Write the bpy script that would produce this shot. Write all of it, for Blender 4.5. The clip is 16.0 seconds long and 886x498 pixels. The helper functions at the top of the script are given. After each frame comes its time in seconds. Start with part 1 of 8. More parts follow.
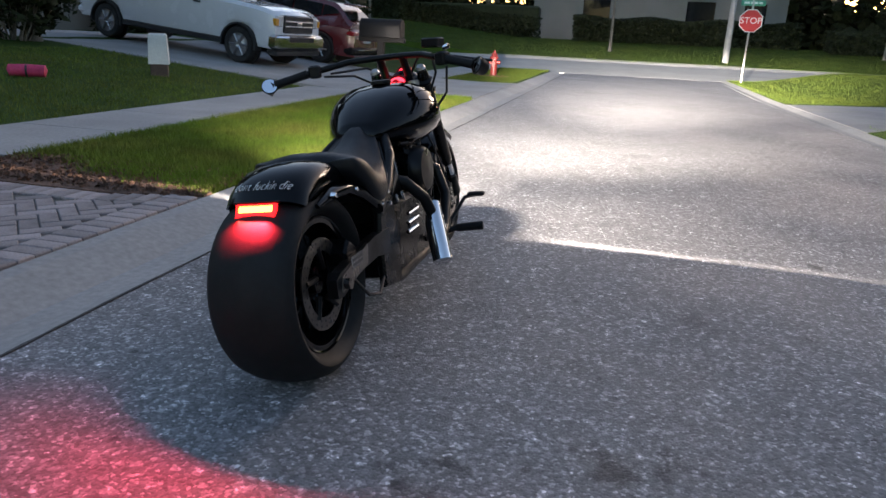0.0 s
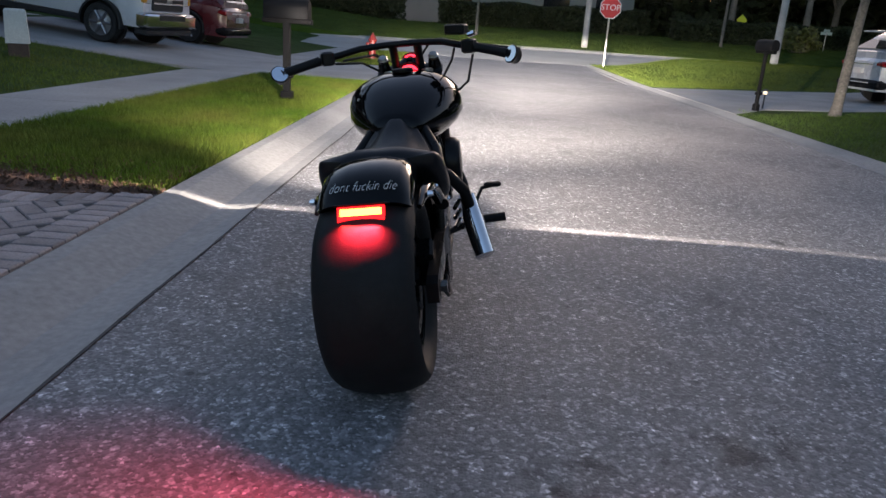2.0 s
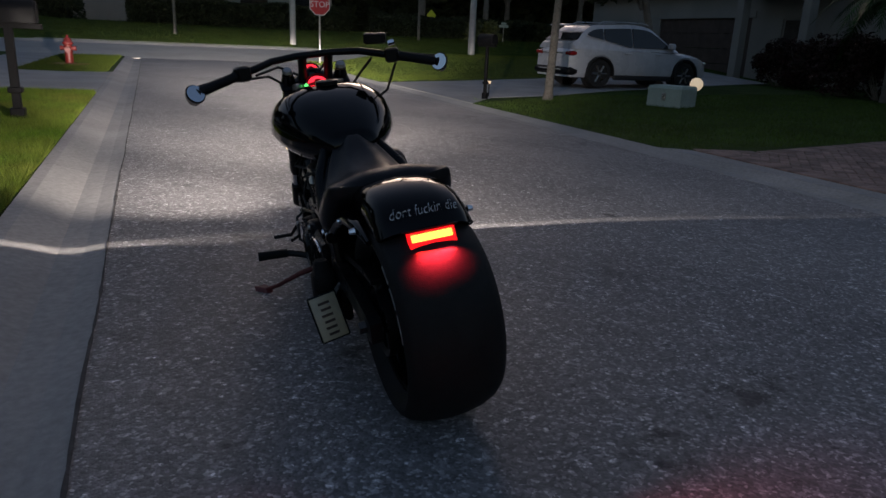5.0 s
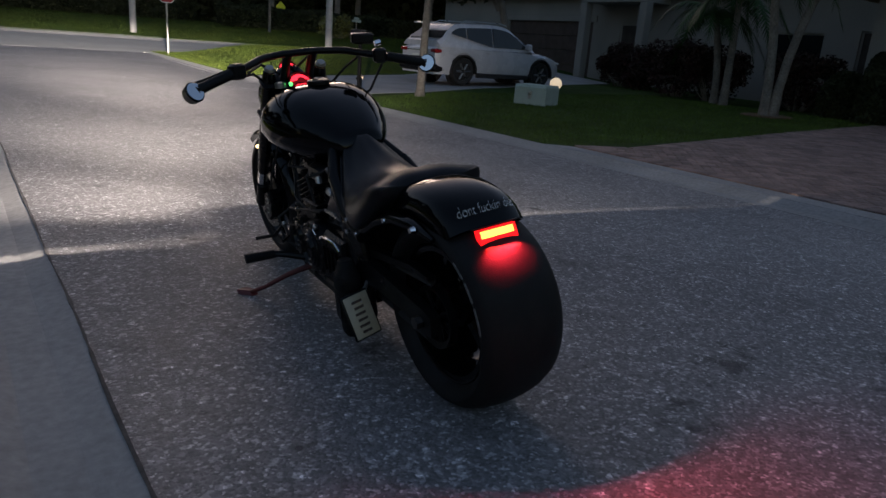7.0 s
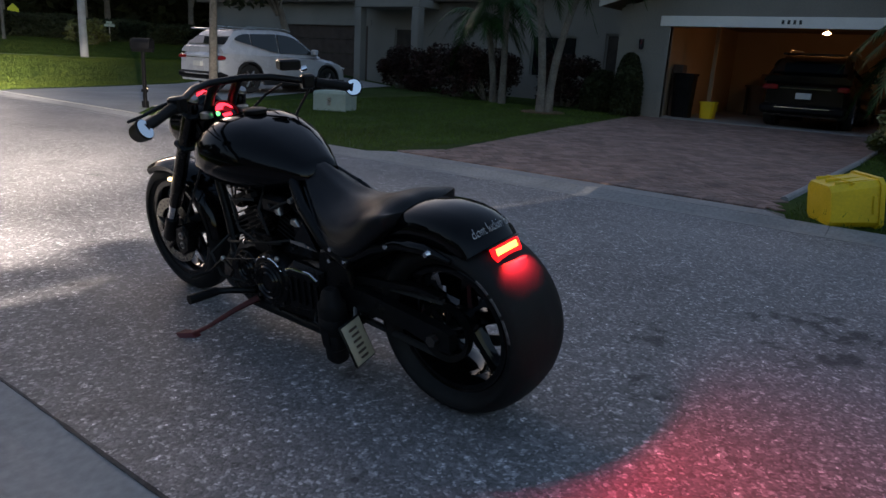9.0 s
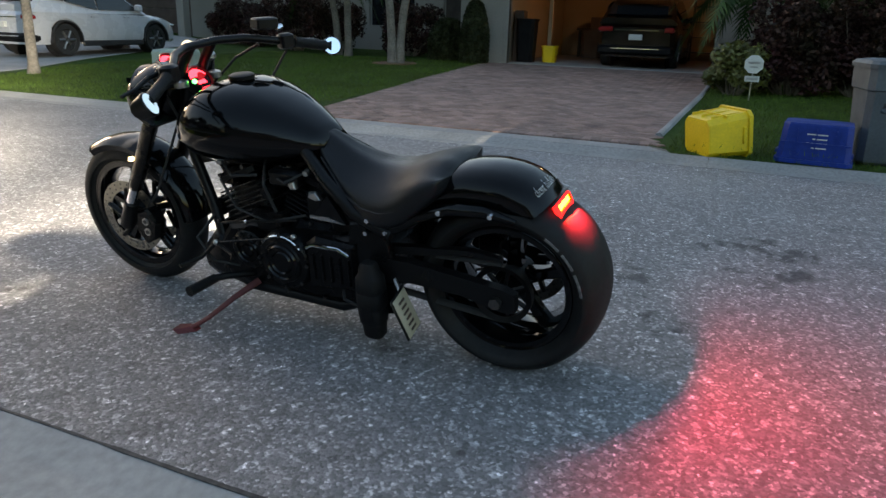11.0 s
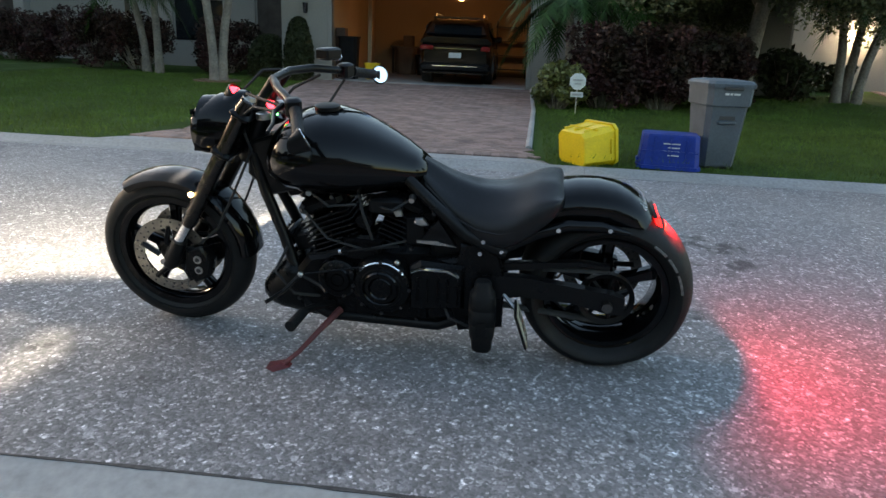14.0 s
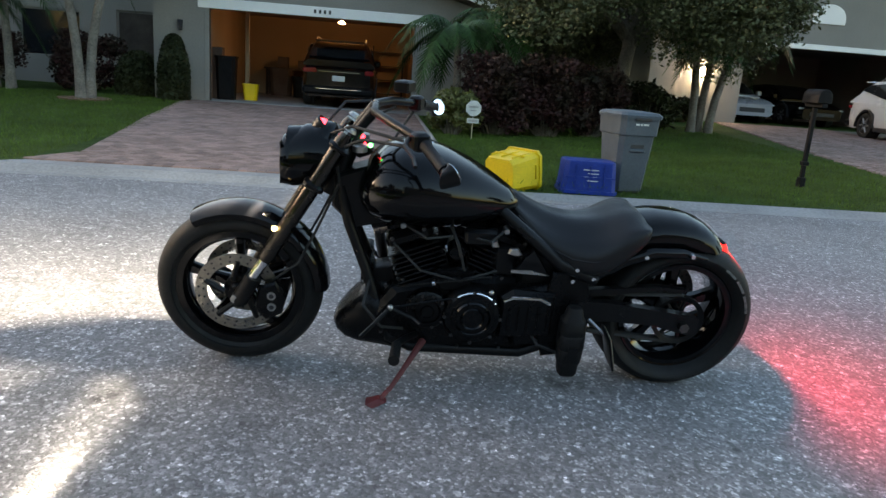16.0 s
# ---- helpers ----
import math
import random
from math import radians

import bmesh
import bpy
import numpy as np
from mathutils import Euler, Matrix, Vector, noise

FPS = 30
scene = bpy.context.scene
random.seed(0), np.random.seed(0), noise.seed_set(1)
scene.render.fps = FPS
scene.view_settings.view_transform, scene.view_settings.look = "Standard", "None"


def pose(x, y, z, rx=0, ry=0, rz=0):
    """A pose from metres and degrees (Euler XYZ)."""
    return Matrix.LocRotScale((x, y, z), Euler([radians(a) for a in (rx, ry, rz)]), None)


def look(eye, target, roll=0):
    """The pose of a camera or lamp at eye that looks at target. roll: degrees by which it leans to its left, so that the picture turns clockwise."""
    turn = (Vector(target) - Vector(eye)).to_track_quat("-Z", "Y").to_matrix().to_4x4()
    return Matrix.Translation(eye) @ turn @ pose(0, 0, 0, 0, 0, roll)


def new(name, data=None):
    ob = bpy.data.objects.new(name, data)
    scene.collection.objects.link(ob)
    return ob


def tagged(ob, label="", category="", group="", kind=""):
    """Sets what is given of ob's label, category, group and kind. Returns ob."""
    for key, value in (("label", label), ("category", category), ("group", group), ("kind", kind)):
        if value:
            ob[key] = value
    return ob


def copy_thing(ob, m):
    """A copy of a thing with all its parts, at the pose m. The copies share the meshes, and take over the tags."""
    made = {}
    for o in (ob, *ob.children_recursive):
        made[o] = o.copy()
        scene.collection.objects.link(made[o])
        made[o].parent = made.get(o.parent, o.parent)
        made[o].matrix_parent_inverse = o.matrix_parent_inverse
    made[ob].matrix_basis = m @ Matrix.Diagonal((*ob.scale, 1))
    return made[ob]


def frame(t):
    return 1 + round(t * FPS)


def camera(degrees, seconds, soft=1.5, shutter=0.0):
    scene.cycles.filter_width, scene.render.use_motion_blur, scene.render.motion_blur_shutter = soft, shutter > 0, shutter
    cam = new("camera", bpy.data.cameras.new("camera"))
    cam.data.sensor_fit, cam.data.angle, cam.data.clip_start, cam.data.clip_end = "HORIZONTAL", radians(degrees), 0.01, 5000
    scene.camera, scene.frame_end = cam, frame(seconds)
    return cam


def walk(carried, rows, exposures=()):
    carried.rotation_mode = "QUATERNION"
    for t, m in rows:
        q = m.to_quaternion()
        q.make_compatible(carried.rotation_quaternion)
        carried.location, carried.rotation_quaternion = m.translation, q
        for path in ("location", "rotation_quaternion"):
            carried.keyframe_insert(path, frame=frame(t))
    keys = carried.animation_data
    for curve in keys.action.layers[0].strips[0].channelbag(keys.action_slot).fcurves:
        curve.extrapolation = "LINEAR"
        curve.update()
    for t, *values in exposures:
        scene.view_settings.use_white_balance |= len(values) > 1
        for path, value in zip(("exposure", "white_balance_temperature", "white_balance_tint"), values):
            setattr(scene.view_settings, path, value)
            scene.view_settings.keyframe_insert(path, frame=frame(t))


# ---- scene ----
cam = camera(64.6, 16.0)
PATH = [
    (0, (-0.591, 0.781, 1.104), (-1.016, 2.648, 0.527), 2.8),
    (0.5, (-0.734, 0.795, 1.088), (-1.087, 2.673, 0.497), 1.9),
    (1, (-0.881, 0.881, 1.082), (-1.204, 2.758, 0.47), 2.3),
    (1.5, (-1.1, 0.81, 1.086), (-1.337, 2.693, 0.454), 3.4),
    (2, (-1.32, 0.771, 1.086), (-1.355, 2.678, 0.484), 3.8),
    (2.5, (-1.45, 0.788, 1.075), (-1.394, 2.709, 0.521), 4.6),
    (3, (-1.595, 0.846, 1.077), (-1.469, 2.758, 0.504), 3.0),
    (3.5, (-1.744, 0.859, 1.065), (-1.503, 2.751, 0.464), 4.6),
    (4, (-1.96, 0.873, 1.073), (-1.508, 2.732, 0.489), 2.7),
    (4.5, (-2.102, 0.884, 1.079), (-1.516, 2.707, 0.501), 3.5),
    (5, (-2.246, 0.964, 1.085), (-1.507, 2.733, 0.515), 2.6),
    (5.2, (-2.328, 0.998, 1.093), (-1.535, 2.737, 0.503), 1.7),
    (7.3, (-2.896, 1.22, 1.08), (-1.748, 2.753, 0.505), 4.3),
    (7.5, (-2.956, 1.273, 1.137), (-1.788, 2.773, 0.516), 4.1),
    (8, (-3.027, 1.392, 1.103), (-1.761, 2.826, 0.519), 2.5),
    (8.5, (-3.212, 1.498, 1.128), (-1.765, 2.768, 0.585), 3.2),
    (9, (-3.375, 1.549, 1.126), (-1.818, 2.694, 0.613), 3.4),
    (9.5, (-3.493, 1.657, 1.123), (-1.891, 2.752, 0.64), 3.1),
    (9.7, (-3.527, 1.7, 1.122), (-1.921, 2.772, 0.6), 1.9),
    (11.8, (-3.765, 2.417, 1.108), (-1.952, 3.024, 0.523), 2.3),
    (12, (-3.799, 2.462, 1.125), (-1.982, 3.086, 0.569), 2.0),
    (12.5, (-3.816, 2.627, 1.124), (-2.001, 3.253, 0.562), 2.8),
    (13, (-3.911, 2.805, 1.128), (-2.017, 3.133, 0.579), 3.0),
    (13.5, (-3.922, 2.96, 1.104), (-2.016, 3.184, 0.539), 3.8),
    (14, (-4.062, 3.134, 1.136), (-2.152, 3.319, 0.574), 2.5),
    (14.5, (-4.092, 3.322, 1.14), (-2.172, 3.427, 0.592), 4.5),
    (15, (-4.195, 3.568, 1.145), (-2.252, 3.537, 0.674), 5.3),
    (15.5, (-4.18, 3.774, 1.121), (-2.247, 3.658, 0.622), 6.6),
    (16, (-4.108, 3.981, 1.131), (-2.179, 3.759, 0.652), 4.3),
]
EXPOSURES = [(0, 2.25, 7000, 22), (1.5, 2.1, 6900, 24), (2.5, 1.65, 6900, 25), (3, 1.45, 6900, 26), (3.5, 0.95, 6900, 26), (5, 0.58, 6900, 25), (7.5, 1.12, 7000, 25), (9, 1.65, 7000, 24), (9.7, 2.0, 7300, 19), (12, 3.05, 7900, 14), (16, 3.25, 7900, 15)]
walk(cam, [(t, look(eye, target, roll)) for t, eye, target, roll in PATH], EXPOSURES)

# ---- light: dusk sky, a very soft low sun behind the trees ----
SKY_STRENGTH, SUN_STRENGTH = 0.15, 0.5
SUN_ELEVATION, SUN_AZIMUTH = 4.0, 20.0      # degrees; azimuth from +y towards +x
world = bpy.data.worlds.new("dusk")
scene.world = world
world.use_nodes = True
wn = world.node_tree.nodes
sky = wn.new("ShaderNodeTexSky")
sky.sky_type, sky.sun_disc = 'NISHITA', False
sky.sun_elevation, sky.sun_rotation = radians(SUN_ELEVATION), radians(SUN_AZIMUTH)
sky.air_density, sky.dust_density, sky.ozone_density = 1.0, 2.0, 2.0
wn["Background"].inputs[1].default_value = SKY_STRENGTH
world.node_tree.links.new(sky.outputs[0], wn["Background"].inputs[0])
sun_data = bpy.data.lights.new("sun", 'SUN')
sun_data.energy, sun_data.angle, sun_data.color = SUN_STRENGTH, radians(25), (1.0, 0.86, 0.72)
sun = new("sun", sun_data)
sa, se = radians(SUN_AZIMUTH), radians(max(SUN_ELEVATION, 10))
sun.matrix_world = look((40 * math.sin(sa), 40 * math.cos(sa), 40 * math.tan(se)), (0, 0, 0))

# ---- tools ----
rng = np.random.default_rng(7)


class Mesh:
    """Collects vertices and faces."""

    def __init__(self):
        self.v, self.f = [], []

    def add(self, verts, faces):
        n = len(self.v)
        self.v += [tuple(p) for p in verts]
        self.f += [tuple(i + n for i in f) for f in faces]
        return self

    def box(self, lo, hi, c=0.0, m=None):
        """A box from lo to hi with edges chamfered by c."""
        (x0, y0, z0), (x1, y1, z1) = lo, hi
        if c <= 0:
            vs = [(x, y, z) for z in (z0, z1) for x, y in ((x0, y0), (x1, y0), (x1, y1), (x0, y1))]
            fs = [(3, 2, 1, 0), (4, 5, 6, 7), (0, 1, 5, 4), (1, 2, 6, 5), (2, 3, 7, 6), (3, 0, 4, 7)]
        else:
            c = min(c, 0.45 * min(x1 - x0, y1 - y0, z1 - z0))
            rings = []
            for z, k in ((z0, c), (z0 + c, 0), (z1 - c, 0), (z1, c)):
                a, b, d, e = x0 + k, x1 - k, y0 + k, y1 - k
                rings.append([(a + c, d, z), (b - c, d, z), (b, d + c, z), (b, e - c, z), (b - c, e, z), (a + c, e, z), (a, e - c, z), (a, d + c, z)])
            vs = [p for r in rings for p in r]
            fs = [tuple(range(7, -1, -1)), tuple(range(24, 32))]
            fs += [(8 * r + i, 8 * r + (i + 1) % 8, 8 * r + 8 + (i + 1) % 8, 8 * r + 8 + i) for r in range(3) for i in range(8)]
        if m is not None:
            vs = [m @ Vector(p) for p in vs]
        return self.add(vs, fs)

    def tube(self, pts, radii, seg=10, caps=True, flat=1.0):
        """A tube along points; radii one number or one a point."""
        pts = [Vector(p) for p in pts]
        if not hasattr(radii, "__len__"):
            radii = [radii] * len(pts)
        rings, up = [], None
        for i, p in enumerate(pts):
            d = (pts[min(i + 1, len(pts) - 1)] - pts[max(i - 1, 0)]).normalized()
            if up is None:
                up = d.orthogonal().normalized()
            up = (up - d * up.dot(d)).normalized()
            side = d.cross(up)
            rings.append([p + (up * math.cos(a) + side * math.sin(a) * flat) * radii[i] for a in [2 * math.pi * k / seg for k in range(seg)]])
        return self.loft(rings, caps=caps)

    def loft(self, rings, caps=True, closed=True):
        n = len(rings[0])
        vs = [p for r in rings for p in r]
        fs = []
        for r in range(len(rings) - 1):
            for i in range(n if closed else n - 1):
                j = (i + 1) % n
                fs.append((r * n + i, r * n + j, r * n + n + j, r * n + n + i))
        if caps:
            fs.append(tuple(range(n - 1, -1, -1)))
            fs.append(tuple(range((len(rings) - 1) * n, len(rings) * n)))
        return self.add(vs, fs)

    def spin(self, profile, centre=(0, 0, 0), axis='x', seg=40, a0=0.0, a1=360.0, closed_profile=False):
        """Turns a profile of (along the axis, radius) about an axis through centre."""
        full = abs(a1 - a0) >= 359.9
        steps = seg if full else seg + 1
        cx, cy, cz = centre
        vs = []
        for k in range(steps):
            a = radians(a0 + (a1 - a0) * k / seg)
            ca, sa_ = math.cos(a), math.sin(a)
            for d, r in profile:
                vs.append({'x': (cx + d, cy + r * ca, cz + r * sa_), 'y': (cx + r * ca, cy + d, cz + r * sa_), 'z': (cx + r * ca, cy + r * sa_, cz + d)}[axis])
        n, fs = len(profile), []
        for k in range(seg):
            for i in range(n if closed_profile else n - 1):
                j = (i + 1) % n
                a, b = k * n, ((k + 1) % steps) * n
                fs.append((a + i, b + i, b + j, a + j))
        return self.add(vs, fs)

    def ball(self, centre, r, seg=12, rings=8, squash=(1, 1, 1)):
        prof = [(-math.cos(math.pi * i / rings), math.sin(math.pi * i / rings)) for i in range(rings + 1)]
        k = Mesh().spin(prof, axis='z', seg=seg)
        c = Vector(centre)
        return self.add([(c.x + p[0] * r * squash[0], c.y + p[1] * r * squash[1], c.z + p[2] * r * squash[2]) for p in k.v], k.f)

    def prism(self, outline, a, b, axis='x', c=0.0):
        """An outline of (p, q) drawn out along an axis from a to b, its rims chamfered by c."""
        n = len(outline)
        mid = np.mean(np.array(outline), axis=0)

        def ring(d, inset):
            out = []
            for p in outline:
                q = np.array(p, float)
                w = mid - q
                l = np.linalg.norm(w)
                q = q + w / l * min(inset, l * 0.5)
                out.append({'x': (d, q[0], q[1]), 'y': (q[0], d, q[1]), 'z': (q[0], q[1], d)}[axis])
            return out
        s = 1 if b > a else -1
        rings = [ring(a, 0), ring(b, 0)] if c <= 0 else [ring(a, c), ring(a + s * c, 0), ring(b - s * c, 0), ring(b, c)]
        return self.loft(rings)

    def moved(self, m):
        self.v = [tuple(m @ Vector(p)) for p in self.v]
        return self


def make(name, mesh, material=None, parent=None, smooth=False, sharp=40):
    data = bpy.data.meshes.new(name)
    data.from_pydata(mesh.v, [], mesh.f)
    if smooth:
        data.shade_smooth()
        data.set_sharp_from_angle(angle=radians(sharp))
    if material:
        data.materials.append(material)
    ob = new(name, data)
    if parent:
        ob.parent = parent
    bm = bmesh.new()
    bm.from_mesh(data)
    bmesh.ops.recalc_face_normals(bm, faces=bm.faces)
    bm.to_mesh(data)
    bm.free()
    return ob


def part(name, mesh, material, parent, label="", smooth=True, sharp=40):
    ob = make(name, mesh, material, parent, smooth, sharp)
    return tagged(ob, label)


def thing(name, label, category, m=None, group="", kind=""):
    ob = new(name)
    ob.empty_display_size = 0.1
    if m is not None:
        ob.matrix_world = m
    return tagged(ob, label, category, group, kind)


def raw(name, verts, faces, material, parent=None, smooth=False):
    """A mesh object straight from arrays, for large stuff."""
    data = bpy.data.meshes.new(name)
    data.from_pydata(verts, [], faces)
    data.materials.append(material)
    if smooth:
        data.shade_smooth()
    ob = new(name, data)
    if parent:
        ob.parent = parent
    return ob


# ---- materials ----
def material(name, colour, rough=0.6, metal=0.0, var=0.25, scale=3.0, fine=40.0, bump=0.15, bump_scale=80.0, second=None, coat=0.0,
             rough_var=0.12, per_island=0.0, per_object=0.0, spec=0.5, distance=0.004):
    """A surface with variation at two scales, a fine relief and uneven gloss."""
    m = bpy.data.materials.new(name)
    m.use_nodes = True
    nt = m.node_tree
    n, l = nt.nodes, nt.links
    b = n["Principled BSDF"]
    b.inputs["Metallic"].default_value = metal
    b.inputs["Coat Weight"].default_value = coat
    b.inputs["Coat Roughness"].default_value = 0.03
    b.inputs["Specular IOR Level"].default_value = spec
    co = n.new("ShaderNodeTexCoord").outputs["Object"]

    def noise_node(s, detail=4.0):
        t = n.new("ShaderNodeTexNoise")
        t.inputs["Scale"].default_value, t.inputs["Detail"].default_value = s, detail
        l.new(co, t.inputs["Vector"])
        return t.outputs["Fac"]

    def mix(kind, fac, a, c):
        x = n.new("ShaderNodeMix")
        x.data_type, x.blend_type = 'RGBA', kind
        for sock, val in ((0, fac), (6, a), (7, c)):
            if isinstance(val, (float, int)):
                x.inputs[sock].default_value = val
            elif isinstance(val, tuple):
                x.inputs[sock].default_value = (*val[:3], 1)
            else:
                l.new(val, x.inputs[sock])
        return x.outputs[2]

    def ramp(src, lo, hi, a=0.3, c=0.7):
        r = n.new("ShaderNodeMapRange")
        r.inputs[1].default_value, r.inputs[2].default_value, r.inputs[3].default_value, r.inputs[4].default_value = a, c, lo, hi
        l.new(src, r.inputs[0])
        return r.outputs[0]
    second = second or tuple(k * (1 - var) for k in colour)
    big, small = noise_node(scale), noise_node(fine, 6.0)
    col = mix('MIX', ramp(big, 0.0, 1.0), tuple(colour), tuple(second))
    col = mix('MULTIPLY', 1.0, col, mix('MIX', ramp(small, 0.0, 1.0), (1 - var, 1 - var, 1 - var), (1 + 0.3 * var,) * 3))
    for amount, node, socket in ((per_island, "ShaderNodeNewGeometry", "Random Per Island"), (per_object, "ShaderNodeObjectInfo", "Random")):
        if amount:
            k = n.new(node)
            col = mix('MULTIPLY', 1.0, col, mix('MIX', ramp(k.outputs[socket], 0.0, 1.0, 0.0, 1.0), (1 - amount,) * 3, (1 + amount,) * 3))
    l.new(col, b.inputs["Base Color"])
    l.new(ramp(big, max(0.02, rough - rough_var), min(1.0, rough + rough_var)), b.inputs["Roughness"])
    if bump:
        bp = n.new("ShaderNodeBump")
        bp.inputs["Strength"].default_value, bp.inputs["Distance"].default_value = bump, distance
        l.new(noise_node(bump_scale, 5.0), bp.inputs["Height"])
        l.new(bp.outputs[0], b.inputs["Normal"])
    return m


def glow(name, colour, strength):
    m = bpy.data.materials.new(name)
    m.use_nodes = True
    b = m.node_tree.nodes["Principled BSDF"]
    b.inputs["Base Color"].default_value = (*[0.6 * c for c in colour], 1)
    b.inputs["Emission Color"].default_value = (*colour, 1)
    b.inputs["Emission Strength"].default_value = strength
    return m


def clear(name, colour=(0.9, 0.95, 0.95), rough=0.02):
    m = bpy.data.materials.new(name)
    m.use_nodes = True
    b = m.node_tree.nodes["Principled BSDF"]
    b.inputs["Base Color"].default_value = (*colour, 1)
    b.inputs["Transmission Weight"].default_value = 1.0
    b.inputs["Roughness"].default_value = rough
    b.inputs["IOR"].default_value = 1.45
    return m


# old oil spots on the asphalt: x, y, size
STAINS = [(0.31, 2.17, 0.07), (0.32, 2.03, 0.09), (-0.13, 2.06, 0.05), (0.25, 1.80, 0.12), (-0.12, 1.82, 0.10), (0.23, 2.25, 0.04), (-0.97, 2.29, 0.06), (-0.93, 2.37, 0.04), (-1.64, 3.18, 0.06), (-1.81, 4.83, 0.05), (0.46, 1.94, 0.08), (0.21, 1.83, 0.10), (-0.25, 1.94, 0.05), (-1.02, 2.31, 0.05), (0.58, 4.84, 0.05), (-0.48, 2.49, 0.09), (-0.34, 2.56, 0.06)]


def asphalt():
    """Worn grey asphalt with light stone chips standing in it, dark stains and hairline cracks."""
    m = material("asphalt", (0.212, 0.207, 0.212), rough=0.68, var=0.16, scale=0.5, fine=9.0, bump=0.0)
    nt = m.node_tree
    n, l = nt.nodes, nt.links
    b = n["Principled BSDF"]
    co = n.new("ShaderNodeTexCoord").outputs["Object"]
    base = b.inputs["Base Color"].links[0].from_socket
    warp = n.new("ShaderNodeTexNoise")
    warp.inputs["Scale"].default_value, warp.inputs["Detail"].default_value = 160.0, 3.0
    l.new(co, warp.inputs["Vector"])
    bent = n.new("ShaderNodeVectorMath")
    bent.operation = 'MULTIPLY_ADD'
    bent.inputs[1].default_value = (0.012, 0.012, 0.012)
    l.new(warp.outputs["Color"], bent.inputs[0])
    l.new(co, bent.inputs[2])

    def cells(scale, stops):
        """Stone chips: a random brightness a cell, by a ramp."""
        t = n.new("ShaderNodeTexVoronoi")
        t.inputs["Scale"].default_value = scale
        l.new(bent.outputs[0], t.inputs["Vector"])
        p = n.new("ShaderNodeSeparateColor")
        l.new(t.outputs["Color"], p.inputs[0])
        r = n.new("ShaderNodeValToRGB")
        e = r.color_ramp.elements
        e[0].position, e[0].color = 0.0, (*[stops[0][1]] * 3, 1)
        e[1].position, e[1].color = 1.0, (*[stops[-1][1]] * 3, 1)
        for pos, k in stops[1:-1]:
            e.new(pos).color = (k, k, k, 1)
        l.new(p.outputs[0], r.inputs[0])
        return t, r.outputs[0]
    v, fine_chips = cells(105.0, ((0.0, 0.55), (0.4, 0.8), (0.7, 1.0), (0.84, 1.2), (0.92, 1.6), (1.0, 2.7)))
    big_v, big_chips = cells(48.0, ((0.0, 0.8), (0.5, 0.97), (0.86, 1.02), (0.93, 1.5), (1.0, 2.1)))
    pit_v, pits = cells(17.0, ((0.0, 0.45), (0.045, 0.5), (0.055, 1.0), (1.0, 1.0)))
    near_pit = n.new("ShaderNodeMapRange")
    near_pit.inputs[1].default_value, near_pit.inputs[2].default_value = 0.16, 0.3
    l.new(pit_v.outputs["Distance"], near_pit.inputs[0])
    mul = n.new("ShaderNodeMix")
    mul.data_type, mul.blend_type = 'RGBA', 'MULTIPLY'
    mul.inputs[0].default_value = 1.0
    l.new(base, mul.inputs[6])
    l.new(fine_chips, mul.inputs[7])
    mulb = n.new("ShaderNodeMix")
    mulb.data_type, mulb.blend_type = 'RGBA', 'MULTIPLY'
    mulb.inputs[0].default_value = 1.0
    l.new(mul.outputs[2], mulb.inputs[6])
    l.new(big_chips, mulb.inputs[7])
    whiten = n.new("ShaderNodeMix")
    whiten.data_type = 'RGBA'
    l.new(near_pit.outputs[0], whiten.inputs[0])
    l.new(pits, whiten.inputs[6])
    whiten.inputs[7].default_value = (1, 1, 1, 1)
    mulp = n.new("ShaderNodeMix")
    mulp.data_type, mulp.blend_type = 'RGBA', 'MULTIPLY'
    mulp.inputs[0].default_value = 1.0
    l.new(mulb.outputs[2], mulp.inputs[6])
    l.new(whiten.outputs[2], mulp.inputs[7])
    st = n.new("ShaderNodeTexNoise")
    st.inputs["Scale"].default_value, st.inputs["Detail"].default_value = 2.3, 5.0
    l.new(co, st.inputs["Vector"])
    sr = n.new("ShaderNodeValToRGB")
    sr.color_ramp.elements[0].position, sr.color_ramp.elements[0].color = 0.26, (0.6, 0.6, 0.61, 1)
    sr.color_ramp.elements[1].position, sr.color_ramp.elements[1].color = 0.37, (1, 1, 1, 1)
    l.new(st.outputs["Fac"], sr.inputs[0])
    mul2 = n.new("ShaderNodeMix")
    mul2.data_type, mul2.blend_type = 'RGBA', 'MULTIPLY'
    mul2.inputs[0].default_value = 1.0
    l.new(mulp.outputs[2], mul2.inputs[6])
    l.new(sr.outputs[0], mul2.inputs[7])
    wob = n.new("ShaderNodeTexNoise")
    wob.inputs["Scale"].default_value, wob.inputs["Detail"].default_value = 11.0, 6.0
    l.new(co, wob.inputs["Vector"])
    keep = None
    for x, y, r in STAINS:
        ds = n.new("ShaderNodeVectorMath")
        ds.operation = 'DISTANCE'
        ds.inputs[1].default_value = (x, y, 0.0)
        l.new(co, ds.inputs[0])
        ad = n.new("ShaderNodeMath")
        ad.operation = 'MULTIPLY_ADD'
        ad.inputs[1].default_value = 0.42
        l.new(wob.outputs["Fac"], ad.inputs[0])
        l.new(ds.outputs["Value"], ad.inputs[2])
        mr = n.new("ShaderNodeMapRange")
        mr.inputs[1].default_value, mr.inputs[2].default_value, mr.inputs[3].default_value, mr.inputs[4].default_value = 0.15 + r, 0.22 + r, 0.3, 1.0
        l.new(ad.outputs[0], mr.inputs[0])
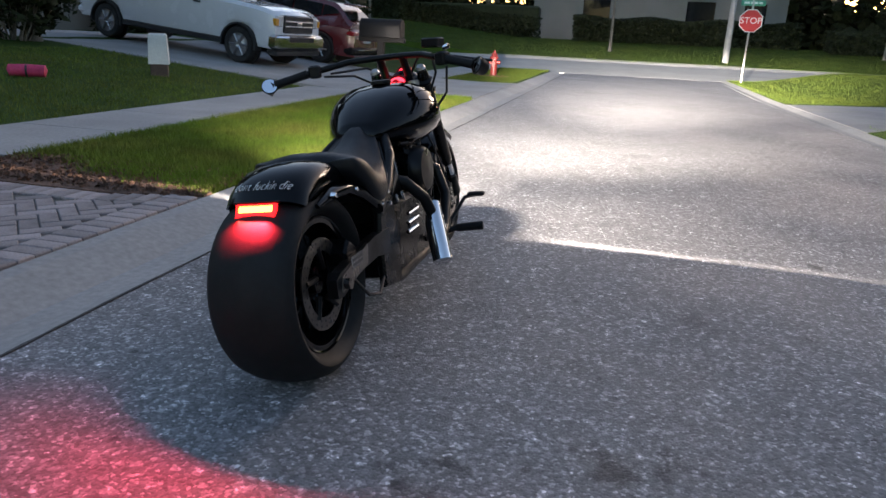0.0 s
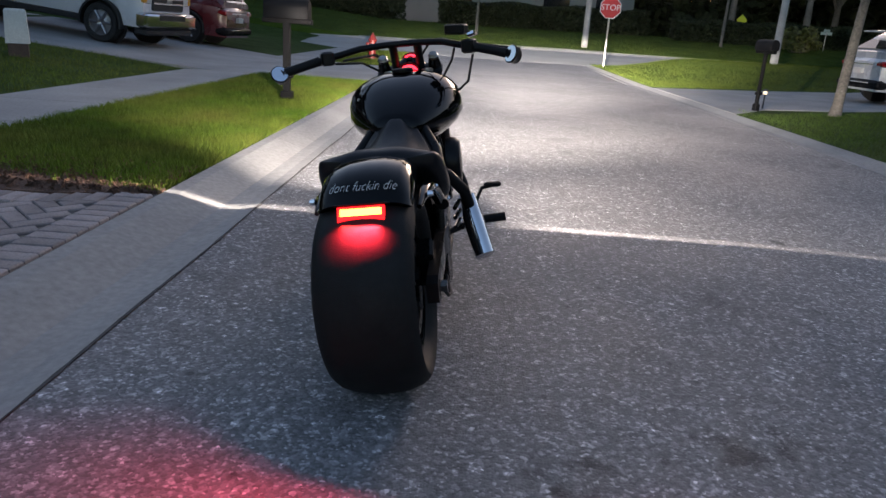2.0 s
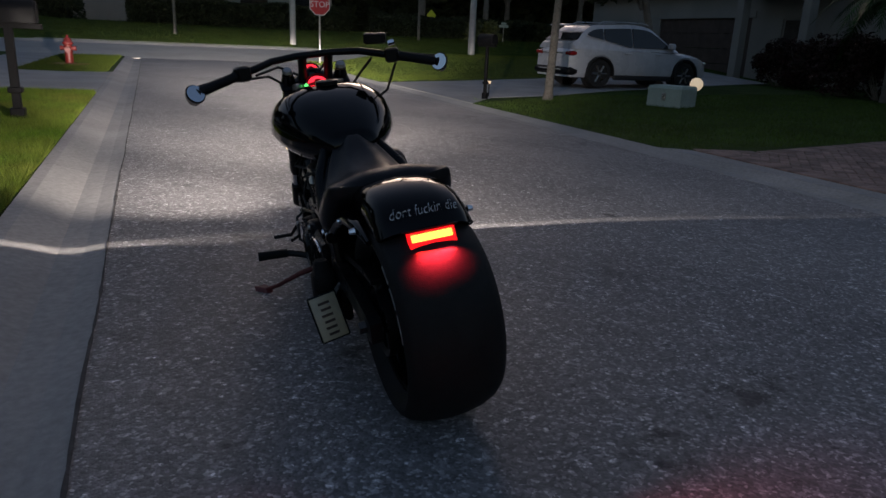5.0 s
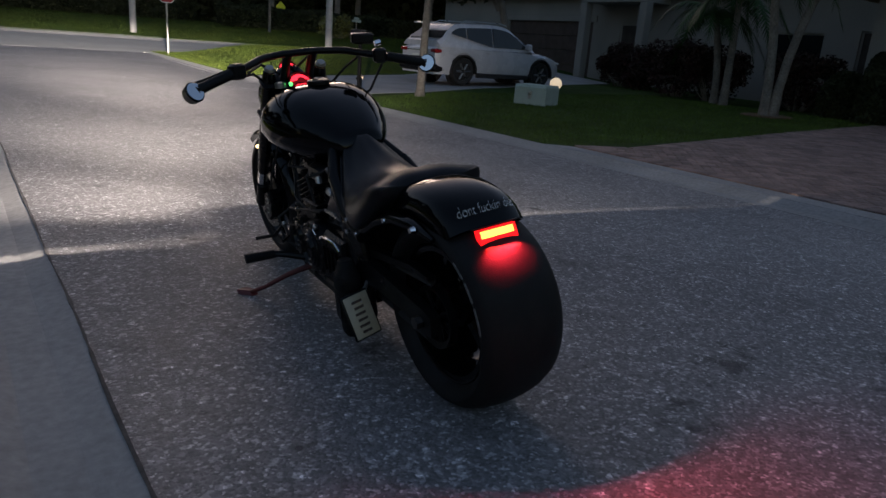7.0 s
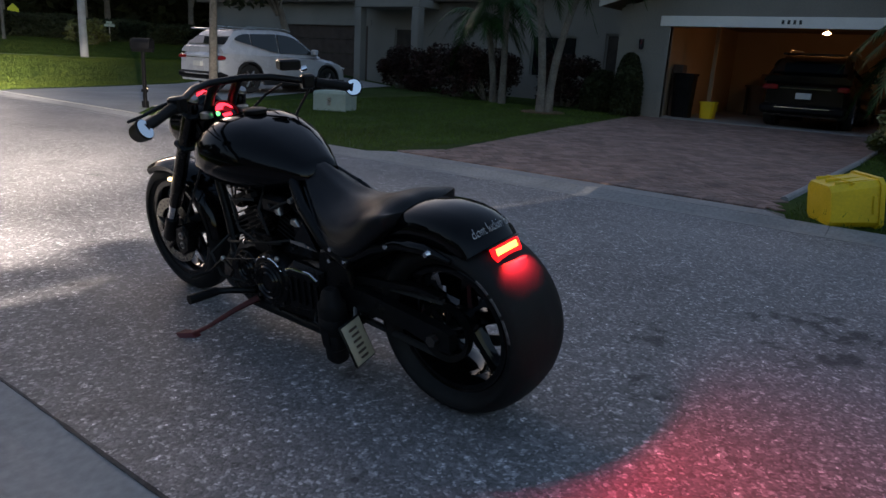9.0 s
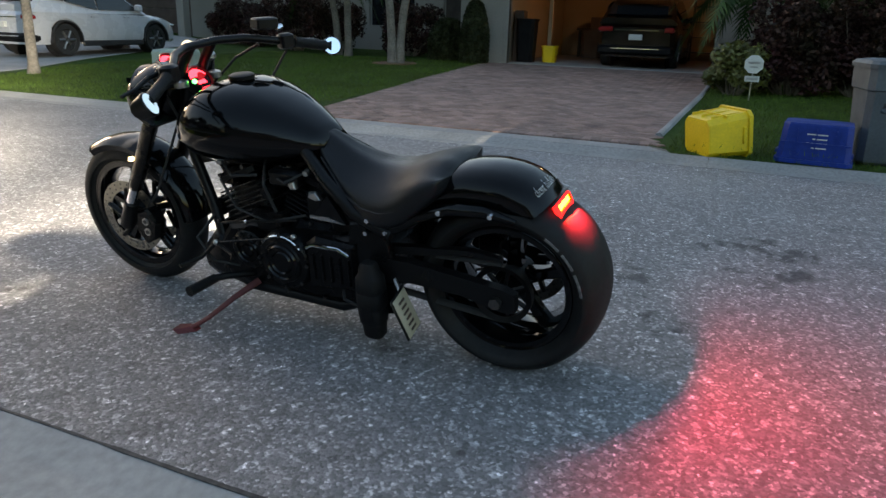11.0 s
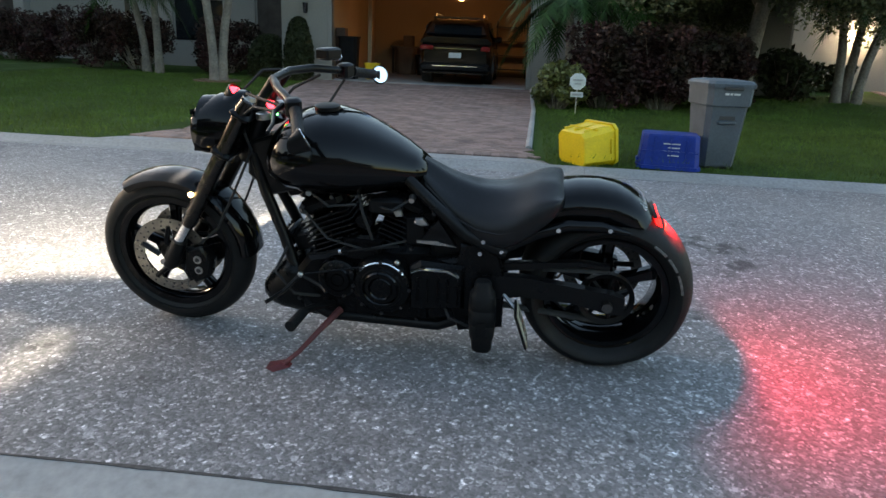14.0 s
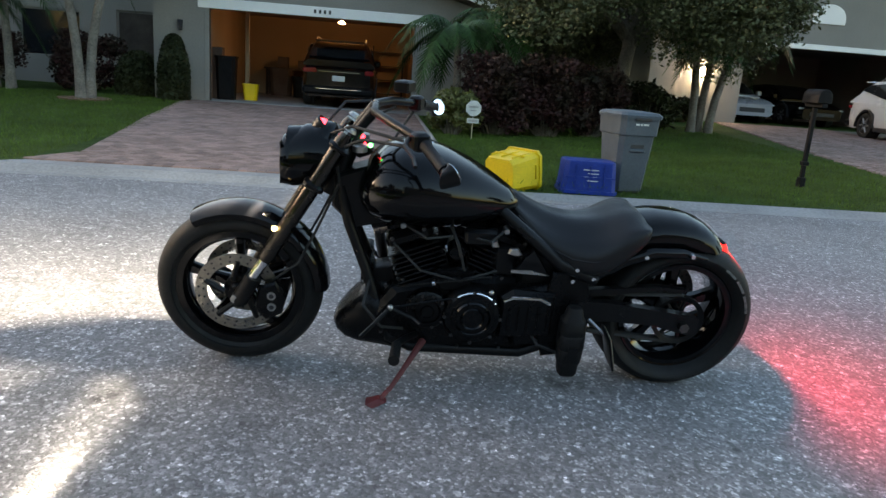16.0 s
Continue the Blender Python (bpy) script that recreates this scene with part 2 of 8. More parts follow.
        if keep is None:
            keep = mr.outputs[0]
        else:
            mm = n.new("ShaderNodeMath")
            mm.operation = 'MINIMUM'
            l.new(keep, mm.inputs[0])
            l.new(mr.outputs[0], mm.inputs[1])
            keep = mm.outputs[0]
    mul3 = n.new("ShaderNodeMix")
    mul3.data_type, mul3.blend_type = 'RGBA', 'MULTIPLY'
    mul3.inputs[0].default_value = 1.0
    l.new(mul2.outputs[2], mul3.inputs[6])
    l.new(keep, mul3.inputs[7])
    l.new(mul3.outputs[2], b.inputs["Base Color"])
    bp = n.new("ShaderNodeBump")
    bp.inputs["Strength"].default_value, bp.inputs["Distance"].default_value = 0.6, 0.004
    l.new(v.outputs["Distance"], bp.inputs["Height"])
    bp.invert = True
    l.new(bp.outputs[0], b.inputs["Normal"])
    return m


ASPHALT = asphalt()
CONCRETE = material("concrete", (0.33, 0.32, 0.31), rough=0.85, var=0.22, scale=0.9, fine=30, bump=0.3, bump_scale=120)
LAWN = material("lawn_soil", (0.035, 0.075, 0.01), rough=0.95, var=0.4, scale=1.3, fine=25, bump=0.6, bump_scale=40, distance=0.03, spec=0.12)
GRASS = material("grass", (0.08, 0.14, 0.02), rough=0.7, var=0.35, scale=0.8, fine=6, bump=0, second=(0.13, 0.15, 0.03), per_island=0.35, spec=0.12)
MULCH = material("mulch", (0.19, 0.095, 0.06), rough=0.95, var=0.5, scale=6, fine=60, bump=1.0, bump_scale=70, distance=0.02, per_island=0.4)
PAVER_GREY = material("grey_paver", (0.33, 0.275, 0.265), rough=0.85, var=0.3, scale=5, fine=70, bump=0.4, bump_scale=150, per_object=0.3, per_island=0.12)
PAVER_RED = material("red_paver", (0.26, 0.17, 0.145), rough=0.85, var=0.3, scale=2, fine=60, bump=0.4, bump_scale=150, per_island=0.3)
JOINT = material("joint_sand", (0.14, 0.125, 0.11), rough=0.95, var=0.3, scale=4, bump=0.5)
STUCCO = material("stucco", (0.24, 0.225, 0.2), rough=0.9, var=0.12, scale=0.7, fine=30, bump=0.5, bump_scale=90)
TRIM = material("white_trim", (0.78, 0.77, 0.74), rough=0.5, var=0.06, scale=2, bump=0.05)
ROOF = material("roof_tile", (0.16, 0.12, 0.1), rough=0.8, var=0.3, scale=2, bump=0.4, per_island=0.2)
DRYWALL = material("drywall", (0.34, 0.235, 0.15), rough=0.85, var=0.1, scale=0.8, bump=0.1)
BARK = material("bark", (0.23, 0.2, 0.165), rough=0.95, var=0.4, scale=3, fine=25, bump=0.9, bump_scale=30, distance=0.02)
GRASS_DRY = material("dry_grass", (0.085, 0.16, 0.014), rough=0.7, var=0.35, scale=1.1, fine=5, bump=0, second=(0.15, 0.165, 0.032), per_island=0.4, spec=0.12)
GRASS_DEEP = material("deep_grass", (0.075, 0.14, 0.021), rough=0.7, var=0.35, scale=0.8, fine=6, bump=0, second=(0.06, 0.088, 0.02), per_island=0.35, spec=0.12)
GRASS_BRIGHT = material("bright_grass", (0.056, 0.09, 0.012), rough=0.7, var=0.3, scale=0.8, fine=6, bump=0, second=(0.075, 0.096, 0.016), per_island=0.3, spec=0.12)
KERB_GREY = material("worn_kerb", (0.3, 0.295, 0.29), rough=0.85, var=0.25, scale=1.1, fine=35, bump=0.35, bump_scale=120)
LEAF = material("leaf", (0.05, 0.085, 0.025), rough=0.6, var=0.4, scale=0.7, fine=6, bump=0, per_island=0.4, spec=0.12)
LEAF_DARK = material("dark_leaf", (0.036, 0.045, 0.02), rough=0.6, var=0.4, scale=0.7, fine=6, bump=0, per_island=0.4, spec=0.12)
OAK_LEAF = material("oak_leaf", (0.092, 0.105, 0.05), rough=0.6, var=0.35, scale=0.7, fine=6, bump=0, per_island=0.4, second=(0.066, 0.075, 0.036), spec=0.15)
LEAF_RED = material("maroon_leaf", (0.055, 0.018, 0.02), rough=0.55, var=0.4, scale=1.5, fine=9, bump=0, per_island=0.5, second=(0.022, 0.022, 0.012), spec=0.12)
LEAF_YELLOW = material("croton_leaf", (0.14, 0.15, 0.035), rough=0.55, var=0.4, scale=2, fine=9, bump=0, per_island=0.4)
FROND = material("palm_frond", (0.03, 0.075, 0.02), rough=0.55, var=0.35, scale=1.2, fine=8, bump=0, per_island=0.3, spec=0.12)
WOOD_DARK = material("dark_wood", (0.05, 0.038, 0.03), rough=0.8, var=0.3, scale=3, bump=0.4)
BLACK_PLASTIC = material("black_plastic", (0.02, 0.02, 0.022), rough=0.5, var=0.15, bump=0.15)
RUBBER = material("rubber", (0.013, 0.013, 0.013), rough=0.72, var=0.3, scale=6, fine=50, bump=0.2, bump_scale=200)
CAR_WHITE = material("white_car_paint", (0.62, 0.63, 0.65), rough=0.25, var=0.05, coat=1.0, bump=0.0, rough_var=0.05)
CAR_RED = material("red_car_paint", (0.1, 0.012, 0.014), rough=0.25, var=0.08, coat=1.0, bump=0.0, rough_var=0.05)
CAR_BLACK = material("black_car_paint", (0.0025, 0.0025, 0.003), rough=0.14, var=0.05, coat=0.0, spec=0.3, bump=0.0, rough_var=0.05)
TINTED = material("tinted_glass", (0.012, 0.014, 0.016), rough=0.06, var=0.05, bump=0.0, rough_var=0.02)
CAR_PEARL = material("pale_silver_paint", (0.43, 0.44, 0.47), rough=0.28, var=0.05, coat=0.8, bump=0.0, rough_var=0.05)
CAR_SILVER = material("silver_car_paint", (0.3, 0.31, 0.33), rough=0.3, var=0.05, coat=0.6, bump=0.0, rough_var=0.05)
CHROME = material("chrome", (0.75, 0.75, 0.76), rough=0.08, metal=1.0, var=0.06, scale=5, bump=0.02, rough_var=0.04)
STEEL = material("brushed_steel", (0.5, 0.49, 0.47), rough=0.35, metal=1.0, var=0.2, scale=6, fine=80, bump=0.1)
ALLOY = material("alloy", (0.35, 0.35, 0.36), rough=0.35, metal=1.0, var=0.1, bump=0.05)
RED_LENS = material("red_lens", (0.25, 0.01, 0.012), rough=0.15, var=0.1, bump=0, coat=0.5)
WHITE_PLASTIC = material("white_plastic", (0.62, 0.62, 0.58), rough=0.55, var=0.12, scale=3, bump=0.1)
YELLOW_PLASTIC = material("yellow_plastic", (0.78, 0.53, 0.012), rough=0.45, var=0.12, scale=4, bump=0.12, bump_scale=60)
BLUE_PLASTIC = material("blue_plastic", (0.004, 0.035, 0.24), rough=0.5, spec=0.25, var=0.2, scale=4, bump=0.12, bump_scale=60)
GREY_PLASTIC = material("grey_plastic", (0.065, 0.085, 0.1), rough=0.55, var=0.18, scale=3, bump=0.15, bump_scale=60)
GREEN_BOX = material("utility_green", (0.36, 0.43, 0.37), rough=0.6, var=0.15, scale=4, bump=0.1)
PINK = material("pink_fabric", (0.6, 0.04, 0.12), rough=0.7, var=0.2, scale=8, bump=0.3)
HYDRANT_RED = material("hydrant_red", (0.2, 0.018, 0.014), rough=0.5, var=0.25, scale=8, bump=0.2)
SIGN_RED = material("sign_red", (0.55, 0.02, 0.02), rough=0.4, var=0.06, bump=0.0)
SIGN_GREEN = material("sign_green", (0.03, 0.28, 0.17), rough=0.4, var=0.06, bump=0.0)
SIGN_YELLOW = material("sign_yellow", (0.75, 0.75, 0.04), rough=0.4, var=0.06, bump=0.0)
POLE_GREY = material("pole_concrete", (0.4, 0.39, 0.37), rough=0.8, var=0.2, scale=3, bump=0.2)
POST_BROWN = material("brown_paint", (0.07, 0.045, 0.035), rough=0.7, var=0.2, bump=0.2)

# ---- ground, roads, pavements ----
LEFT_KERB, LEFT_EDGE, RIGHT_EDGE, RIGHT_KERB = -3.06, -2.51, 3.1, 3.42
CROSS_NEAR, CROSS_FAR = 29.5, 35.0


def rise(y):
    """How far the land climbs beyond the cross street."""
    return float(np.interp(y, (29.5, 34.6, 38.0, 42.0, 80.0), (0.0, 0.34, 0.85, 1.28, 1.4)))


def drop(x, y):
    """The street's crown: the asphalt falls towards its right-hand kerb."""
    t = min(1.0, max(0.0, (x - 0.3) / 2.9))
    return 0.1 * t * t * (3 - 2 * t) * min(1.0, max(0.0, (29.0 - y) / 7))


def gz(x, y):
    """The height of the lawns."""
    z = 0.05
    if x < -6.5:
        z += 0.1 * min(-6.5 - x, 7.0)
    if x > RIGHT_KERB:
        k = (min(x, 18) - RIGHT_KERB) / 10.8
        z += 0.043 * k - drop(x, y) * max(0.0, 1 - k)
        if y < 2:
            z += 0.016 * (min(x, 18) - RIGHT_KERB) * min(1.0, (2 - y) / 6)
    if x > 4.0 and 21.0 < y < 29.5:
        a, b = min(1.0, (x - 4.0) / 3.5), min(1.0, (y - 21.0) / 6.5)
        z += 0.46 * a * a * (3 - 2 * a) * b * b * (3 - 2 * b)
    return z + rise(y)


def sheet():
    xs = sorted(set([-400, -200, -120, -80, -50, -35] + [round(-25 + 1.0 * i, 2) for i in range(18)] + [-6.5, -6.2, -5.12, -4.8, -4.0, LEFT_KERB - 0.02, LEFT_KERB + 0.03, 0,
                     RIGHT_KERB - 0.03, RIGHT_KERB + 0.02, 4.5] + [5.5 + i for i in range(18)] + [28, 36, 50, 80, 120, 200, 400]))
    ys = sorted(set([-400, -200, -100, -60, -40, -25] + [-15 + i for i in range(44)] + [29.47, 29.53, 30.5, 32, 33.5, 34.97, 35.03, 36, 37, 38, 39, 40, 42, 46, 55, 80, 120, 200, 400]))
    vs, fs = [], []
    for y in ys:
        for x in xs:
            paved = (LEFT_KERB < x < RIGHT_KERB and y < 35) or (29.5 < y < 35.0)
            z = gz(x, y) + 0.012 * noise.noise((x * 0.7, y * 0.7, 0))
            vs.append((x, y, z - 0.25 if paved else z))
    n = len(xs)
    for j in range(len(ys) - 1):
        for i in range(n - 1):
            fs.append((j * n + i, j * n + i + 1, j * n + n + i + 1, j * n + n + i))
    ob = raw("ground", vs, fs, LAWN, smooth=False)
    return tagged(ob, "mown green lawn ground reaching to the distance", "ground", kind="structure")


sheet()


def strip(name, rows, material_, label, category, thick=0.12):
    """A slab from rows of points across, closed underneath."""
    m = Mesh()
    n = len(rows[0])
    for r in rows:
        m.v += [tuple(p) for p in r]
    k = len(m.v)
    for r in rows:
        m.v += [(p[0], p[1], p[2] - thick) for p in r]
    R = len(rows)
    for j in range(R - 1):
        for i in range(n - 1):
            a = j * n + i
            m.f.append((a, a + 1, a + n + 1, a + n))
            m.f.append((k + a, k + a + n, k + a + n + 1, k + a + 1))
        for i in (0, n - 1):
            a = j * n + i
            m.f.append((a, a + n, k + a + n, k + a))
    for i in range(n - 1):
        for j in (0, R - 1):
            a = j * n + i
            m.f.append((a, a + 1, k + a + 1, k + a))
    ob = make(name, m, material_)
    return tagged(ob, label, category, kind="structure")


ys = [-60, -20, -6, 0, 2, 4, 6, 10, 16, 22, 24, 26, 28, 29, CROSS_NEAR]
xs = [LEFT_EDGE, -2, -1.2, -0.4, 0.4, 1.2, 2, 2.6, RIGHT_EDGE]
strip("road", [[(x, y, -drop(x, y)) for x in xs] for y in ys], ASPHALT, "worn grey asphalt street with light stone chips", "road", 0.2)
# Paler than the street: the light on this asphalt is put into its colour.
strip("cross_road", [[(x, y, rise(y) + 0.002) for x in (-120, -40, -12, -6, -3, 0, 3, 6, 12, 40, 120)] for y in (CROSS_NEAR, 31, 33, 34.6)],
      material("brightened_asphalt", (0.33, 0.325, 0.31), rough=0.7, var=0.15, scale=0.6, fine=12, bump=0.3, bump_scale=60), "grey asphalt cross street climbing gently, light put into its colour", "road", 0.2)


def gutter(name, xa, xb, y0, y1, label):
    """A mountable kerb: from the asphalt (xa) it dips, then climbs to the lawn (xb). Cut into sections by joints."""
    d = xb - xa
    prof = [(0, 0.003), (0.2, -0.022), (0.42, -0.026), (0.62, 0.012), (0.85, 0.052), (1.0, 0.058)]
    if xb > 0:                                       # the far kerb is almost flat
        prof = [(0, 0.003), (0.3, -0.006), (0.55, 0.0), (0.8, 0.03), (1.0, 0.053)]
    root = thing(name, label, "kerb", kind="structure")
    y, length = y0, 6.1
    while y < y1 - 0.05:
        e = min(y + length, y1)
        rows = [[(xa + d * t, yy, z - drop(xa + d * t, yy)) for t, z in prof] for yy in (y + 0.002, e - 0.002)]
        m = Mesh()
        for r in rows:
            m.v += r
        n = len(prof)
        for r in rows:
            m.v += [(p[0], p[1], -0.3) for p in r]
        for i in range(n - 1):
            m.f += [(i, i + 1, n + i + 1, n + i), (i, i + 1, 2 * n + i + 1, 2 * n + i), (n + i, n + i + 1, 3 * n + i + 1, 3 * n + i)]
        m.f += [(0, n, 3 * n, 2 * n), (n - 1, 2 * n - 1, 4 * n - 1, 3 * n - 1)]
        part("kerb_section", m, CONCRETE if xb < 0 else KERB_GREY, root, smooth=False)
        y = e
    return root


gutter("kerb_left", LEFT_EDGE, LEFT_KERB, -23.5, 29.4, "pale concrete gutter kerb along the lawn and pavers")
gutter("kerb_right", RIGHT_EDGE, RIGHT_KERB, -22.0, 29.4, "pale concrete gutter kerb along the lawns and driveways")
strip("kerb_far", [[(x, y, z) for y, z in ((34.55, rise(34.6)), (34.75, rise(34.8) - 0.01), (35.1, rise(35.1) + 0.06), (35.2, rise(35.2) + 0.06))] for x in (-80, -20, 0, 20, 80)],
      CONCRETE, "pale concrete kerb of the cross street", "kerb")

# the dark open joint where the asphalt meets the gutter
seam_line = Mesh()
jy = np.arange(-6.0, 29.0, 0.09)
jw = [0.005 + 0.006 * noise.noise((q * 2.3, 3.1, 0)) + 0.005 * noise.noise((q * 9.0, 1.7, 0)) for q in jy]
jx = [LEFT_EDGE + 0.008 * noise.noise((q * 1.1, 7.7, 0)) for q in jy]
for q in range(len(jy) - 1):
    n0 = len(seam_line.v)
    for e in (q, q + 1):
        seam_line.v += [(jx[e] - max(jw[e], 0.002), jy[e], 0.0055), (jx[e] + max(jw[e], 0.002), jy[e], 0.0055), (jx[e], jy[e], -0.02)]
    seam_line.f += [(n0, n0 + 1, n0 + 4, n0 + 3), (n0 + 1, n0 + 2, n0 + 5, n0 + 4), (n0 + 2, n0, n0 + 3, n0 + 5)]
tagged(make("kerb_joint", seam_line, material("tar_joint", (0.075, 0.07, 0.068), rough=0.9, var=0.4, scale=9, bump=0.5)), "dark uneven open joint between asphalt and kerb", "joint", kind="structure")

# sidewalk slabs
walkway = thing("sidewalk", "pale concrete sidewalk in square slabs", "sidewalk", kind="structure")
y = 5.3
while y < 29:
    e = y + 1.52
    m = Mesh().box((-6.5, y + 0.006, -0.06), (-5.12, e - 0.006, 0.066), 0.008)
    part("slab", m, CONCRETE, walkway, smooth=False)
    y = e


def polygon(name, outline, material_, label, category, lift=0.012, thick=0.15, step=2.0):
    """A flat paved area that follows the land."""
    bm = bmesh.new()
    vs = [bm.verts.new((x, y, 0)) for x, y in outline]
    bm.faces.new(vs)
    x0, x1 = min(p[0] for p in outline), max(p[0] for p in outline)
    k = x0 + step
    while k < x1:
        bmesh.ops.bisect_plane(bm, geom=bm.verts[:] + bm.edges[:] + bm.faces[:], plane_co=(k, 0, 0), plane_no=(1, 0, 0))
        k += step
    r = bmesh.ops.extrude_face_region(bm, geom=bm.faces[:])
    top = [v for v in r["geom"] if isinstance(v, bmesh.types.BMVert)]
    for v in bm.verts:
        v.co.z = gz(v.co.x, v.co.y) - thick
    for v in top:
        v.co.z = gz(v.co.x, v.co.y) + lift
    bmesh.ops.recalc_face_normals(bm, faces=bm.faces)
    data = bpy.data.meshes.new(name)
    bm.to_mesh(data)
    bm.free()
    data.materials.append(material_)
    return tagged(new(name, data), label, category, kind="structure")


K = RIGHT_KERB + 0.004
polygon("driveway_truck", [(LEFT_KERB - 0.004, 13.5), (-4.0, 13.75), (-5.11, 13.9), (-18, 14.1), (-18, 21.0), (-9, 20.6), (-5.11, 19.3), (-4.0, 18.9), (LEFT_KERB - 0.004, 19.1)],
        CONCRETE, "pale concrete driveway with pickups on it", "driveway", lift=0.02)
polygon("driveway_suv", [(K, 13.4), (4.4, 14.6), (6.0, 15.0), (8.6, 16.4), (18, 20.3), (18, 26.0), (9.25, 21.3), (6.0, 20.0), (K, 19.2)], CONCRETE,
        "pale concrete driveway under the white car", "driveway")
GARAGE_DRIVE = [(K, 7.85), (3.7, 7.55), (4.4, 7.2), (6.2, 7.45), (9.1, 7.9), (14.19, 8.5), (14.19, 2.9), (9.0, 2.92), (4.4, 3.05), (K, 2.75)]
polygon("driveway_bed", GARAGE_DRIVE, JOINT, "sandy bed of the paver driveway", "driveway", lift=-0.002)
SOUTH_DRIVE = [(K, -4.1), (5.0, -4.3), (6.66, -4.54), (10.45, -5.19), (17.45, -6.75), (17.45, -13.5), (K, -12.0)]
polygon("driveway_bed_south", SOUTH_DRIVE, JOINT, "sandy bed of the neighbour's paver driveway", "driveway", lift=0.004)
LEFT_DRIVE = [(LEFT_KERB - 0.004, 4.7), (-3.6, 4.5), (-4.4, 4.5), (-5.4, 4.6), (-12, 4.7), (-12, -4), (LEFT_KERB - 0.004, -4)]
polygon("driveway_bed_left", LEFT_DRIVE, JOINT, "sandy bed under the grey pavers", "driveway", lift=0.004)
polygon("mulch_bed", [(LEFT_KERB - 0.01, 4.7), (-3.6, 4.52), (-4.4, 4.52), (-5.11, 4.62), (-5.11, 5.35), (-4.8, 5.4), (-4.2, 5.15), (-3.6, 4.95), (LEFT_KERB - 0.01, 4.8)], MULCH,
        "dark brown mulch along the lawn's edge", "mulch", lift=0.02)


def inside(poly, x, y):
    c, j = False, len(poly) - 1
    for i in range(len(poly)):
        (xi, yi), (xj, yj) = poly[i], poly[j]
        if (yi > y) != (yj > y) and x < (xj - xi) * (y - yi) / (yj - yi) + xi:
            c = not c
        j = i
    return c


def paver_rects(poly, angle, l=0.2, w=0.1):
    """Pavers laid in herringbone at an angle, as (centre x, y, turn in radians)."""
    out, ca, sa_ = [], math.cos(radians(angle)), math.sin(radians(angle))
    cx, cy = np.mean([p[0] for p in poly]), np.mean([p[1] for p in poly])
    span = max(max(abs(p[0] - cx), abs(p[1] - cy)) for p in poly) * 1.5
    n = int(span / w)
    for i in range(-n, n):
        for j in range(-n, n):
            k = (i - j) % 4
            if k in (0, 3):
                px, py = ((i + 1) * w, (j + 0.5) * w) if k == 0 else ((i + 0.5) * w, (j + 1) * w)
                x, y = cx + px * ca - py * sa_, cy + px * sa_ + py * ca
                if inside(poly, x, y):
                    out.append((x, y, radians(angle) + (0 if k == 0 else math.pi / 2)))
    return out


def paver_block(x, y, z, turn, l=0.2, w=0.1, h=0.05):
    """Eight vertices, the top drawn in a little; six faces."""
    c, s = math.cos(turn), math.sin(turn)
    vs = []
    for dz, k in ((-h, 0.0), (-0.006, 0.0), (0.0, 0.006)):
        for a, b in ((-1, -1), (1, -1), (1, 1), (-1, 1)):
            p, q = a * (l / 2 - 0.003 - k), b * (w / 2 - 0.003 - k)
            vs.append((x + p * c - q * s, y + p * s + q * c, z + dz))
    fs = [(8, 9, 10, 11)] + [(4 * r + i, 4 * r + (i + 1) % 4, 4 * r + 4 + (i + 1) % 4, 4 * r + 4 + i) for r in (0, 1) for i in range(4)]
    return vs, fs


def paver_field(name, rects, material_, label, lift):
    vs, fs = [], []
    for x, y, a in rects:
        v, f = paver_block(x, y, gz(x, y) + lift + rng.uniform(-0.002, 0.002), a)
        k = len(vs)
        vs += v
        fs += [tuple(i + k for i in g) for g in f]
    return tagged(raw(name, vs, fs, material_), label, "pavers", kind="stuff")


NEAR = lambda x, y: -5.2 < x and y > 1.75 or x > LEFT_KERB - 0.22
paver_field("driveway_pavers_grey", [r for r in paver_rects(LEFT_DRIVE, 45) if r[0] > -9 and r[1] > -1.5 and not NEAR(r[0], r[1]) and r[1] < 4.4], PAVER_GREY, "grey brick pavers of the driveway further back", 0.02)
polygon("apron_garage", [(K, 7.86), (3.6, 7.7), (3.68, 7.56), (3.68, 3.0), (K, 2.76)], KERB_GREY, "worn pale concrete apron between street and pavers", "apron", lift=0.005)
paver_field("driveway_pavers", [r for r in paver_rects(GARAGE_DRIVE, 45) if r[0] > 3.74], PAVER_RED, "reddish brown brick pavers of the garage driveway in herringbone", 0.012)
paver_field("driveway_pavers_south", [r for r in paver_rects(SOUTH_DRIVE, 45) if r[1] > -10.5], PAVER_RED, "reddish brown brick pavers of the neighbour's driveway", 0.02)
# soldier courses along the drive's edges
course = []
for run in (GARAGE_DRIVE[1:6], ((4.4, 3.1), (9.0, 2.98), (14.15, 2.95)), ((3.8, 3.0), (3.8, 7.5))):
    for (ax, ay), (bx, by) in zip(run, run[1:]):
        d_ = math.hypot(bx - ax, by - ay)
        for k in range(int(d_ / 0.1)):
            t_ = (k + 0.5) * 0.1 / d_
            course.append((ax + (bx - ax) * t_, ay + (by - ay) * t_, math.atan2(by - ay, bx - ax) + math.pi / 2))
paver_field("driveway_border", course, PAVER_RED, "reddish brown border course of brick pavers", 0.017)
# a kerb stone edging along the garage driveway
edge = Mesh()
for a, b in (((4.4, 2.98), (9.0, 2.86)), ((9.0, 2.86), (14.15, 2.84))):
    edge.tube([(a[0], a[1], gz(*a) + 0.0), (b[0], b[1], gz(*b) + 0.0)], 0.045, 8)
tagged(make("driveway_edging", edge, KERB_GREY), "pale concrete edging beside the paver driveway", "edging", kind="structure")


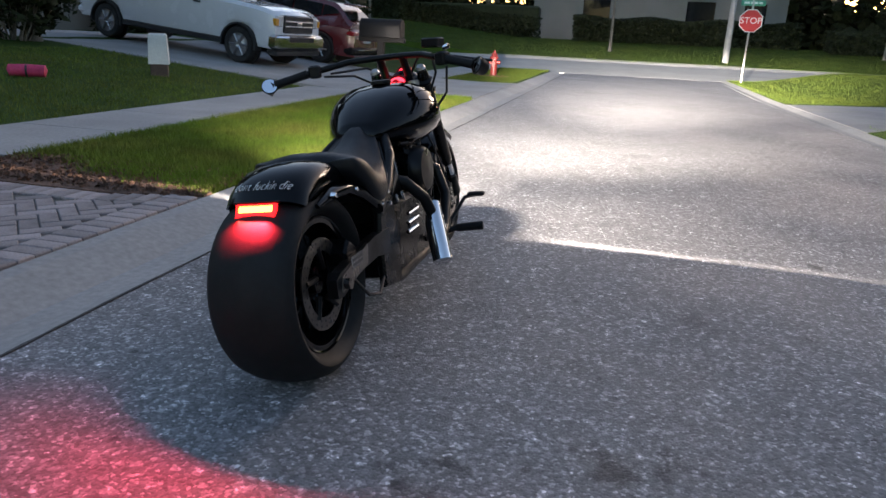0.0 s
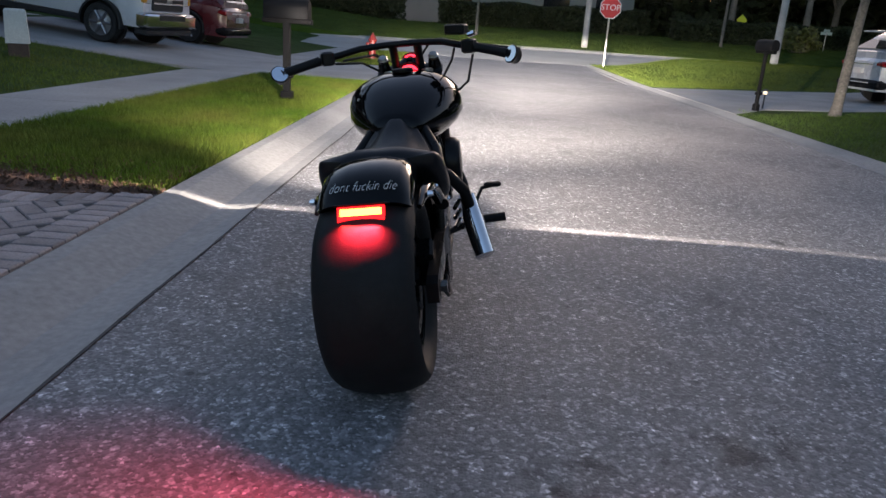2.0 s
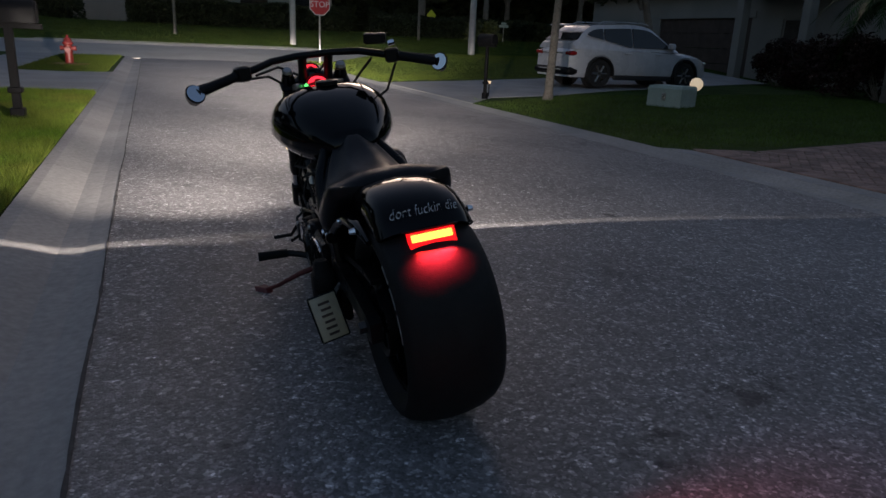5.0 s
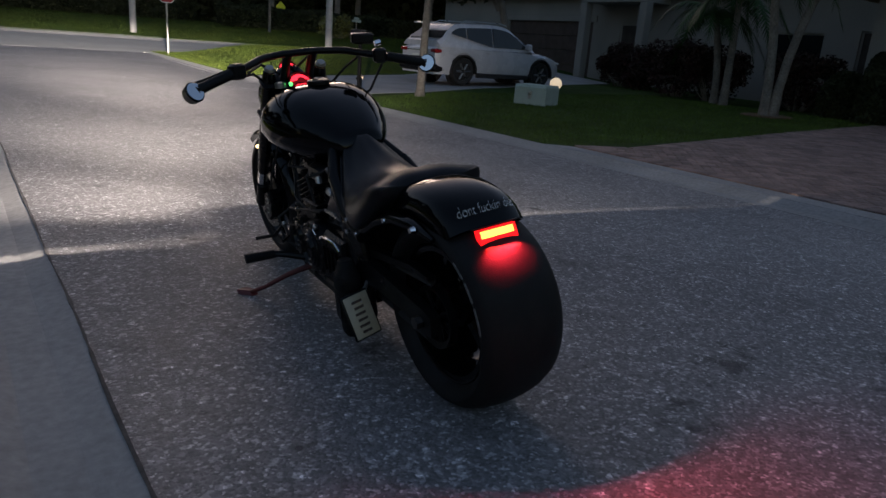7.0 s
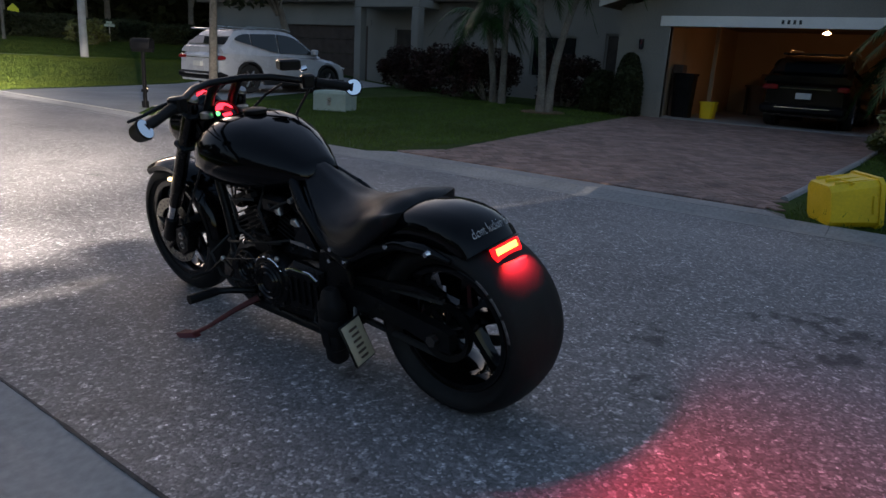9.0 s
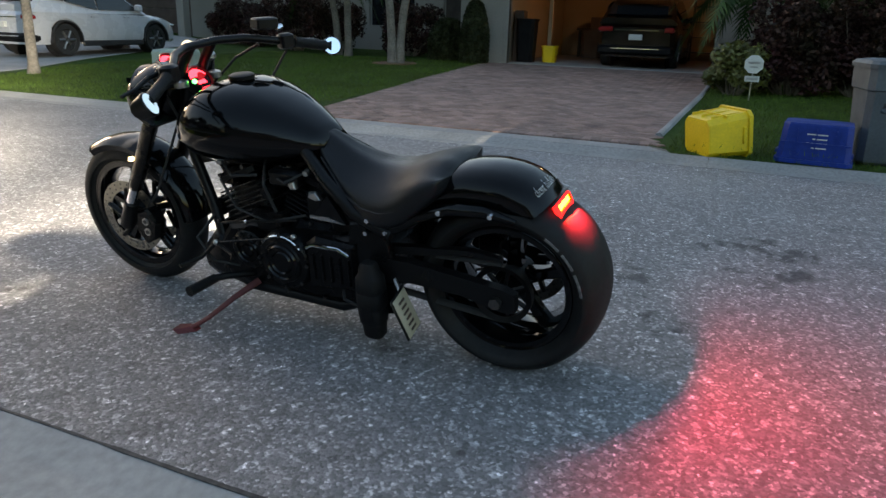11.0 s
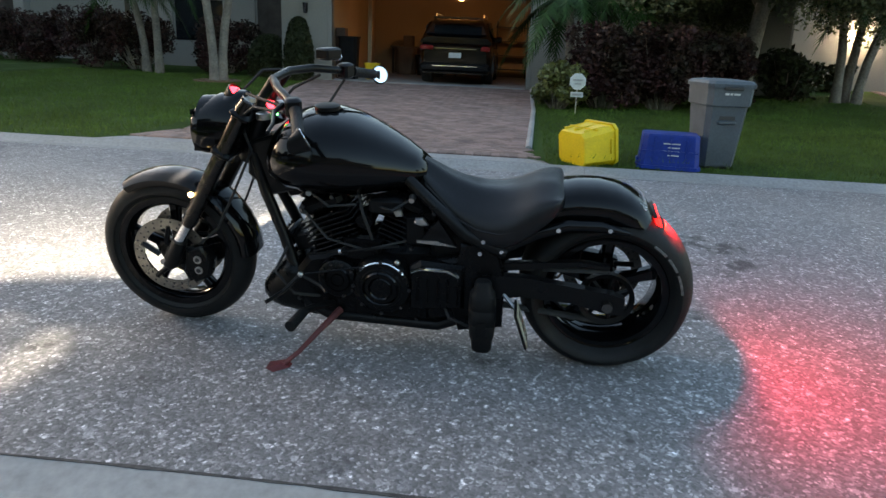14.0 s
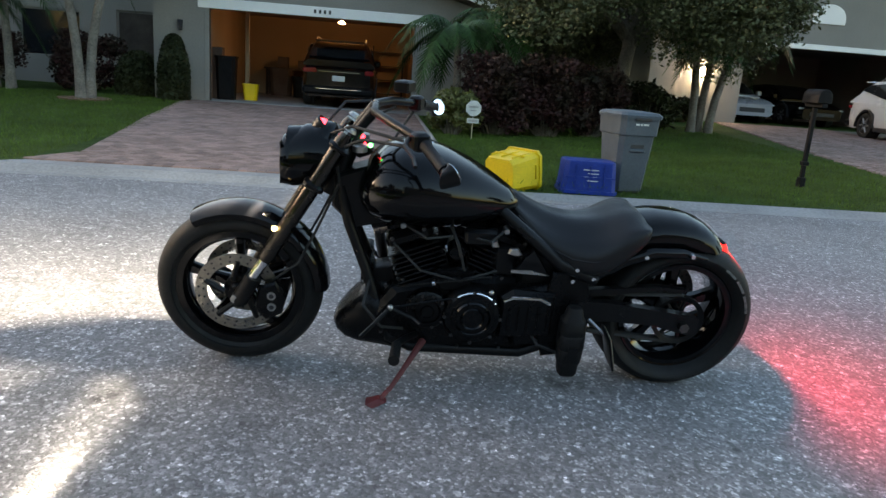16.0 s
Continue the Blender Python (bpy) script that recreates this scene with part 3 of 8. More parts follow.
# ---- houses ----
def wall(name, x0, x1, y0, y1, z0, z1, openings=(), mat_=None, label="", along='y'):
    """A wall with thickness from x0..x1, y0..y1; openings as (a, b, bottom, top) along its length."""
    m = Mesh()
    cuts = sorted(set([y0, y1] + [k for o in openings for k in o[:2]])) if along == 'y' else sorted(set([x0, x1] + [k for o in openings for k in o[:2]]))
    for a, b in zip(cuts, cuts[1:]):
        gaps = [(o[2], o[3]) for o in openings if o[0] <= a + 1e-6 and o[1] >= b - 1e-6]
        spans, low = [], z0
        for g in sorted(gaps):
            if g[0] > low:
                spans.append((low, g[0]))
            low = g[1]
        if low < z1:
            spans.append((low, z1))
        for c, d in spans:
            m.box((x0, a, c), (x1, b, d)) if along == 'y' else m.box((a, y0, c), (b, y1, d))
    ob = make(name, m, mat_ or STUCCO)
    return tagged(ob, label or "beige stucco house wall", "wall", kind="structure")


# house with the open garage
GX, GZ = 14.2, gz(14.2, 6) + 0.01
wall("wall_garage_front", GX, GX + 0.2, -3.2, 9.3, -0.2, 2.6, [(3.0, 7.98, -0.2, 2.3)], label="grey beige stucco front wall around an open garage")
wall("wall_garage_corner", GX + 0.2, GX + 4.0, 9.1, 9.3, -0.2, 4.0, along='x', label="stucco return wall beside the garage")
wall("wall_entry", GX + 4.0, GX + 4.2, 9.1, 15.6, -0.2, 4.0, [(10.4, 11.5, 0.2, 2.3), (12.5, 14.2, 0.9, 2.2)], label="shaded stucco entry wall set back behind palms")
wall("wall_south_side", GX + 0.2, GX + 9, -3.2, -3.0, -0.2, 4.0, along='x', label="stucco side wall of the garage house")
for nm, a, b in (("garage_wall_left", (GX + 0.2, 8.2, -0.1), (GX + 6.8, 8.35, 2.75)), ("garage_wall_right", (GX + 0.2, 2.65, -0.1), (GX + 6.8, 2.8, 2.75)), ("garage_wall_back", (GX + 6.6, 2.8, -0.1), (GX + 6.75, 8.2, 2.75))):
    tagged(make(nm, Mesh().box(a, b), DRYWALL), "bare drywall inside the lit garage", "wall", kind="structure")
tagged(make("ceiling_garage", Mesh().box((GX + 0.2, 2.65, 2.6), (GX + 6.75, 8.35, 2.75)), DRYWALL), "plain garage ceiling", "ceiling", kind="structure")
tagged(make("floor_garage", Mesh().box((GX - 0.02, 2.8, -0.1), (GX + 6.7, 8.2, GZ + 0.015)), CONCRETE), "bare concrete garage floor", "floor", kind="structure")
trim = Mesh().box((GX - 0.04, 2.7, 2.3), (GX, 8.25, 2.54), 0.01)
tagged(make("trim_garage_header", trim, TRIM), "white header board above the garage opening", "trim", kind="structure")
for a, b in ((7.98, 8.1), (2.88, 3.0)):
    tagged(make("trim_garage_jamb", Mesh().box((GX - 0.02, a, 0.02), (GX + 0.15, b, 2.298), 0.008), STUCCO), "beige painted garage door jamb", "trim", kind="structure")
bars = Mesh()
for k in range(4):
    bars.box((GX - 0.052, 5.07 + 0.12 * k, 2.38), (GX - 0.041, 5.125 + 0.12 * k, 2.47))
tagged(make("house_number_bars", bars, BLACK_PLASTIC), "four dark bars on the white header", "sign", kind="structure")


def roof(name, x0, x1, y0, y1, z, h, label, over=0.5):
    """A hipped roof with a fascia; tile courses run along it."""
    x0, x1, y0, y1 = x0 - over, x1 + over, y0 - over, y1 + over
    m = Mesh().box((x0, y0, z), (x1, y1, z + 0.18))
    k = min(x1 - x0, y1 - y0) / 2
    a, b = (x0, y0, z + 0.18), (x1, y1, z + 0.18)
    if x1 - x0 < y1 - y0:
        r0, r1 = ((x0 + x1) / 2, y0 + k, z + 0.18 + h), ((x0 + x1) / 2, y1 - k, z + 0.18 + h)
    else:
        r0, r1 = (x0 + k, (y0 + y1) / 2, z + 0.18 + h), (x1 - k, (y0 + y1) / 2, z + 0.18 + h)
    c = [(x0, y0, z + 0.18), (x1, y0, z + 0.18), (x1, y1, z + 0.18), (x0, y1, z + 0.18)]
    if x1 - x0 < y1 - y0:
        m.add(c + [r0, r1], [(0, 1, 4), (1, 2, 5, 4), (2, 3, 5), (3, 0, 4, 5)])
    else:
        m.add(c + [r0, r1], [(0, 1, 5, 4), (1, 2, 5), (2, 3, 4, 5), (3, 0, 4)])
    return tagged(make(name, m, ROOF), label, "roof", kind="structure")


roof("roof_garage_house", GX + 3.0, GX + 12, -3.2, 15.6, 4.0, 2.2, "brown tiled hip roof")
# gable over the garage: rake boards, tiled slopes and a round vent
GABLE_Y, GABLE_Z, GABLE_PITCH = 5.3, 3.9, 0.29
tagged(make("gable_garage", Mesh().prism([(1.2, 2.6), (9.3, 2.6), (9.3, 2.72), (GABLE_Y, GABLE_Z), (1.2, 2.72)], GX - 0.002, GX + 0.2, 'x'), STUCCO), "grey beige stucco gable over the garage", "wall", kind="structure")
for s in (-1, 1):
    foot = (GABLE_Y + s * 4.35, GABLE_Z + 0.06 - 4.35 * GABLE_PITCH)
    ridge_ = (GABLE_Y, GABLE_Z + 0.06)
    m = Mesh().loft([[(GX - 0.62, p[0], p[1] + dz) for p, dz in ((ridge_, 0), (foot, 0), (foot, 0.16), (ridge_, 0.16))], [(GX - 0.56, p[0], p[1] + dz) for p, dz in ((ridge_, 0), (foot, 0), (foot, 0.16), (ridge_, 0.16))]])
    tagged(make("trim_rake_board", m, TRIM), "white rake board along the gable's edge", "trim", kind="structure")
    m = Mesh().loft([[(x, p[0], p[1] + dz) for p, dz in ((ridge_, 0.02), (foot, 0.02), (foot, 0.2), (ridge_, 0.2))] for x in (GX - 0.556, GX + 4.0)])
    tagged(make("roof_garage_gable", m, ROOF), "brown tiled gable slope over the garage", "roof", kind="structure")
tagged(make("gable_round_vent", Mesh().spin([(-0.05, 0.0), (-0.05, 0.3), (-0.02, 0.34), (0.0, 0.34)], (GX - 0.003, 5.2, 3.3), 'x', 28), TRIM), "white round vent in the garage gable", "vent", kind="structure")

# neighbour's house to the south, gable over a dark garage
HX = 17.5
HZ = gz(HX, -8)
wall("wall_south_house", HX, HX + 0.2, -14.5, -4.6, -0.2, 3.2, [(-13.6, -7.5, -0.2, 2.76)], label="beige stucco front of the neighbouring house")
wall("wall_south_house_side", HX, HX + 9, -4.6, -4.4, -0.2, 3.2, along='x', label="beige stucco side wall of the neighbouring house")
wall("wall_south_garage_back", HX + 7, HX + 7.2, -14.5, -4.6, -0.2, 3.2, label="dark back wall of the neighbouring garage")
tagged(make("ceiling_south_garage", Mesh().box((HX + 0.2, -14.5, 2.95), (HX + 7.2, -4.6, 3.15)), STUCCO), "plain ceiling of the neighbouring garage", "ceiling", kind="structure")
wall("wall_south_house_end", HX, HX + 7.2, -14.7, -14.5, -0.2, 3.2, along='x', label="beige stucco end wall of the neighbouring house")
gable = Mesh().prism([(-15.4, 3.2), (-5.0, 3.2), (-10.2, 6.2)], HX, HX + 0.2, 'x')
tagged(make("gable_south_house", gable, STUCCO), "beige stucco gable with an arched vent", "wall", kind="structure")
tagged(make("trim_south_header", Mesh().box((HX - 0.05, -13.9, 2.76), (HX, -7.2, 2.92), 0.01), TRIM), "white header board over the dark garage", "trim", kind="structure")
arch = [(-10.55, 3.55), (-9.45, 3.55)] + [(-10.0 + 0.55 * math.cos(radians(a)), 3.72 + 0.42 * math.sin(radians(a))) for a in range(0, 181, 20)]
tagged(make("gable_vent", Mesh().prism(arch, HX - 0.05, HX - 0.002, 'x', 0.01), TRIM), "white arched vent panel in the gable", "vent", kind="structure")
slope = Mesh()
for s in (-1, 1):
    a, b = (-10.2, 6.25), (-10.2 + s * 5.9, 2.85)
    slope.add([(HX - 0.6, *a), (HX - 0.6, *b), (HX + 9, *b), (HX + 9, *a), (HX - 0.6, a[0], a[1] + 0.2), (HX - 0.6, b[0], b[1] + 0.2), (HX + 9, b[0], b[1] + 0.2), (HX + 9, a[0], a[1] + 0.2)],
              [(0, 1, 2, 3), (4, 5, 6, 7), (0, 1, 5, 4), (1, 2, 6, 5), (2, 3, 7, 6)])
tagged(make("roof_south_house", slope, ROOF), "brown tiled gable roof", "roof", kind="structure")

# house behind the white car
NX = 19.5
wall("wall_north_house", NX, NX + 0.2, 16.7, 34, -0.2, 3.4, [(20.5, 21.5, 0.2, 2.4), (23.0, 28.5, -0.2, 2.45)], label="shaded beige stucco front of the northern house")
wall("wall_north_side", NX, NX + 8, 16.5, 16.7, -0.2, 3.4, along='x', label="shaded stucco side wall of the northern house")
tagged(make("trim_north_header", Mesh().box((NX - 0.05, 22.8, 2.45), (NX, 28.7, 2.7), 0.01), STUCCO), "pale header board over a closed garage", "trim", kind="structure")
door = thing("garage_door", "dark sectional garage door of the northern house", "garage door", kind="structure")
for i in range(4):
    part("panel", Mesh().box((NX + 0.08, 23.0, 0.06 + 0.6 * i), (NX + 0.14, 28.5, 0.65 + 0.6 * i), 0.01), POST_BROWN, door)
for yy in (19.2, 22.2):
    tagged(make("column", Mesh().box((NX - 1.3, yy, 0.0), (NX - 0.95, yy + 0.35, 3.1), 0.02), STUCCO), "pale stucco porch column", "column", kind="structure")
tagged(make("porch_beam", Mesh().box((NX - 1.3, 19.2, 3.1), (NX, 22.55, 3.4), 0.02), STUCCO), "pale stucco porch beam", "beam", kind="structure")
roof("roof_north_house", NX, NX + 9, 16.7, 34, 3.4, 2.4, "brown tiled hip roof")
tagged(make("backing_north", Mesh().box((NX + 2.5, 17, 0), (NX + 2.6, 24, 3.3)), STUCCO), "inner wall seen through the porch opening", "wall", kind="structure")

# large house across the cross street and the truck owner's house
wall("wall_far_house", -6, 8.5, 46.5, 46.8, 0.8, 4.6, [(-3, -1.4, 2.6, 3.8), (3, 4.6, 2.6, 3.8), (6.2, 7.4, 2.6, 3.8)], along='x', label="grey stucco house across the street")
wall("wall_far_house_back", -6, 8.5, 54, 54.3, 0.8, 4.6, along='x', label="back wall of the far house")
roof("roof_far_house", -6, 8.5, 46.5, 54, 4.6, 2.5, "grey tiled roof of the far house", 0.8)
wall("wall_west_house", -20.2, -20, 10, 26, 0, 3.6, [(15, 20.5, 0, 2.5)], label="dark shaded stucco house behind the pickups")
wall("wall_west_house_back", -24, -23.8, 10, 26, 0, 3.6, label="inner wall of the western house")
roof("roof_west_house", -30, -20, 10, 26, 3.6, 2.4, "brown tiled hip roof")
# plain houses that close the street behind the walk
wall("wall_west_near_house", -16.2, -16, -9, 7, 0, 3.6, label="plain stucco house front behind the paver driveway")
roof("roof_west_near_house", -26, -16, -9, 7, 3.6, 2.4, "brown tiled hip roof")

def infill(name, x, y0, y1, z0, z1, mat_, label, category):
    root = thing(name, label, category, kind="structure")
    part("leaf", Mesh().box((x, y0, z0), (x + 0.05, y1, z1), 0.004), mat_, root, smooth=False)
    part("frame", Mesh().box((x - 0.02, y0, z1 - 0.06), (x, y1, z1), 0.004), STUCCO, root)
    for a in (y0, y1 - 0.06):
        part("jamb", Mesh().box((x - 0.02, a, z0), (x, a + 0.06, z1 - 0.06), 0.004), STUCCO, root)


infill("door_1", GX + 4.08, 10.4, 11.5, 0.2, 2.3, WOOD_DARK, "dark wooden entry door in a beige frame", "door")
infill("window_1", GX + 4.08, 12.5, 14.2, 0.9, 2.2, TINTED, "dark window in a beige frame", "window")
infill("door_2", NX + 0.08, 20.5, 21.5, 0.2, 2.4, WOOD_DARK, "dark entry door of the northern house", "door")
for i, a in enumerate((-3, 3, 6.2)):
    root = thing("window_far", "dark window of the far house", "window", kind="structure")
    part("pane", Mesh().box((a, 46.6, 2.6), (a + (1.6 if a < 6 else 1.2), 46.65, 3.8)), TINTED, root, smooth=False)

# ---- plants ----
def leaves(points, size, normals=None, long=1.6, droop=0.0):
    """One bent leaf of two triangles at each point."""
    n = len(points)
    d = rng.normal(size=(n, 3))
    d[:, 2] = d[:, 2] * 0.6 - droop
    d /= np.linalg.norm(d, axis=1)[:, None]
    s = np.cross(d, rng.normal(size=(n, 3)))
    s /= np.linalg.norm(s, axis=1)[:, None]
    k = size * rng.uniform(0.6, 1.4, size=(n, 1))
    p = np.asarray(points)
    vs = np.stack([p - d * k * long / 2, p + s * k * 0.45, p + d * k * long / 2, p - s * k * 0.45], axis=1).reshape(-1, 3)
    fs = np.arange(4 * n).reshape(-1, 4)
    return vs.tolist(), fs.tolist()


def clumps(centres, radii, per, squash=0.75):
    """Points scattered near the surface of clumps."""
    out = []
    for c, r in zip(centres, radii):
        d = rng.normal(size=(per, 3))
        d /= np.linalg.norm(d, axis=1)[:, None]
        q = d * (r * rng.uniform(0.55, 1.05, size=(per, 1)))
        q[:, 2] *= squash
        out.append(np.asarray(c) + q)
    return np.concatenate(out)


def tree(name, x, y, h, spread, trunk_r, label, leaf_mat, n_limbs=9, per=140, size=0.16, lean=(0, 0), trunk_h=0.42, bark=None, z=None, group=""):
    """A tapered trunk with limbs and a crown of leaf clumps with gaps."""
    z = gz(x, y) if z is None else z
    root = thing(name, label, "tree", pose(x, y, z - 0.05), group)
    top = Vector((lean[0], lean[1], h * trunk_h))
    trunk = Mesh().tube([(0, 0, 0), (lean[0] * 0.15, lean[1] * 0.15, 0.25), (lean[0] * 0.5, lean[1] * 0.5, h * trunk_h * 0.5), tuple(top), (lean[0] * 1.15, lean[1] * 1.15, h * 0.7)],
                        [trunk_r * 1.5, trunk_r * 1.08, trunk_r * 0.95, trunk_r * 0.8, trunk_r * 0.3], 10)
    centres, rad = [], []
    limbs, limb_list, far = Mesh(), [Mesh() for i in range(n_limbs)], group == "background trees"
    for i in range(n_limbs):
        a = 2 * math.pi * i / n_limbs + rng.uniform(-0.4, 0.4)
        r = spread * rng.uniform(0.45, 1.0)
        hh = h * rng.uniform(0.55, 0.95)
        tip = Vector((top.x + math.cos(a) * r, top.y + math.sin(a) * r, hh))
        mid = top.lerp(tip, 0.5) + Vector((0, 0, 0.12 * h))
        (limbs if far else limb_list[i]).tube([tuple(top - Vector((0, 0, 0.1 * h * rng.uniform(0, 1)))), tuple(mid), tuple(tip)], [trunk_r * 0.42, trunk_r * 0.26, trunk_r * 0.08], 6)
        for k in range(4):
            t = rng.uniform(0.45, 1.08)
            c = mid.lerp(tip, t) + Vector(rng.normal(size=3) * spread * 0.13)
            centres.append(tuple(c))
            rad.append(spread * rng.uniform(0.2, 0.34))
    for k in range(5):
        centres.append((top.x + rng.normal() * spread * 0.3, top.y + rng.normal() * spread * 0.3, h * rng.uniform(0.75, 1.0)))
        rad.append(spread * rng.uniform(0.22, 0.36))
    part("trunk", trunk, bark or BARK, root)
    if far:
        tagged(part("limbs", limbs, bark or BARK, root), kind="stuff")
    else:
        for m in limb_list:
            part("limb", m, bark or BARK, root)
    v, f = leaves(clumps(centres, rad, per), size)
    crown = raw("crown", v, f, leaf_mat, root)
    return root


def bush(name, x, y, rx, ry, h, label, leaf_mat, n=26, per=90, size=0.08, z=None, top_flat=0.0):
    """A shrub of many small leaves on short stems, uneven in outline."""
    z = gz(x, y) if z is None else z
    root = thing(name, label, "bush", pose(x, y, z - 0.02))
    centres, rad = [], []
    stems = Mesh()
    for i in range(n):
        a, r = rng.uniform(0, 2 * math.pi), math.sqrt(rng.uniform(0, 1))
        hh = h * rng.uniform(0.2, 0.88)
        c = (math.cos(a) * r * rx * 0.85, math.sin(a) * r * ry * 0.85, hh)
        centres.append(c)
        rad.append(min(rx, ry, h) * rng.uniform(0.28, 0.45))
        stems.tube([(c[0] * 0.3, c[1] * 0.3, 0), c], [0.018, 0.006], 5)
    tagged(part("stemwork", stems, BARK, root), kind="stuff")
    v, f = leaves(clumps(centres, rad, per, 0.9), size)
    raw("foliage", v, f, leaf_mat, root)
    return root


def palm(name, x, y, stems, label, frond_len=1.7, n_fronds=13):
    """Slender palm stems in a cluster, each with arching fronds of narrow leaflets."""
    root = thing(name, label, "palm", pose(x, y, gz(x, y) - 0.03))
    for dx, dy, h, lx, ly in stems:
        t = Mesh()
        pts = [(dx + lx * k * k, dy + ly * k * k, h * k) for k in np.linspace(0, 1, 7)]
        t.tube(pts, [0.13, 0.1, 0.095, 0.09, 0.085, 0.08, 0.07], 10)
        trunk = part("trunk", t, BARK, root)
        tip = Vector(pts[-1])
        vs, fs = [], []
        for i in range(n_fronds):
            a = 2 * math.pi * i / n_fronds + rng.uniform(-0.25, 0.25)
            up = rng.uniform(0.15, 1.0)
            L = frond_len * rng.uniform(0.8, 1.15)
            out = Vector((math.cos(a), math.sin(a), 0))
            side = Vector((-math.sin(a), math.cos(a), 0))
            prev = None
            for s in range(27):
                q = s / 26
                p = tip + out * (L * q * (1 - 0.2 * q)) + Vector((0, 0, up * L * q * 0.75 - L * q * q * 0.95))
                if s:
                    w = 0.36 * math.sin(math.pi * min(1, q * 0.9 + 0.08))
                    for sg in (-1, 1):
                        b = len(vs)
                        tipq = p + side * (sg * w) + out * 0.12 - Vector((0, 0, 0.16 + 0.1 * rng.uniform()))
                        vs += [tuple(prev), tuple(p), tuple(tipq), tuple(prev.lerp(tipq, 0.5))]
                        fs += [(b, b + 1, b + 2, b + 3)]
                prev = p
        raw("fronds", vs, fs, FROND, root)
    return root


def blades(name, area, count, label, h=0.06, material_=None, keep=None):
    """Grass blades scattered over a rectangle."""
    x0, x1, y0, y1 = area
    p = np.column_stack([rng.uniform(x0, x1, count), rng.uniform(y0, y1, count)])
    if keep:
        p = np.array([q for q in p if keep(q[0], q[1])])
    n = len(p)
    z = np.array([gz(a, b) for a, b in p]) - 0.005
    a = rng.uniform(0, 2 * math.pi, n)
    hh = h * rng.uniform(0.5, 1.35, n)
    w = 0.003 + 0.03 * h
    lean = rng.normal(size=(n, 2)) * hh[:, None] * 0.45
    base = np.column_stack([p, z])
    dx = np.column_stack([np.cos(a) * w, np.sin(a) * w, np.zeros(n)])
    tip = base + np.column_stack([lean, hh])
    vs = np.stack([base - dx, base + dx, tip], axis=1).reshape(-1, 3)
    fs = np.arange(3 * n).reshape(-1, 3)
    ob = raw(name, vs.tolist(), fs.tolist(), material_ or GRASS)
    return tagged(ob, label, "grass", kind="stuff")


blades("lawn_strip", (-5.1, LEFT_KERB - 0.02, 4.7, 13.9), 150000, "longish green and straw-coloured lawn strip between sidewalk and kerb", 0.07, GRASS_DRY,
       keep=lambda x, y: y > 4.74 + 0.6 * min(1.0, max(0.0, (-3.2 - x) / 1.5)) + 0.07 * math.sin(x * 5) + 0.05 * math.sin(x * 17) + rng.normal() * 0.09 and (y < 13.5 + 0.15 * (-3.2 - x)))
blades("lawn_strip_hydrant", (-5.1, -3.17, 19.3, 29.4), 18000, "mown lawn strip round the red hydrant", 0.06, GRASS_BRIGHT)
blades("lawn_west", (-11.5, -6.52, 6, 14.0), 26000, "shaded mown lawn in front of the pickups", 0.06)
blades("lawn_garage", (3.4, 14.1, 7.6, 15.2), 60000, "dark mown lawn with palms and a utility box", 0.05, GRASS_DEEP,
       keep=lambda x, y: not inside(GARAGE_DRIVE, x, y) and y < 13.3 + 0.55 * (x - 3.4))
blades("lawn_bins", (3.4, 14.1, -4.6, 2.8), 60000, "mown lawn behind the bins", 0.05, GRASS_DEEP, keep=lambda x, y: not inside(SOUTH_DRIVE, x, y) and not inside(GARAGE_DRIVE, x, y))
blades("lawn_corner", (3.4, 16, 19.5, 29.4), 60000, "bright mown lawn at the street corner", 0.06, GRASS_BRIGHT, keep=lambda x, y: y > 19.4 + 0.36 * (x - 3.4))
blades("lawn_far", (-18, 24, 34.9, 42), 60000, "bright mown lawn across the cross street", 0.08, GRASS_BRIGHT)

# mulch chips and dry grass at the bed's edge
pts = np.column_stack([rng.uniform(-5.1, -3.1, 1900), rng.uniform(4.5, 5.5, 1900), np.full(1900, 0.077)])
pts = np.array([p for p in pts if 4.56 + 0.1 * max(0, p[0] + 3.6) < p[1] < 5.45])
v, f = leaves(pts, 0.03)
tagged(raw("mulch_chips", v, f, MULCH), "loose brown mulch chips and dead grass", "mulch", kind="stuff")

# palms and shrubs of the garage house
palm("palm_cluster", 12.2, 10.2, [(-0.02, 0.06, 3.5, -0.15, 0.4), (0.06, -0.1, 3.8, 0.4, -0.75)], "slender palms in a cluster on mulch before the entry", 1.8)
polygon("palm_mulch", [(12.2 + 0.55 * math.cos(a), 10.2 + 0.55 * math.sin(a)) for a in np.linspace(0, 2 * math.pi, 13)[:-1]], MULCH, "round reddish mulch bed under the palms", "mulch", lift=0.03)
palm("palm_feather", 11.7, 2.1, [(0, 0, 2.1, 0.1, 0.1), (0.5, -0.6, 2.5, 0.2, -0.3)], "feathery green palm behind the hedge", 1.75, 20)
palm("palm_multi_stem", 12.8, -4.0, [(0, 0.1, 2.6, -0.2, 0.35), (0.15, -0.15, 2.3, 0.1, -0.2), (-0.1, -0.3, 2.7, 0.1, -0.75)], "multi-stemmed palm before a lit wall", 1.3, 11)
palm("palm_entry", 13.9, 12.5, [(0, 0, 2.9, 0.2, 0.2), (0.3, 0.5, 2.4, 0.1, 0.5)], "dark palm by the entry wall", 1.7)
tree("oak", 12.0, -1.55, 4.6, 3.6, 0.18, "spreading live oak with grey bark over the hedge", OAK_LEAF, 16, 1700, 0.055, trunk_h=0.52, lean=(0.1, -0.3))
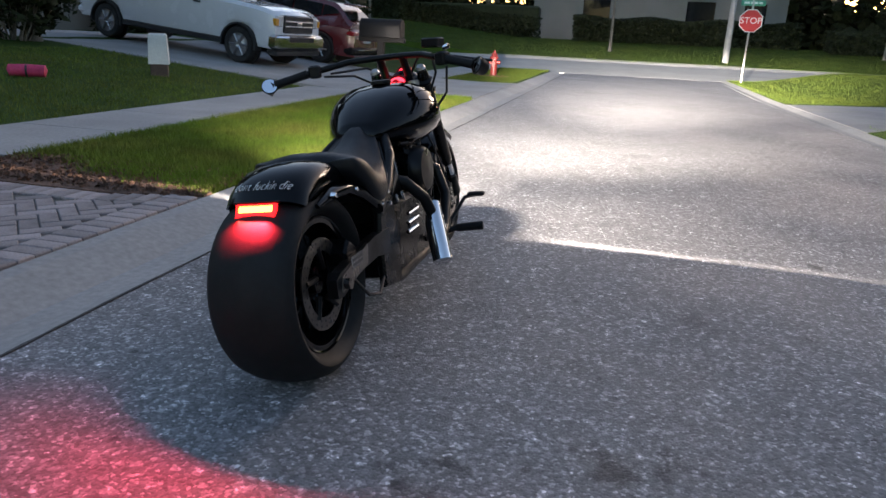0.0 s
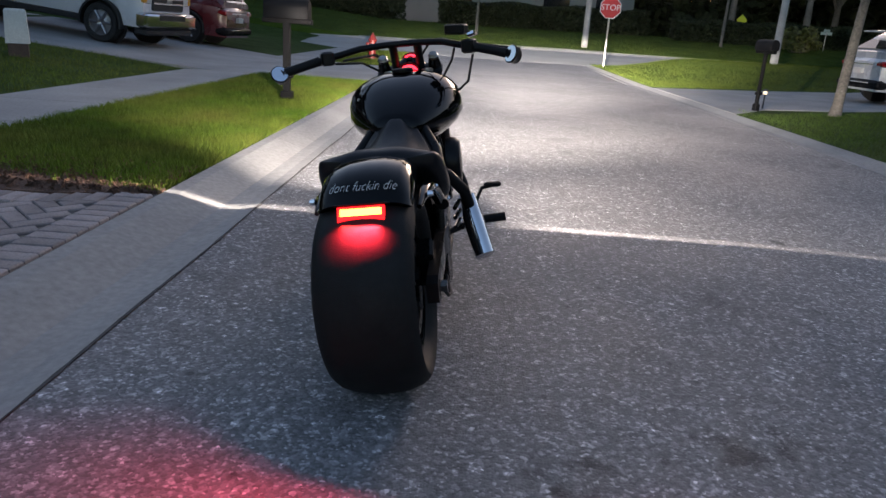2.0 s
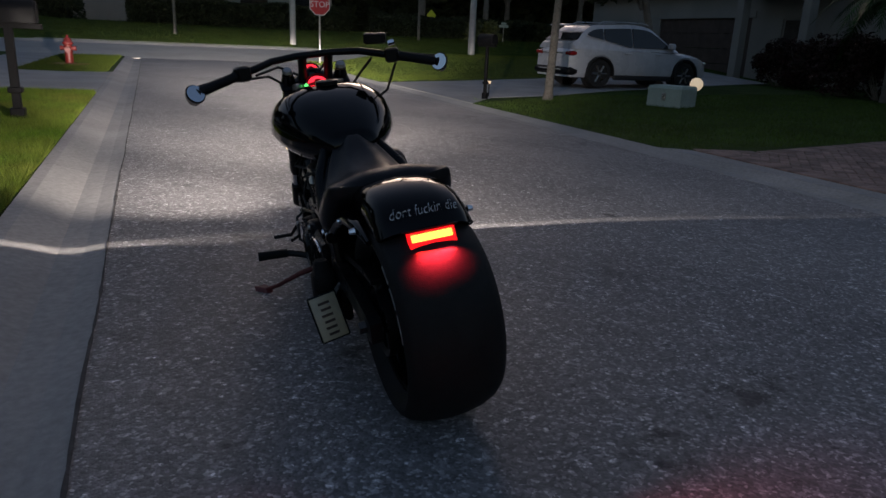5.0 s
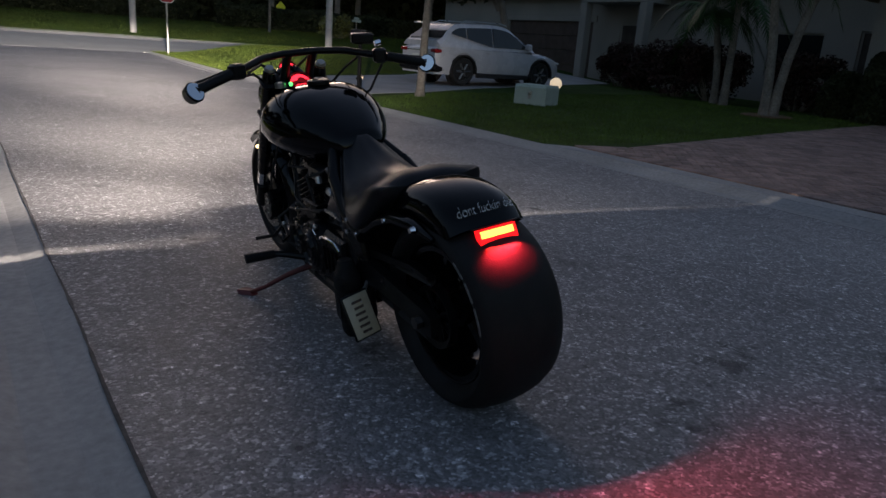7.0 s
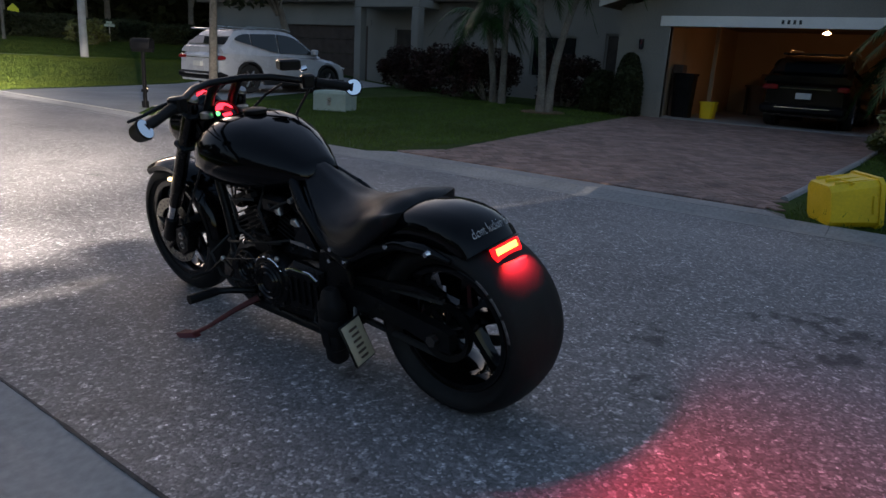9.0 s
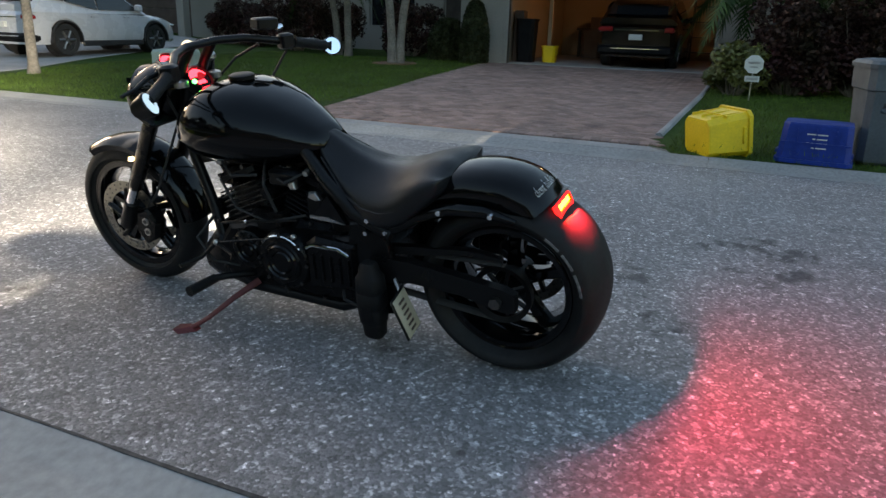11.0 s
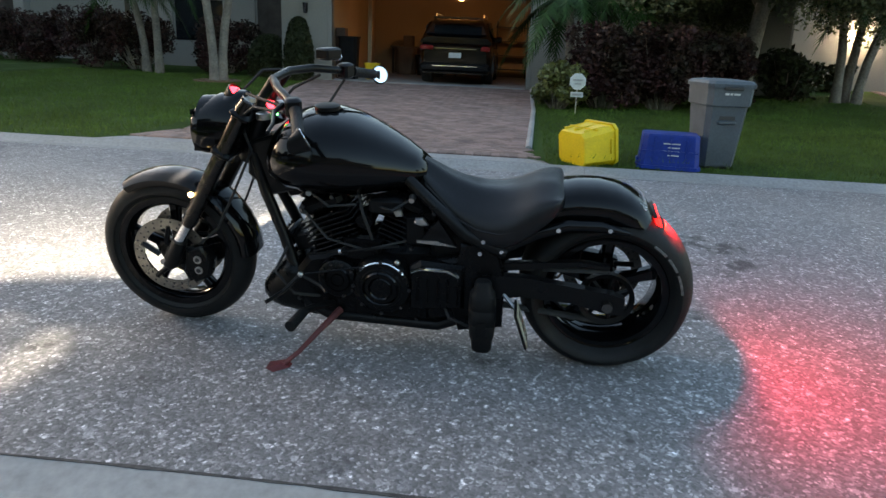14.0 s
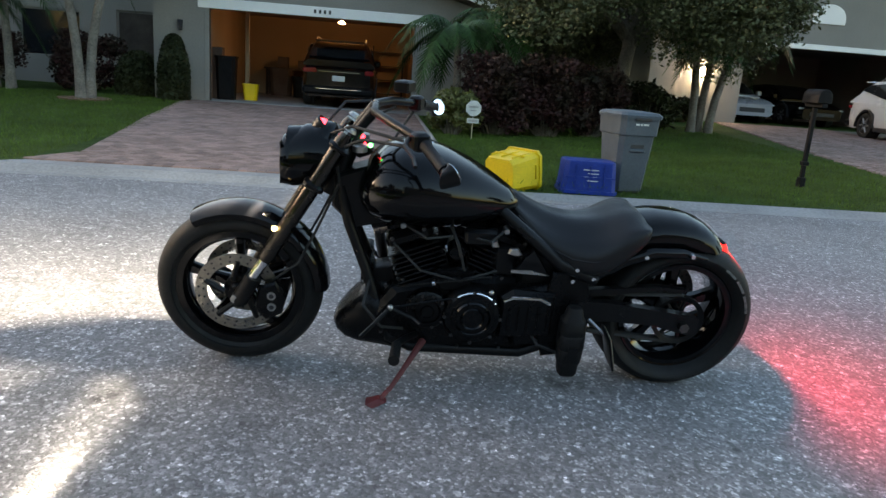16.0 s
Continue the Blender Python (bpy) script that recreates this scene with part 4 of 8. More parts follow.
tree("slim_street_tree", 5.5, 14.15, 5.2, 1.6, 0.085, "slim grey-barked tree beside the driveway", LEAF_DARK, 8, 90, 0.13, lean=(0.15, 0.1), trunk_h=0.5)
tree("driveway_tree", 12.2, 19.0, 5.4, 2.2, 0.13, "leaning tree behind the white car", LEAF_DARK, 9, 120, 0.14, lean=(-0.7, 0.3), trunk_h=0.5)
for k, (x, y, rx, ry, h) in enumerate(((10.2, 1.5, 0.8, 0.85, 1.6), (10.3, 0.4, 0.8, 0.9, 1.65), (10.6, -0.6, 0.7, 0.7, 1.45))):
    bush("hedge_bush", x, y, rx, ry, h, "dense maroon and dark green hedge bush", LEAF_RED, 40, 300, 0.055)
bush("croton", 9.7, 2.4, 0.55, 0.5, 0.95, "yellow-green croton shrub beside the driveway", LEAF_YELLOW, 26, 170, 0.06)
bush("foundation_shrub", 13.3, -3.0, 0.9, 0.7, 1.1, "dark green shrub below the neighbour's wall", LEAF_DARK, 22, 90, 0.09)
bush("foundation_shrub", 16.4, -5.2, 0.6, 0.5, 0.8, "low dark green shrub at the house corner", LEAF_DARK, 16, 80, 0.09)


def column_shrub(x, y, r, h, label):
    """A shrub clipped to a rounded column of small leaves."""
    root = thing("clipped_shrub", label, "bush", pose(x, y, gz(x, y) - 0.02))
    a, k = rng.uniform(0, 2 * math.pi, 5200), rng.uniform(0, 1, 5200)
    rr = r * np.minimum(1.0, 1.25 * (1 - k) ** 0.35) * rng.uniform(0.82, 1.04, 5200)
    vv, ff = leaves(np.column_stack([rr * np.cos(a), rr * np.sin(a), 0.05 + k * h]), 0.05)
    raw("foliage", vv, ff, LEAF_DARK, root)
    part("core", Mesh().tube([(0, 0, 0), (0, 0, h * 0.75), (0, 0, h * 0.93)], [r * 0.8, r * 0.8, r * 0.4], 10), LEAF_DARK, root)


column_shrub(13.75, 8.72, 0.36, 1.5, "tall clipped dark shrub beside the garage")
column_shrub(14.5, 9.75, 0.55, 1.05, "broad clipped dark shrub at the wall's corner")
for x, y, r, h in ((15.4, 11.4, 0.9, 1.4), (15.0, 13.6, 1.0, 1.6), (15.4, 15.2, 1.0, 1.7), (16.5, 17.5, 1.0, 1.6), (17.2, 19.0, 0.9, 1.5)):
    bush("entry_bush", x, y, r, r, h, "dark maroon bush in the shaded bed", LEAF_RED, 28, 220, 0.06)

# tree belts: a few kinds, copied
kinds = [tree("broadleaf_tree", 300 + 10 * i, 300, h, s, 0.2, "tall dark broadleaf tree of the tree belt", LEAF_DARK, 11, 120, 0.34, trunk_h=th, z=0, group="background trees")
         for i, (h, s, th) in enumerate(((9.0, 3.4, 0.3), (7.2, 2.9, 0.36), (10.5, 3.9, 0.28)))]
spots = [(-14, 46), (-9.5, 50), (14, 45), (17.5, 43), (21, 47), (25, 44), (30, 48), (36, 45), (19, 52), (27, 55), (-20, 48), (-27, 44), (-32, 50), (43, 50), (-12, 58),
         (31, 36), (36, 30), (29, 28), (31, 20), (30, 10), (31, 2), (30, -6), (31, -14), (-22, 34), (-28, 28), (-33, 20), (-34, 8), (-30, -6), (24, -20), (10, -30), (-10, -32),
         (27, 40), (13.5, 56), (20, 62), (8, 80), (-2, 84), (-14, 80), (50, 40), (24, 33), (-40, 38)]
for i, (x, y) in enumerate(spots):
    k = kinds[i % 3]
    m = pose(x, y, gz(x, y) - 0.05, 0, 0, rng.uniform(0, 360))
    if i < 3:
        k.matrix_world = m
    else:
        copy_thing(k, m)
# young trees on the far lawn
for x, y in ((-1.05, 37.6), (-13.5, 37.5), (11.6, 39.0)):
    tree("young_tree", x, y, 5.5, 1.6, 0.07, "young slim tree on the far lawn", LEAF, 7, 70, 0.16, trunk_h=0.5)


def hedge(name, x0, x1, y0, y1, h, label, n, size=0.12, mat_=None, z=None):
    """A clipped hedge: a leafy box with an uneven skin."""
    p = np.column_stack([rng.uniform(x0, x1, n), rng.uniform(y0, y1, n), rng.uniform(0, 1, n)])
    side = rng.integers(0, 3, n)
    p[side == 0, 1] = y0 + rng.normal(size=(side == 0).sum()) * 0.08
    p[side == 1, 2] = 1
    p[:, 2] = p[:, 2] * h * (0.94 + 0.06 * np.sin(p[:, 0] * 1.7)) + np.array([gz(a, b) for a, b in p[:, :2]])
    v, f = leaves(p, size)
    root = thing(name, label, "hedge")
    raw("foliage", v, f, mat_ or LEAF_DARK, root)
    zb = gz((x0 + x1) / 2, (y0 + y1) / 2) if z is None else z
    part("core", Mesh().box((x0 + 0.1, y0 + 0.15, zb - 0.3), (x1 - 0.1, y1 - 0.1, zb + h - 0.15), 0.1), LEAF_DARK, root)
    return root


hedge("clipped_hedge", -3.2, 8.4, 41.6, 43.2, 1.3, "long clipped dark hedge across the street", 16000)
hedge("clipped_hedge", -24, -5.2, 43.0, 44.4, 1.2, "long clipped dark hedge behind the far lawn", 12000)
hedge("clipped_hedge", 9.5, 24, 40.4, 42.0, 1.1, "loose dark shrub row at the wood's edge", 12000)
bush("ornamental_grass", 15.2, 38.4, 1.1, 0.8, 1.2, "pale ornamental grass clump at the wood's edge", LEAF_YELLOW, 20, 80, 0.16)
hedge("dark_shrubbery", -19.5, -9.2, 24, 25.4, 1.8, "dark shrubs behind the pickups", 8000)
for x, y in ((-13.5, 11.6), (-15.3, 12.4), (-12.6, 13.2), (-16.5, 10.5)):
    bush("yard_bush", x, y, 1.1, 1.0, 1.6, "dark bush in the shaded yard", LEAF_DARK, 24, 80, 0.12)
tree("yard_tree", -12.5, 13.6, 5.5, 2.4, 0.14, "dark tree in the shaded yard", LEAF_DARK, 9, 120, 0.18)


def woods(name, count, x0, x1, y0, y1, top, label, gaps=(), size=0.55):
    """Far undergrowth and crowns closing the view, with an uneven top and gaps of sky."""
    x = rng.uniform(x0, x1, count)
    y = rng.uniform(y0, y1, count)
    z = rng.uniform(0, 1, count) ** 0.8 * (top + 2.2 * np.sin(x * 0.37) + 1.3 * np.sin(x * 1.13 + 2))
    keep = np.ones(count, bool)
    for gx0, gx1, gz0 in gaps:
        keep &= ~((x > gx0) & (x < gx1) & (z > gz0 + rng.normal(size=count) * 0.35))
    p = np.column_stack([x, y, z + 1.2])[keep]
    v, f = leaves(p, size, long=1.3)
    return tagged(raw(name, v, f, LEAF_DARK), label, "woods", kind="stuff")


woods("woods_north", 120000, -70, 75, 50, 56, 9.5, "dark dusk woods across the cross street", ((-12.5, -7.0, 2.2), (11.5, 16.5, 2.6)))
woods("woods_behind", 60000, -80, 85, 58, 63, 10.5, "dark dusk woods further back", ((-14.5, -8.0, 2.6), (13.0, 19.0, 3.0)), 0.7)

# ---- street things ----
def text_mesh(body, size, material_, parent, m, name="lettering", shear=0.0, extrude=0.002):
    c = bpy.data.curves.new(name, 'FONT')
    c.offset = -size * 0.028 if shear else 0.0
    c.body, c.size, c.extrude, c.shear, c.align_x, c.align_y, c.resolution_u = body, size, extrude, shear, 'CENTER', 'CENTER', 3
    tmp = new(name, c)
    data = bpy.data.meshes.new_from_object(tmp)
    bpy.data.objects.remove(tmp)
    bpy.data.curves.remove(c)
    data.materials.clear()
    data.materials.append(material_)
    ob = new(name, data)
    ob.parent = parent
    ob.matrix_local = m
    return ob


# stop sign with a street name plate
stop = thing("stop_sign", "red octagonal stop sign on a metal post with green name plate", "stop sign", pose(3.75, 28.3, gz(3.8, 28.3)))
octo = [(0.38 / math.cos(radians(22.5)) * math.cos(radians(22.5 + 45 * k)), 2.12 + 0.38 / math.cos(radians(22.5)) * math.sin(radians(22.5 + 45 * k))) for k in range(8)]
small = [(p[0] * 0.93, 2.12 + (p[1] - 2.12) * 0.93) for p in octo]
part("post", Mesh().box((-0.03, -0.02, 0), (0.03, 0.02, 2.95), 0.006), STEEL, stop)
face = part("sign_rim", Mesh().prism(octo, -0.035, -0.028, 'y'), TRIM, stop, "white reflective rim", smooth=False)
part("sign_face", Mesh().prism(small, -0.039, -0.034, 'y'), SIGN_RED, face, "red sign face", smooth=False)
text_mesh("STOP", 0.3, TRIM, stop, pose(0, -0.042, 2.12, 90, 0, 0))
plate = part("name_plate", Mesh().box((-0.4, -0.01, 2.62), (0.4, 0.01, 2.8), 0.004), SIGN_GREEN, stop, "green street name plate")
part("name_bars", Mesh().box((-0.3, -0.016, 2.68), (-0.12, -0.011, 2.75)).box((-0.08, -0.016, 2.68), (0.14, -0.011, 2.75)).box((0.18, -0.016, 2.68), (0.3, -0.011, 2.75)), TRIM, plate, "white bars", smooth=False)
part("cross_plate", Mesh().box((-0.01, -0.35, 2.82), (0.01, 0.35, 2.98), 0.004), SIGN_GREEN, stop, "green street name plate edge on")

pole = thing("light_pole", "pale concrete street light pole on the far lawn", "light pole", pose(4.15, 36.0, gz(4.15, 36.0)))
part("shaft", Mesh().tube([(0, 0, -0.2), (0, 0, 6)], [0.15, 0.1], 12), POLE_GREY, pole)
copy_thing(pole, pose(10.3, 28.9, gz(10.3, 28.9)))
sg = thing("warning_sign", "small yellow-green warning sign on a dark post", "sign", pose(14.6, 45, gz(14.6, 45) - 0.5))
part("post", Mesh().tube([(0, 0, 0), (0, 0, 1.5)], 0.04, 8), POST_BROWN, sg)
part("sign_face", Mesh().prism([(-0.25, 1.4), (0.25, 1.4), (0.3, 1.75), (0, 2.05), (-0.3, 1.75)], -0.02, 0.02, 'y'), SIGN_YELLOW, sg, smooth=False)


sp = thing("street_sign", "small pale green street name sign on a thin post", "sign", pose(17.3, 40.0, gz(17.3, 40.0)))
part("post", Mesh().tube([(0, 0, -0.1), (0, 0, 0.95)], 0.025, 8), STEEL, sp)
part("sign_face", Mesh().box((-0.3, -0.012, 0.8), (0.3, 0.012, 0.95), 0.004), GREEN_BOX, sp, "pale green plate")
part("cross_plate", Mesh().box((-0.16, -0.02, 0.96), (0.16, 0.02, 1.08), 0.004), GREEN_BOX, sp, "pale green plate")


def hydrant(x, y):
    root = thing("fire_hydrant", "red fire hydrant on the lawn strip", "fire hydrant", pose(x, y, gz(x, y)))
    part("barrel", Mesh().spin([(0, 0.0), (0, 0.15), (0.04, 0.15), (0.05, 0.1), (0.5, 0.095), (0.52, 0.13), (0.56, 0.13), (0.58, 0.11), (0.66, 0.08), (0.7, 0.035), (0.75, 0.03), (0.75, 0.0)], axis='z', seg=18), HYDRANT_RED, root)
    for s in (-1, 1):
        part("nozzle", Mesh().tube([(0, 0, 0.42), (s * 0.15, 0, 0.42), (s * 0.155, 0, 0.42), (s * 0.19, 0, 0.42)], [0.05, 0.05, 0.062, 0.058], 10), HYDRANT_RED, root)
    part("front_cap", Mesh().tube([(0, 0, 0.38), (0, -0.16, 0.38), (0, -0.165, 0.38), (0, -0.2, 0.38)], [0.065, 0.065, 0.08, 0.075], 12), HYDRANT_RED, root)


hydrant(-4.2, 22.3)
polygon("hydrant_mulch", [(-4.2 + 0.5 * math.cos(a), 22.3 + 0.5 * math.sin(a)) for a in np.linspace(0, 2 * math.pi, 13)[:-1]], MULCH, "bare soil ring round the hydrant", "mulch", lift=0.03)


MAILBOX_BLACK = material("weathered_black_mailbox", (0.006, 0.006, 0.007), rough=0.6, var=0.3, scale=6, bump=0.1, spec=0.15)


def mailbox(x, y, turn, label, h=1.05, k=1.0):
    root = thing("mailbox", label, "mailbox", pose(x, y, gz(x, y), 0, 0, turn))
    part("post", Mesh().box((-0.042 * k, -0.042 * k, -0.1), (0.042 * k, 0.042 * k, h), 0.006), MAILBOX_BLACK, root)
    part("collar", Mesh().box((-0.07 * k, -0.07 * k, 0.3), (0.07 * k, 0.07 * k, 0.36), 0.008), MAILBOX_BLACK, root)
    part("post_base", Mesh().box((-0.07 * k, -0.07 * k, 0.0), (0.07 * k, 0.07 * k, 0.14), 0.008), MAILBOX_BLACK, root)
    part("arm", Mesh().box((-0.04, -0.3 * k, h - 0.06), (0.04, 0.32 * k, h), 0.006), MAILBOX_BLACK, root)
    prof = [(-0.1, h), (0.1, h), (0.1, h + 0.13 * k)] + [(0.1 * math.cos(radians(a)), h + 0.13 * k + 0.1 * math.sin(radians(a))) for a in range(20, 161, 20)] + [(-0.1, h + 0.13 * k)]
    box = part("box", Mesh().prism(prof, -0.27 * k, 0.27 * k, 'y', 0.008), MAILBOX_BLACK, root, "black metal box")
    part("door", Mesh().prism([(p * 0.96, h + (q - h) * 0.96 + 0.004) for p, q in prof], 0.27 * k - 0.002, 0.27 * k + 0.015, 'y', 0.004), MAILBOX_BLACK, box)
    return root


mailbox(-3.6, 9.8, -90, "black mailbox on a dark wooden post at the kerb", 1.02)
mailbox(4.1, 14.3, 25, "black mailbox on a dark post beside the driveway", 1.1, 0.7)
mailbox(5.05, -2.0, 90, "dark mailbox on a dark post by the neighbour's driveway", 1.15, 0.65)


def path_light(x, y):
    root = thing("path_light", "small dark path light beside the mailbox", "path light", pose(x, y, gz(x, y)))
    part("stake", Mesh().tube([(0, 0, -0.05), (0, 0, 0.28)], 0.015, 8), BLACK_PLASTIC, root)
    part("lens", Mesh().tube([(0, 0, 0.28), (0, 0, 0.34)], 0.035, 10), glow("path_light_glow", (1.0, 0.8, 0.5), 0.5), root, "faintly lit pale lens")
    part("cap", Mesh().spin([(0.34, 0.0), (0.34, 0.06), (0.36, 0.055), (0.39, 0.0)], axis='z', seg=14), BLACK_PLASTIC, root)


path_light(4.45, 14.85)

# utility pedestal in the west yard
ped = thing("utility_pedestal", "white utility pedestal on a brown base in the lawn", "pedestal", pose(-8.35, 11.9, gz(-8.35, 11.9), 0, 0, 30))
part("base", Mesh().box((-0.14, -0.14, -0.1), (0.14, 0.14, 0.2), 0.01), POST_BROWN, ped, "dark brown base")
part("cover", Mesh().loft([[(s * k, t * k, z) for s, t in ((-1, -1), (1, -1), (1, 1), (-1, 1))] for k, z in ((0.165, 0.2), (0.145, 0.68), (0.125, 0.71))]), WHITE_PLASTIC, ped, smooth=False)
# pink bag
bag = thing("pink_bag", "bright pink rolled bag lying on the lawn", "bag", pose(-8.75, 9.4, gz(-8.75, 9.4) + 0.09, 0, 0, 30))
part("roll", Mesh().tube([(-0.25, 0, 0), (-0.23, 0, 0.01), (0, 0, 0.015), (0.23, 0, 0.01), (0.25, 0, 0)], [0.03, 0.085, 0.09, 0.085, 0.03], 14), PINK, bag)
part("strap", Mesh().spin([(-0.015, 0.093), (0.015, 0.093), (0.015, 0.088), (-0.015, 0.088)], (0, 0, 0.012), 'x', 16, closed_profile=True), BLACK_PLASTIC, bag, "dark strap")

# transformer box and globe lamp
ub = thing("utility_box", "pale green metal utility box on a concrete pad on the lawn", "utility box", pose(7.5, 12.65, gz(7.5, 12.65) - 0.04, 0, 0, 24))
part("pad", Mesh().box((-0.4, -0.42, -0.08), (0.4, 0.42, 0.03), 0.01), CONCRETE, ub, "concrete pad")
part("cabinet", Mesh().loft([[(s * 0.34, t * 0.36, 0.03) for s, t in ((-1, -1), (1, -1), (1, 1), (-1, 1))], [(s * 0.34, t * 0.36, 0.4) for s, t in ((-1, -1), (1, -1), (1, 1), (-1, 1))],
                             [(s * 0.31, t * 0.34, 0.45) for s, t in ((-1, -1), (1, -1), (1, 1), (-1, 1))]]), GREEN_BOX, ub, smooth=False)
part("lid_seam", Mesh().box((-0.348, -0.368, 0.36), (0.348, 0.368, 0.372)), GREEN_BOX, ub, smooth=False)
part("lock", Mesh().box((-0.362, -0.04, 0.17), (-0.34, 0.04, 0.32), 0.005), STEEL, ub)
GLOBE = glow("globe_glow", (1.0, 0.88, 0.6), 0.3)
gl = thing("globe_lamp", "small white globe lamp on a short stake", "lamp", pose(9.1, 13.8, gz(9.1, 13.8)))
part("stake", Mesh().tube([(0, 0, -0.05), (0, 0, 0.28)], 0.02, 8), BLACK_PLASTIC, gl)
part("globe", Mesh().ball((0, 0, 0.36), 0.145, 18, 12), GLOBE, gl, "white glowing globe")

# warning sign of the garage house, round on a stake
ys_ = thing("yard_sign", "small white octagonal yard sign on a thin stake", "yard sign", pose(8.86, 2.12, gz(8.86, 2.1), 0, 0, 90))
part("stake", Mesh().tube([(0, 0, -0.05), (0, 0, 0.46)], 0.012, 8), STEEL, ys_)
disc = [(0.15 * math.cos(radians(22.5 + 45 * k)), 0.57 + 0.15 * math.sin(radians(22.5 + 45 * k))) for k in range(8)]
part("sign_face", Mesh().prism(disc, 0.013, 0.022, 'y', 0.002), WHITE_PLASTIC, ys_, smooth=False)
part("lower_plate", Mesh().box((-0.11, 0.013, 0.3), (0.11, 0.02, 0.39), 0.003), WHITE_PLASTIC, ys_)
for a_, b_ in (((-0.09, 0.023, 0.58), (0.09, 0.026, 0.61)), ((-0.06, 0.023, 0.52), (0.06, 0.026, 0.54)), ((-0.08, 0.021, 0.33), (0.08, 0.024, 0.36))):
    part("print_bar", Mesh().box(a_, b_), STEEL, ys_, "grey bar", smooth=False)


def crate(name, m, material_, label, l=0.62, w=0.44, h=0.36, taper=0.9):
    """An open recycling crate: tapered walls with thickness, ribs and a rolled rim."""
    root = thing(name, label, "recycling bin", m)
    body = Mesh()
    mid = w / 2 * (taper + 1) / 2

    def ring(k, z, inset=0.0):
        a, b = l / 2 * k - inset, w / 2 * k - inset
        c = 0.05
        return [(a - c, -b, z), (a, -b + c, z), (a, b - c, z), (a - c, b, z), (-a + c, b, z), (-a, b - c, z), (-a, -b + c, z), (-a + c, -b, z)]
    body.loft([ring(taper - 0.025, 0.0), ring(taper, 0.015), ring(1.0, h), ring(1.0, h, 0.012), ring(taper, 0.02, 0.012)])
    part("tub", body, material_, root, smooth=False)
    rim = Mesh().loft([ring(1.0, h - 0.035), ring(1.0, h - 0.035, -0.014), ring(1.0, h + 0.004, -0.014), ring(1.0, h + 0.004, 0.0)], caps=False)
    part("rim", rim, material_, root, smooth=False)
    for s in (-1, 1):
        for x in (-0.16, 0.0, 0.16):
            part("rib", Mesh().box((x - 0.006, s * mid - 0.013, 0.05), (x + 0.006, s * mid + 0.013, h - 0.05)), material_, root, smooth=False)
        part("band", Mesh().box((-l / 2 * 0.9, s * mid - 0.01, 0.17), (l / 2 * 0.9, s * mid + 0.01, 0.185)), material_, root, smooth=False)
        part("grip", Mesh().box((s * l / 2 - 0.01, -0.08, h - 0.09), (s * l / 2 + 0.02, 0.08, h - 0.055), 0.005), material_, root)
    return root


crate("yellow_recycling_bin", pose(3.55, 2.54, 0.115, 0, 0, 36) @ pose(0, 0, 0, 81.5, 0, 0), YELLOW_PLASTIC, "bright yellow plastic recycling bin tipped on its side at the kerb", 0.5, 0.42, 0.42, 0.86)
bb_ = crate("blue_recycling_bin", pose(3.68, 1.5, 0.325, 180, 0, 84), BLUE_PLASTIC, "dark blue plastic recycling bin standing upside down on the kerb", taper=0.92)
logo = Mesh()
for k in range(4):
    logo.box((-0.09, -0.229, 0.1 + 0.04 * k), (0.08 - 0.05 * (k % 2), -0.214, 0.11 + 0.04 * k))
part("print_bars", logo, WHITE_PLASTIC, bb_, "pale printed bars", smooth=False).matrix_local = pose(0, 0.0185, 0, 2.8, 0, 0)

cart = thing("rubbish_cart", "tall grey wheeled rubbish cart with a closed lid at the kerb", "rubbish cart", pose(3.95, 0.98, -0.045, 0, 0, 99) @ Matrix.Diagonal((0.8, 0.9, 0.93, 1.0)))


def rring(a, b, z, c=0.06, y=0.0):
    return [(a - c, y - b, z), (a, y - b + c, z), (a, y + b - c, z), (a - c, y + b, z), (-a + c, y + b, z), (-a, y + b - c, z), (-a, y - b + c, z), (-a + c, y - b, z)]


part("tub", Mesh().loft([rring(0.23, 0.22, 0.03), rring(0.235, 0.225, 0.05), rring(0.28, 0.3, 0.72), rring(0.3, 0.33, 0.73), rring(0.31, 0.34, 0.93), rring(0.29, 0.32, 0.93)]), GREY_PLASTIC, cart, smooth=False)
part("lid", Mesh().loft([rring(0.325, 0.36, 0.93), rring(0.33, 0.365, 0.97), rring(0.3, 0.33, 1.0), rring(0.2, 0.24, 1.015)]), GREY_PLASTIC, cart, "slightly domed grey lid", smooth=False)
part("handle", Mesh().tube([(-0.22, -0.34, 0.92), (-0.22, -0.41, 0.95), (0.22, -0.41, 0.95), (0.22, -0.34, 0.92)], 0.015, 8), GREY_PLASTIC, cart)
for a_, b_ in ((-0.1, -0.02), (0.0, 0.03), (0.05, 0.1)):
    part("print_bar", Mesh().box((a_, 0.325, 0.85), (b_, 0.345, 0.872)), WHITE_PLASTIC, cart, "pale printed bar", smooth=False)
part("lift_bar", Mesh().box((-0.12, 0.255, 0.52), (0.12, 0.305, 0.56), 0.012), GREY_PLASTIC, cart)
# A black block gives the shade of the handle recess; nothing is hollowed.
part("handle_recess", Mesh().box((-0.13, 0.335, 0.905), (0.13, 0.372, 0.945), 0.008), BLACK_PLASTIC, cart, "dark block for the recess's shade under the lid")
part("base_skirt", Mesh().loft([rring(0.215, 0.2, 0.0), rring(0.225, 0.212, 0.035)]), BLACK_PLASTIC, cart, "dark scuffed base", smooth=False)
# The moulded pocket's shade, put on as a flush black block.
part("lift_pocket", Mesh().box((-0.11, 0.25, 0.57), (0.11, 0.288, 0.64), 0.004), BLACK_PLASTIC, cart, "dark block for the shade of a moulded pocket")
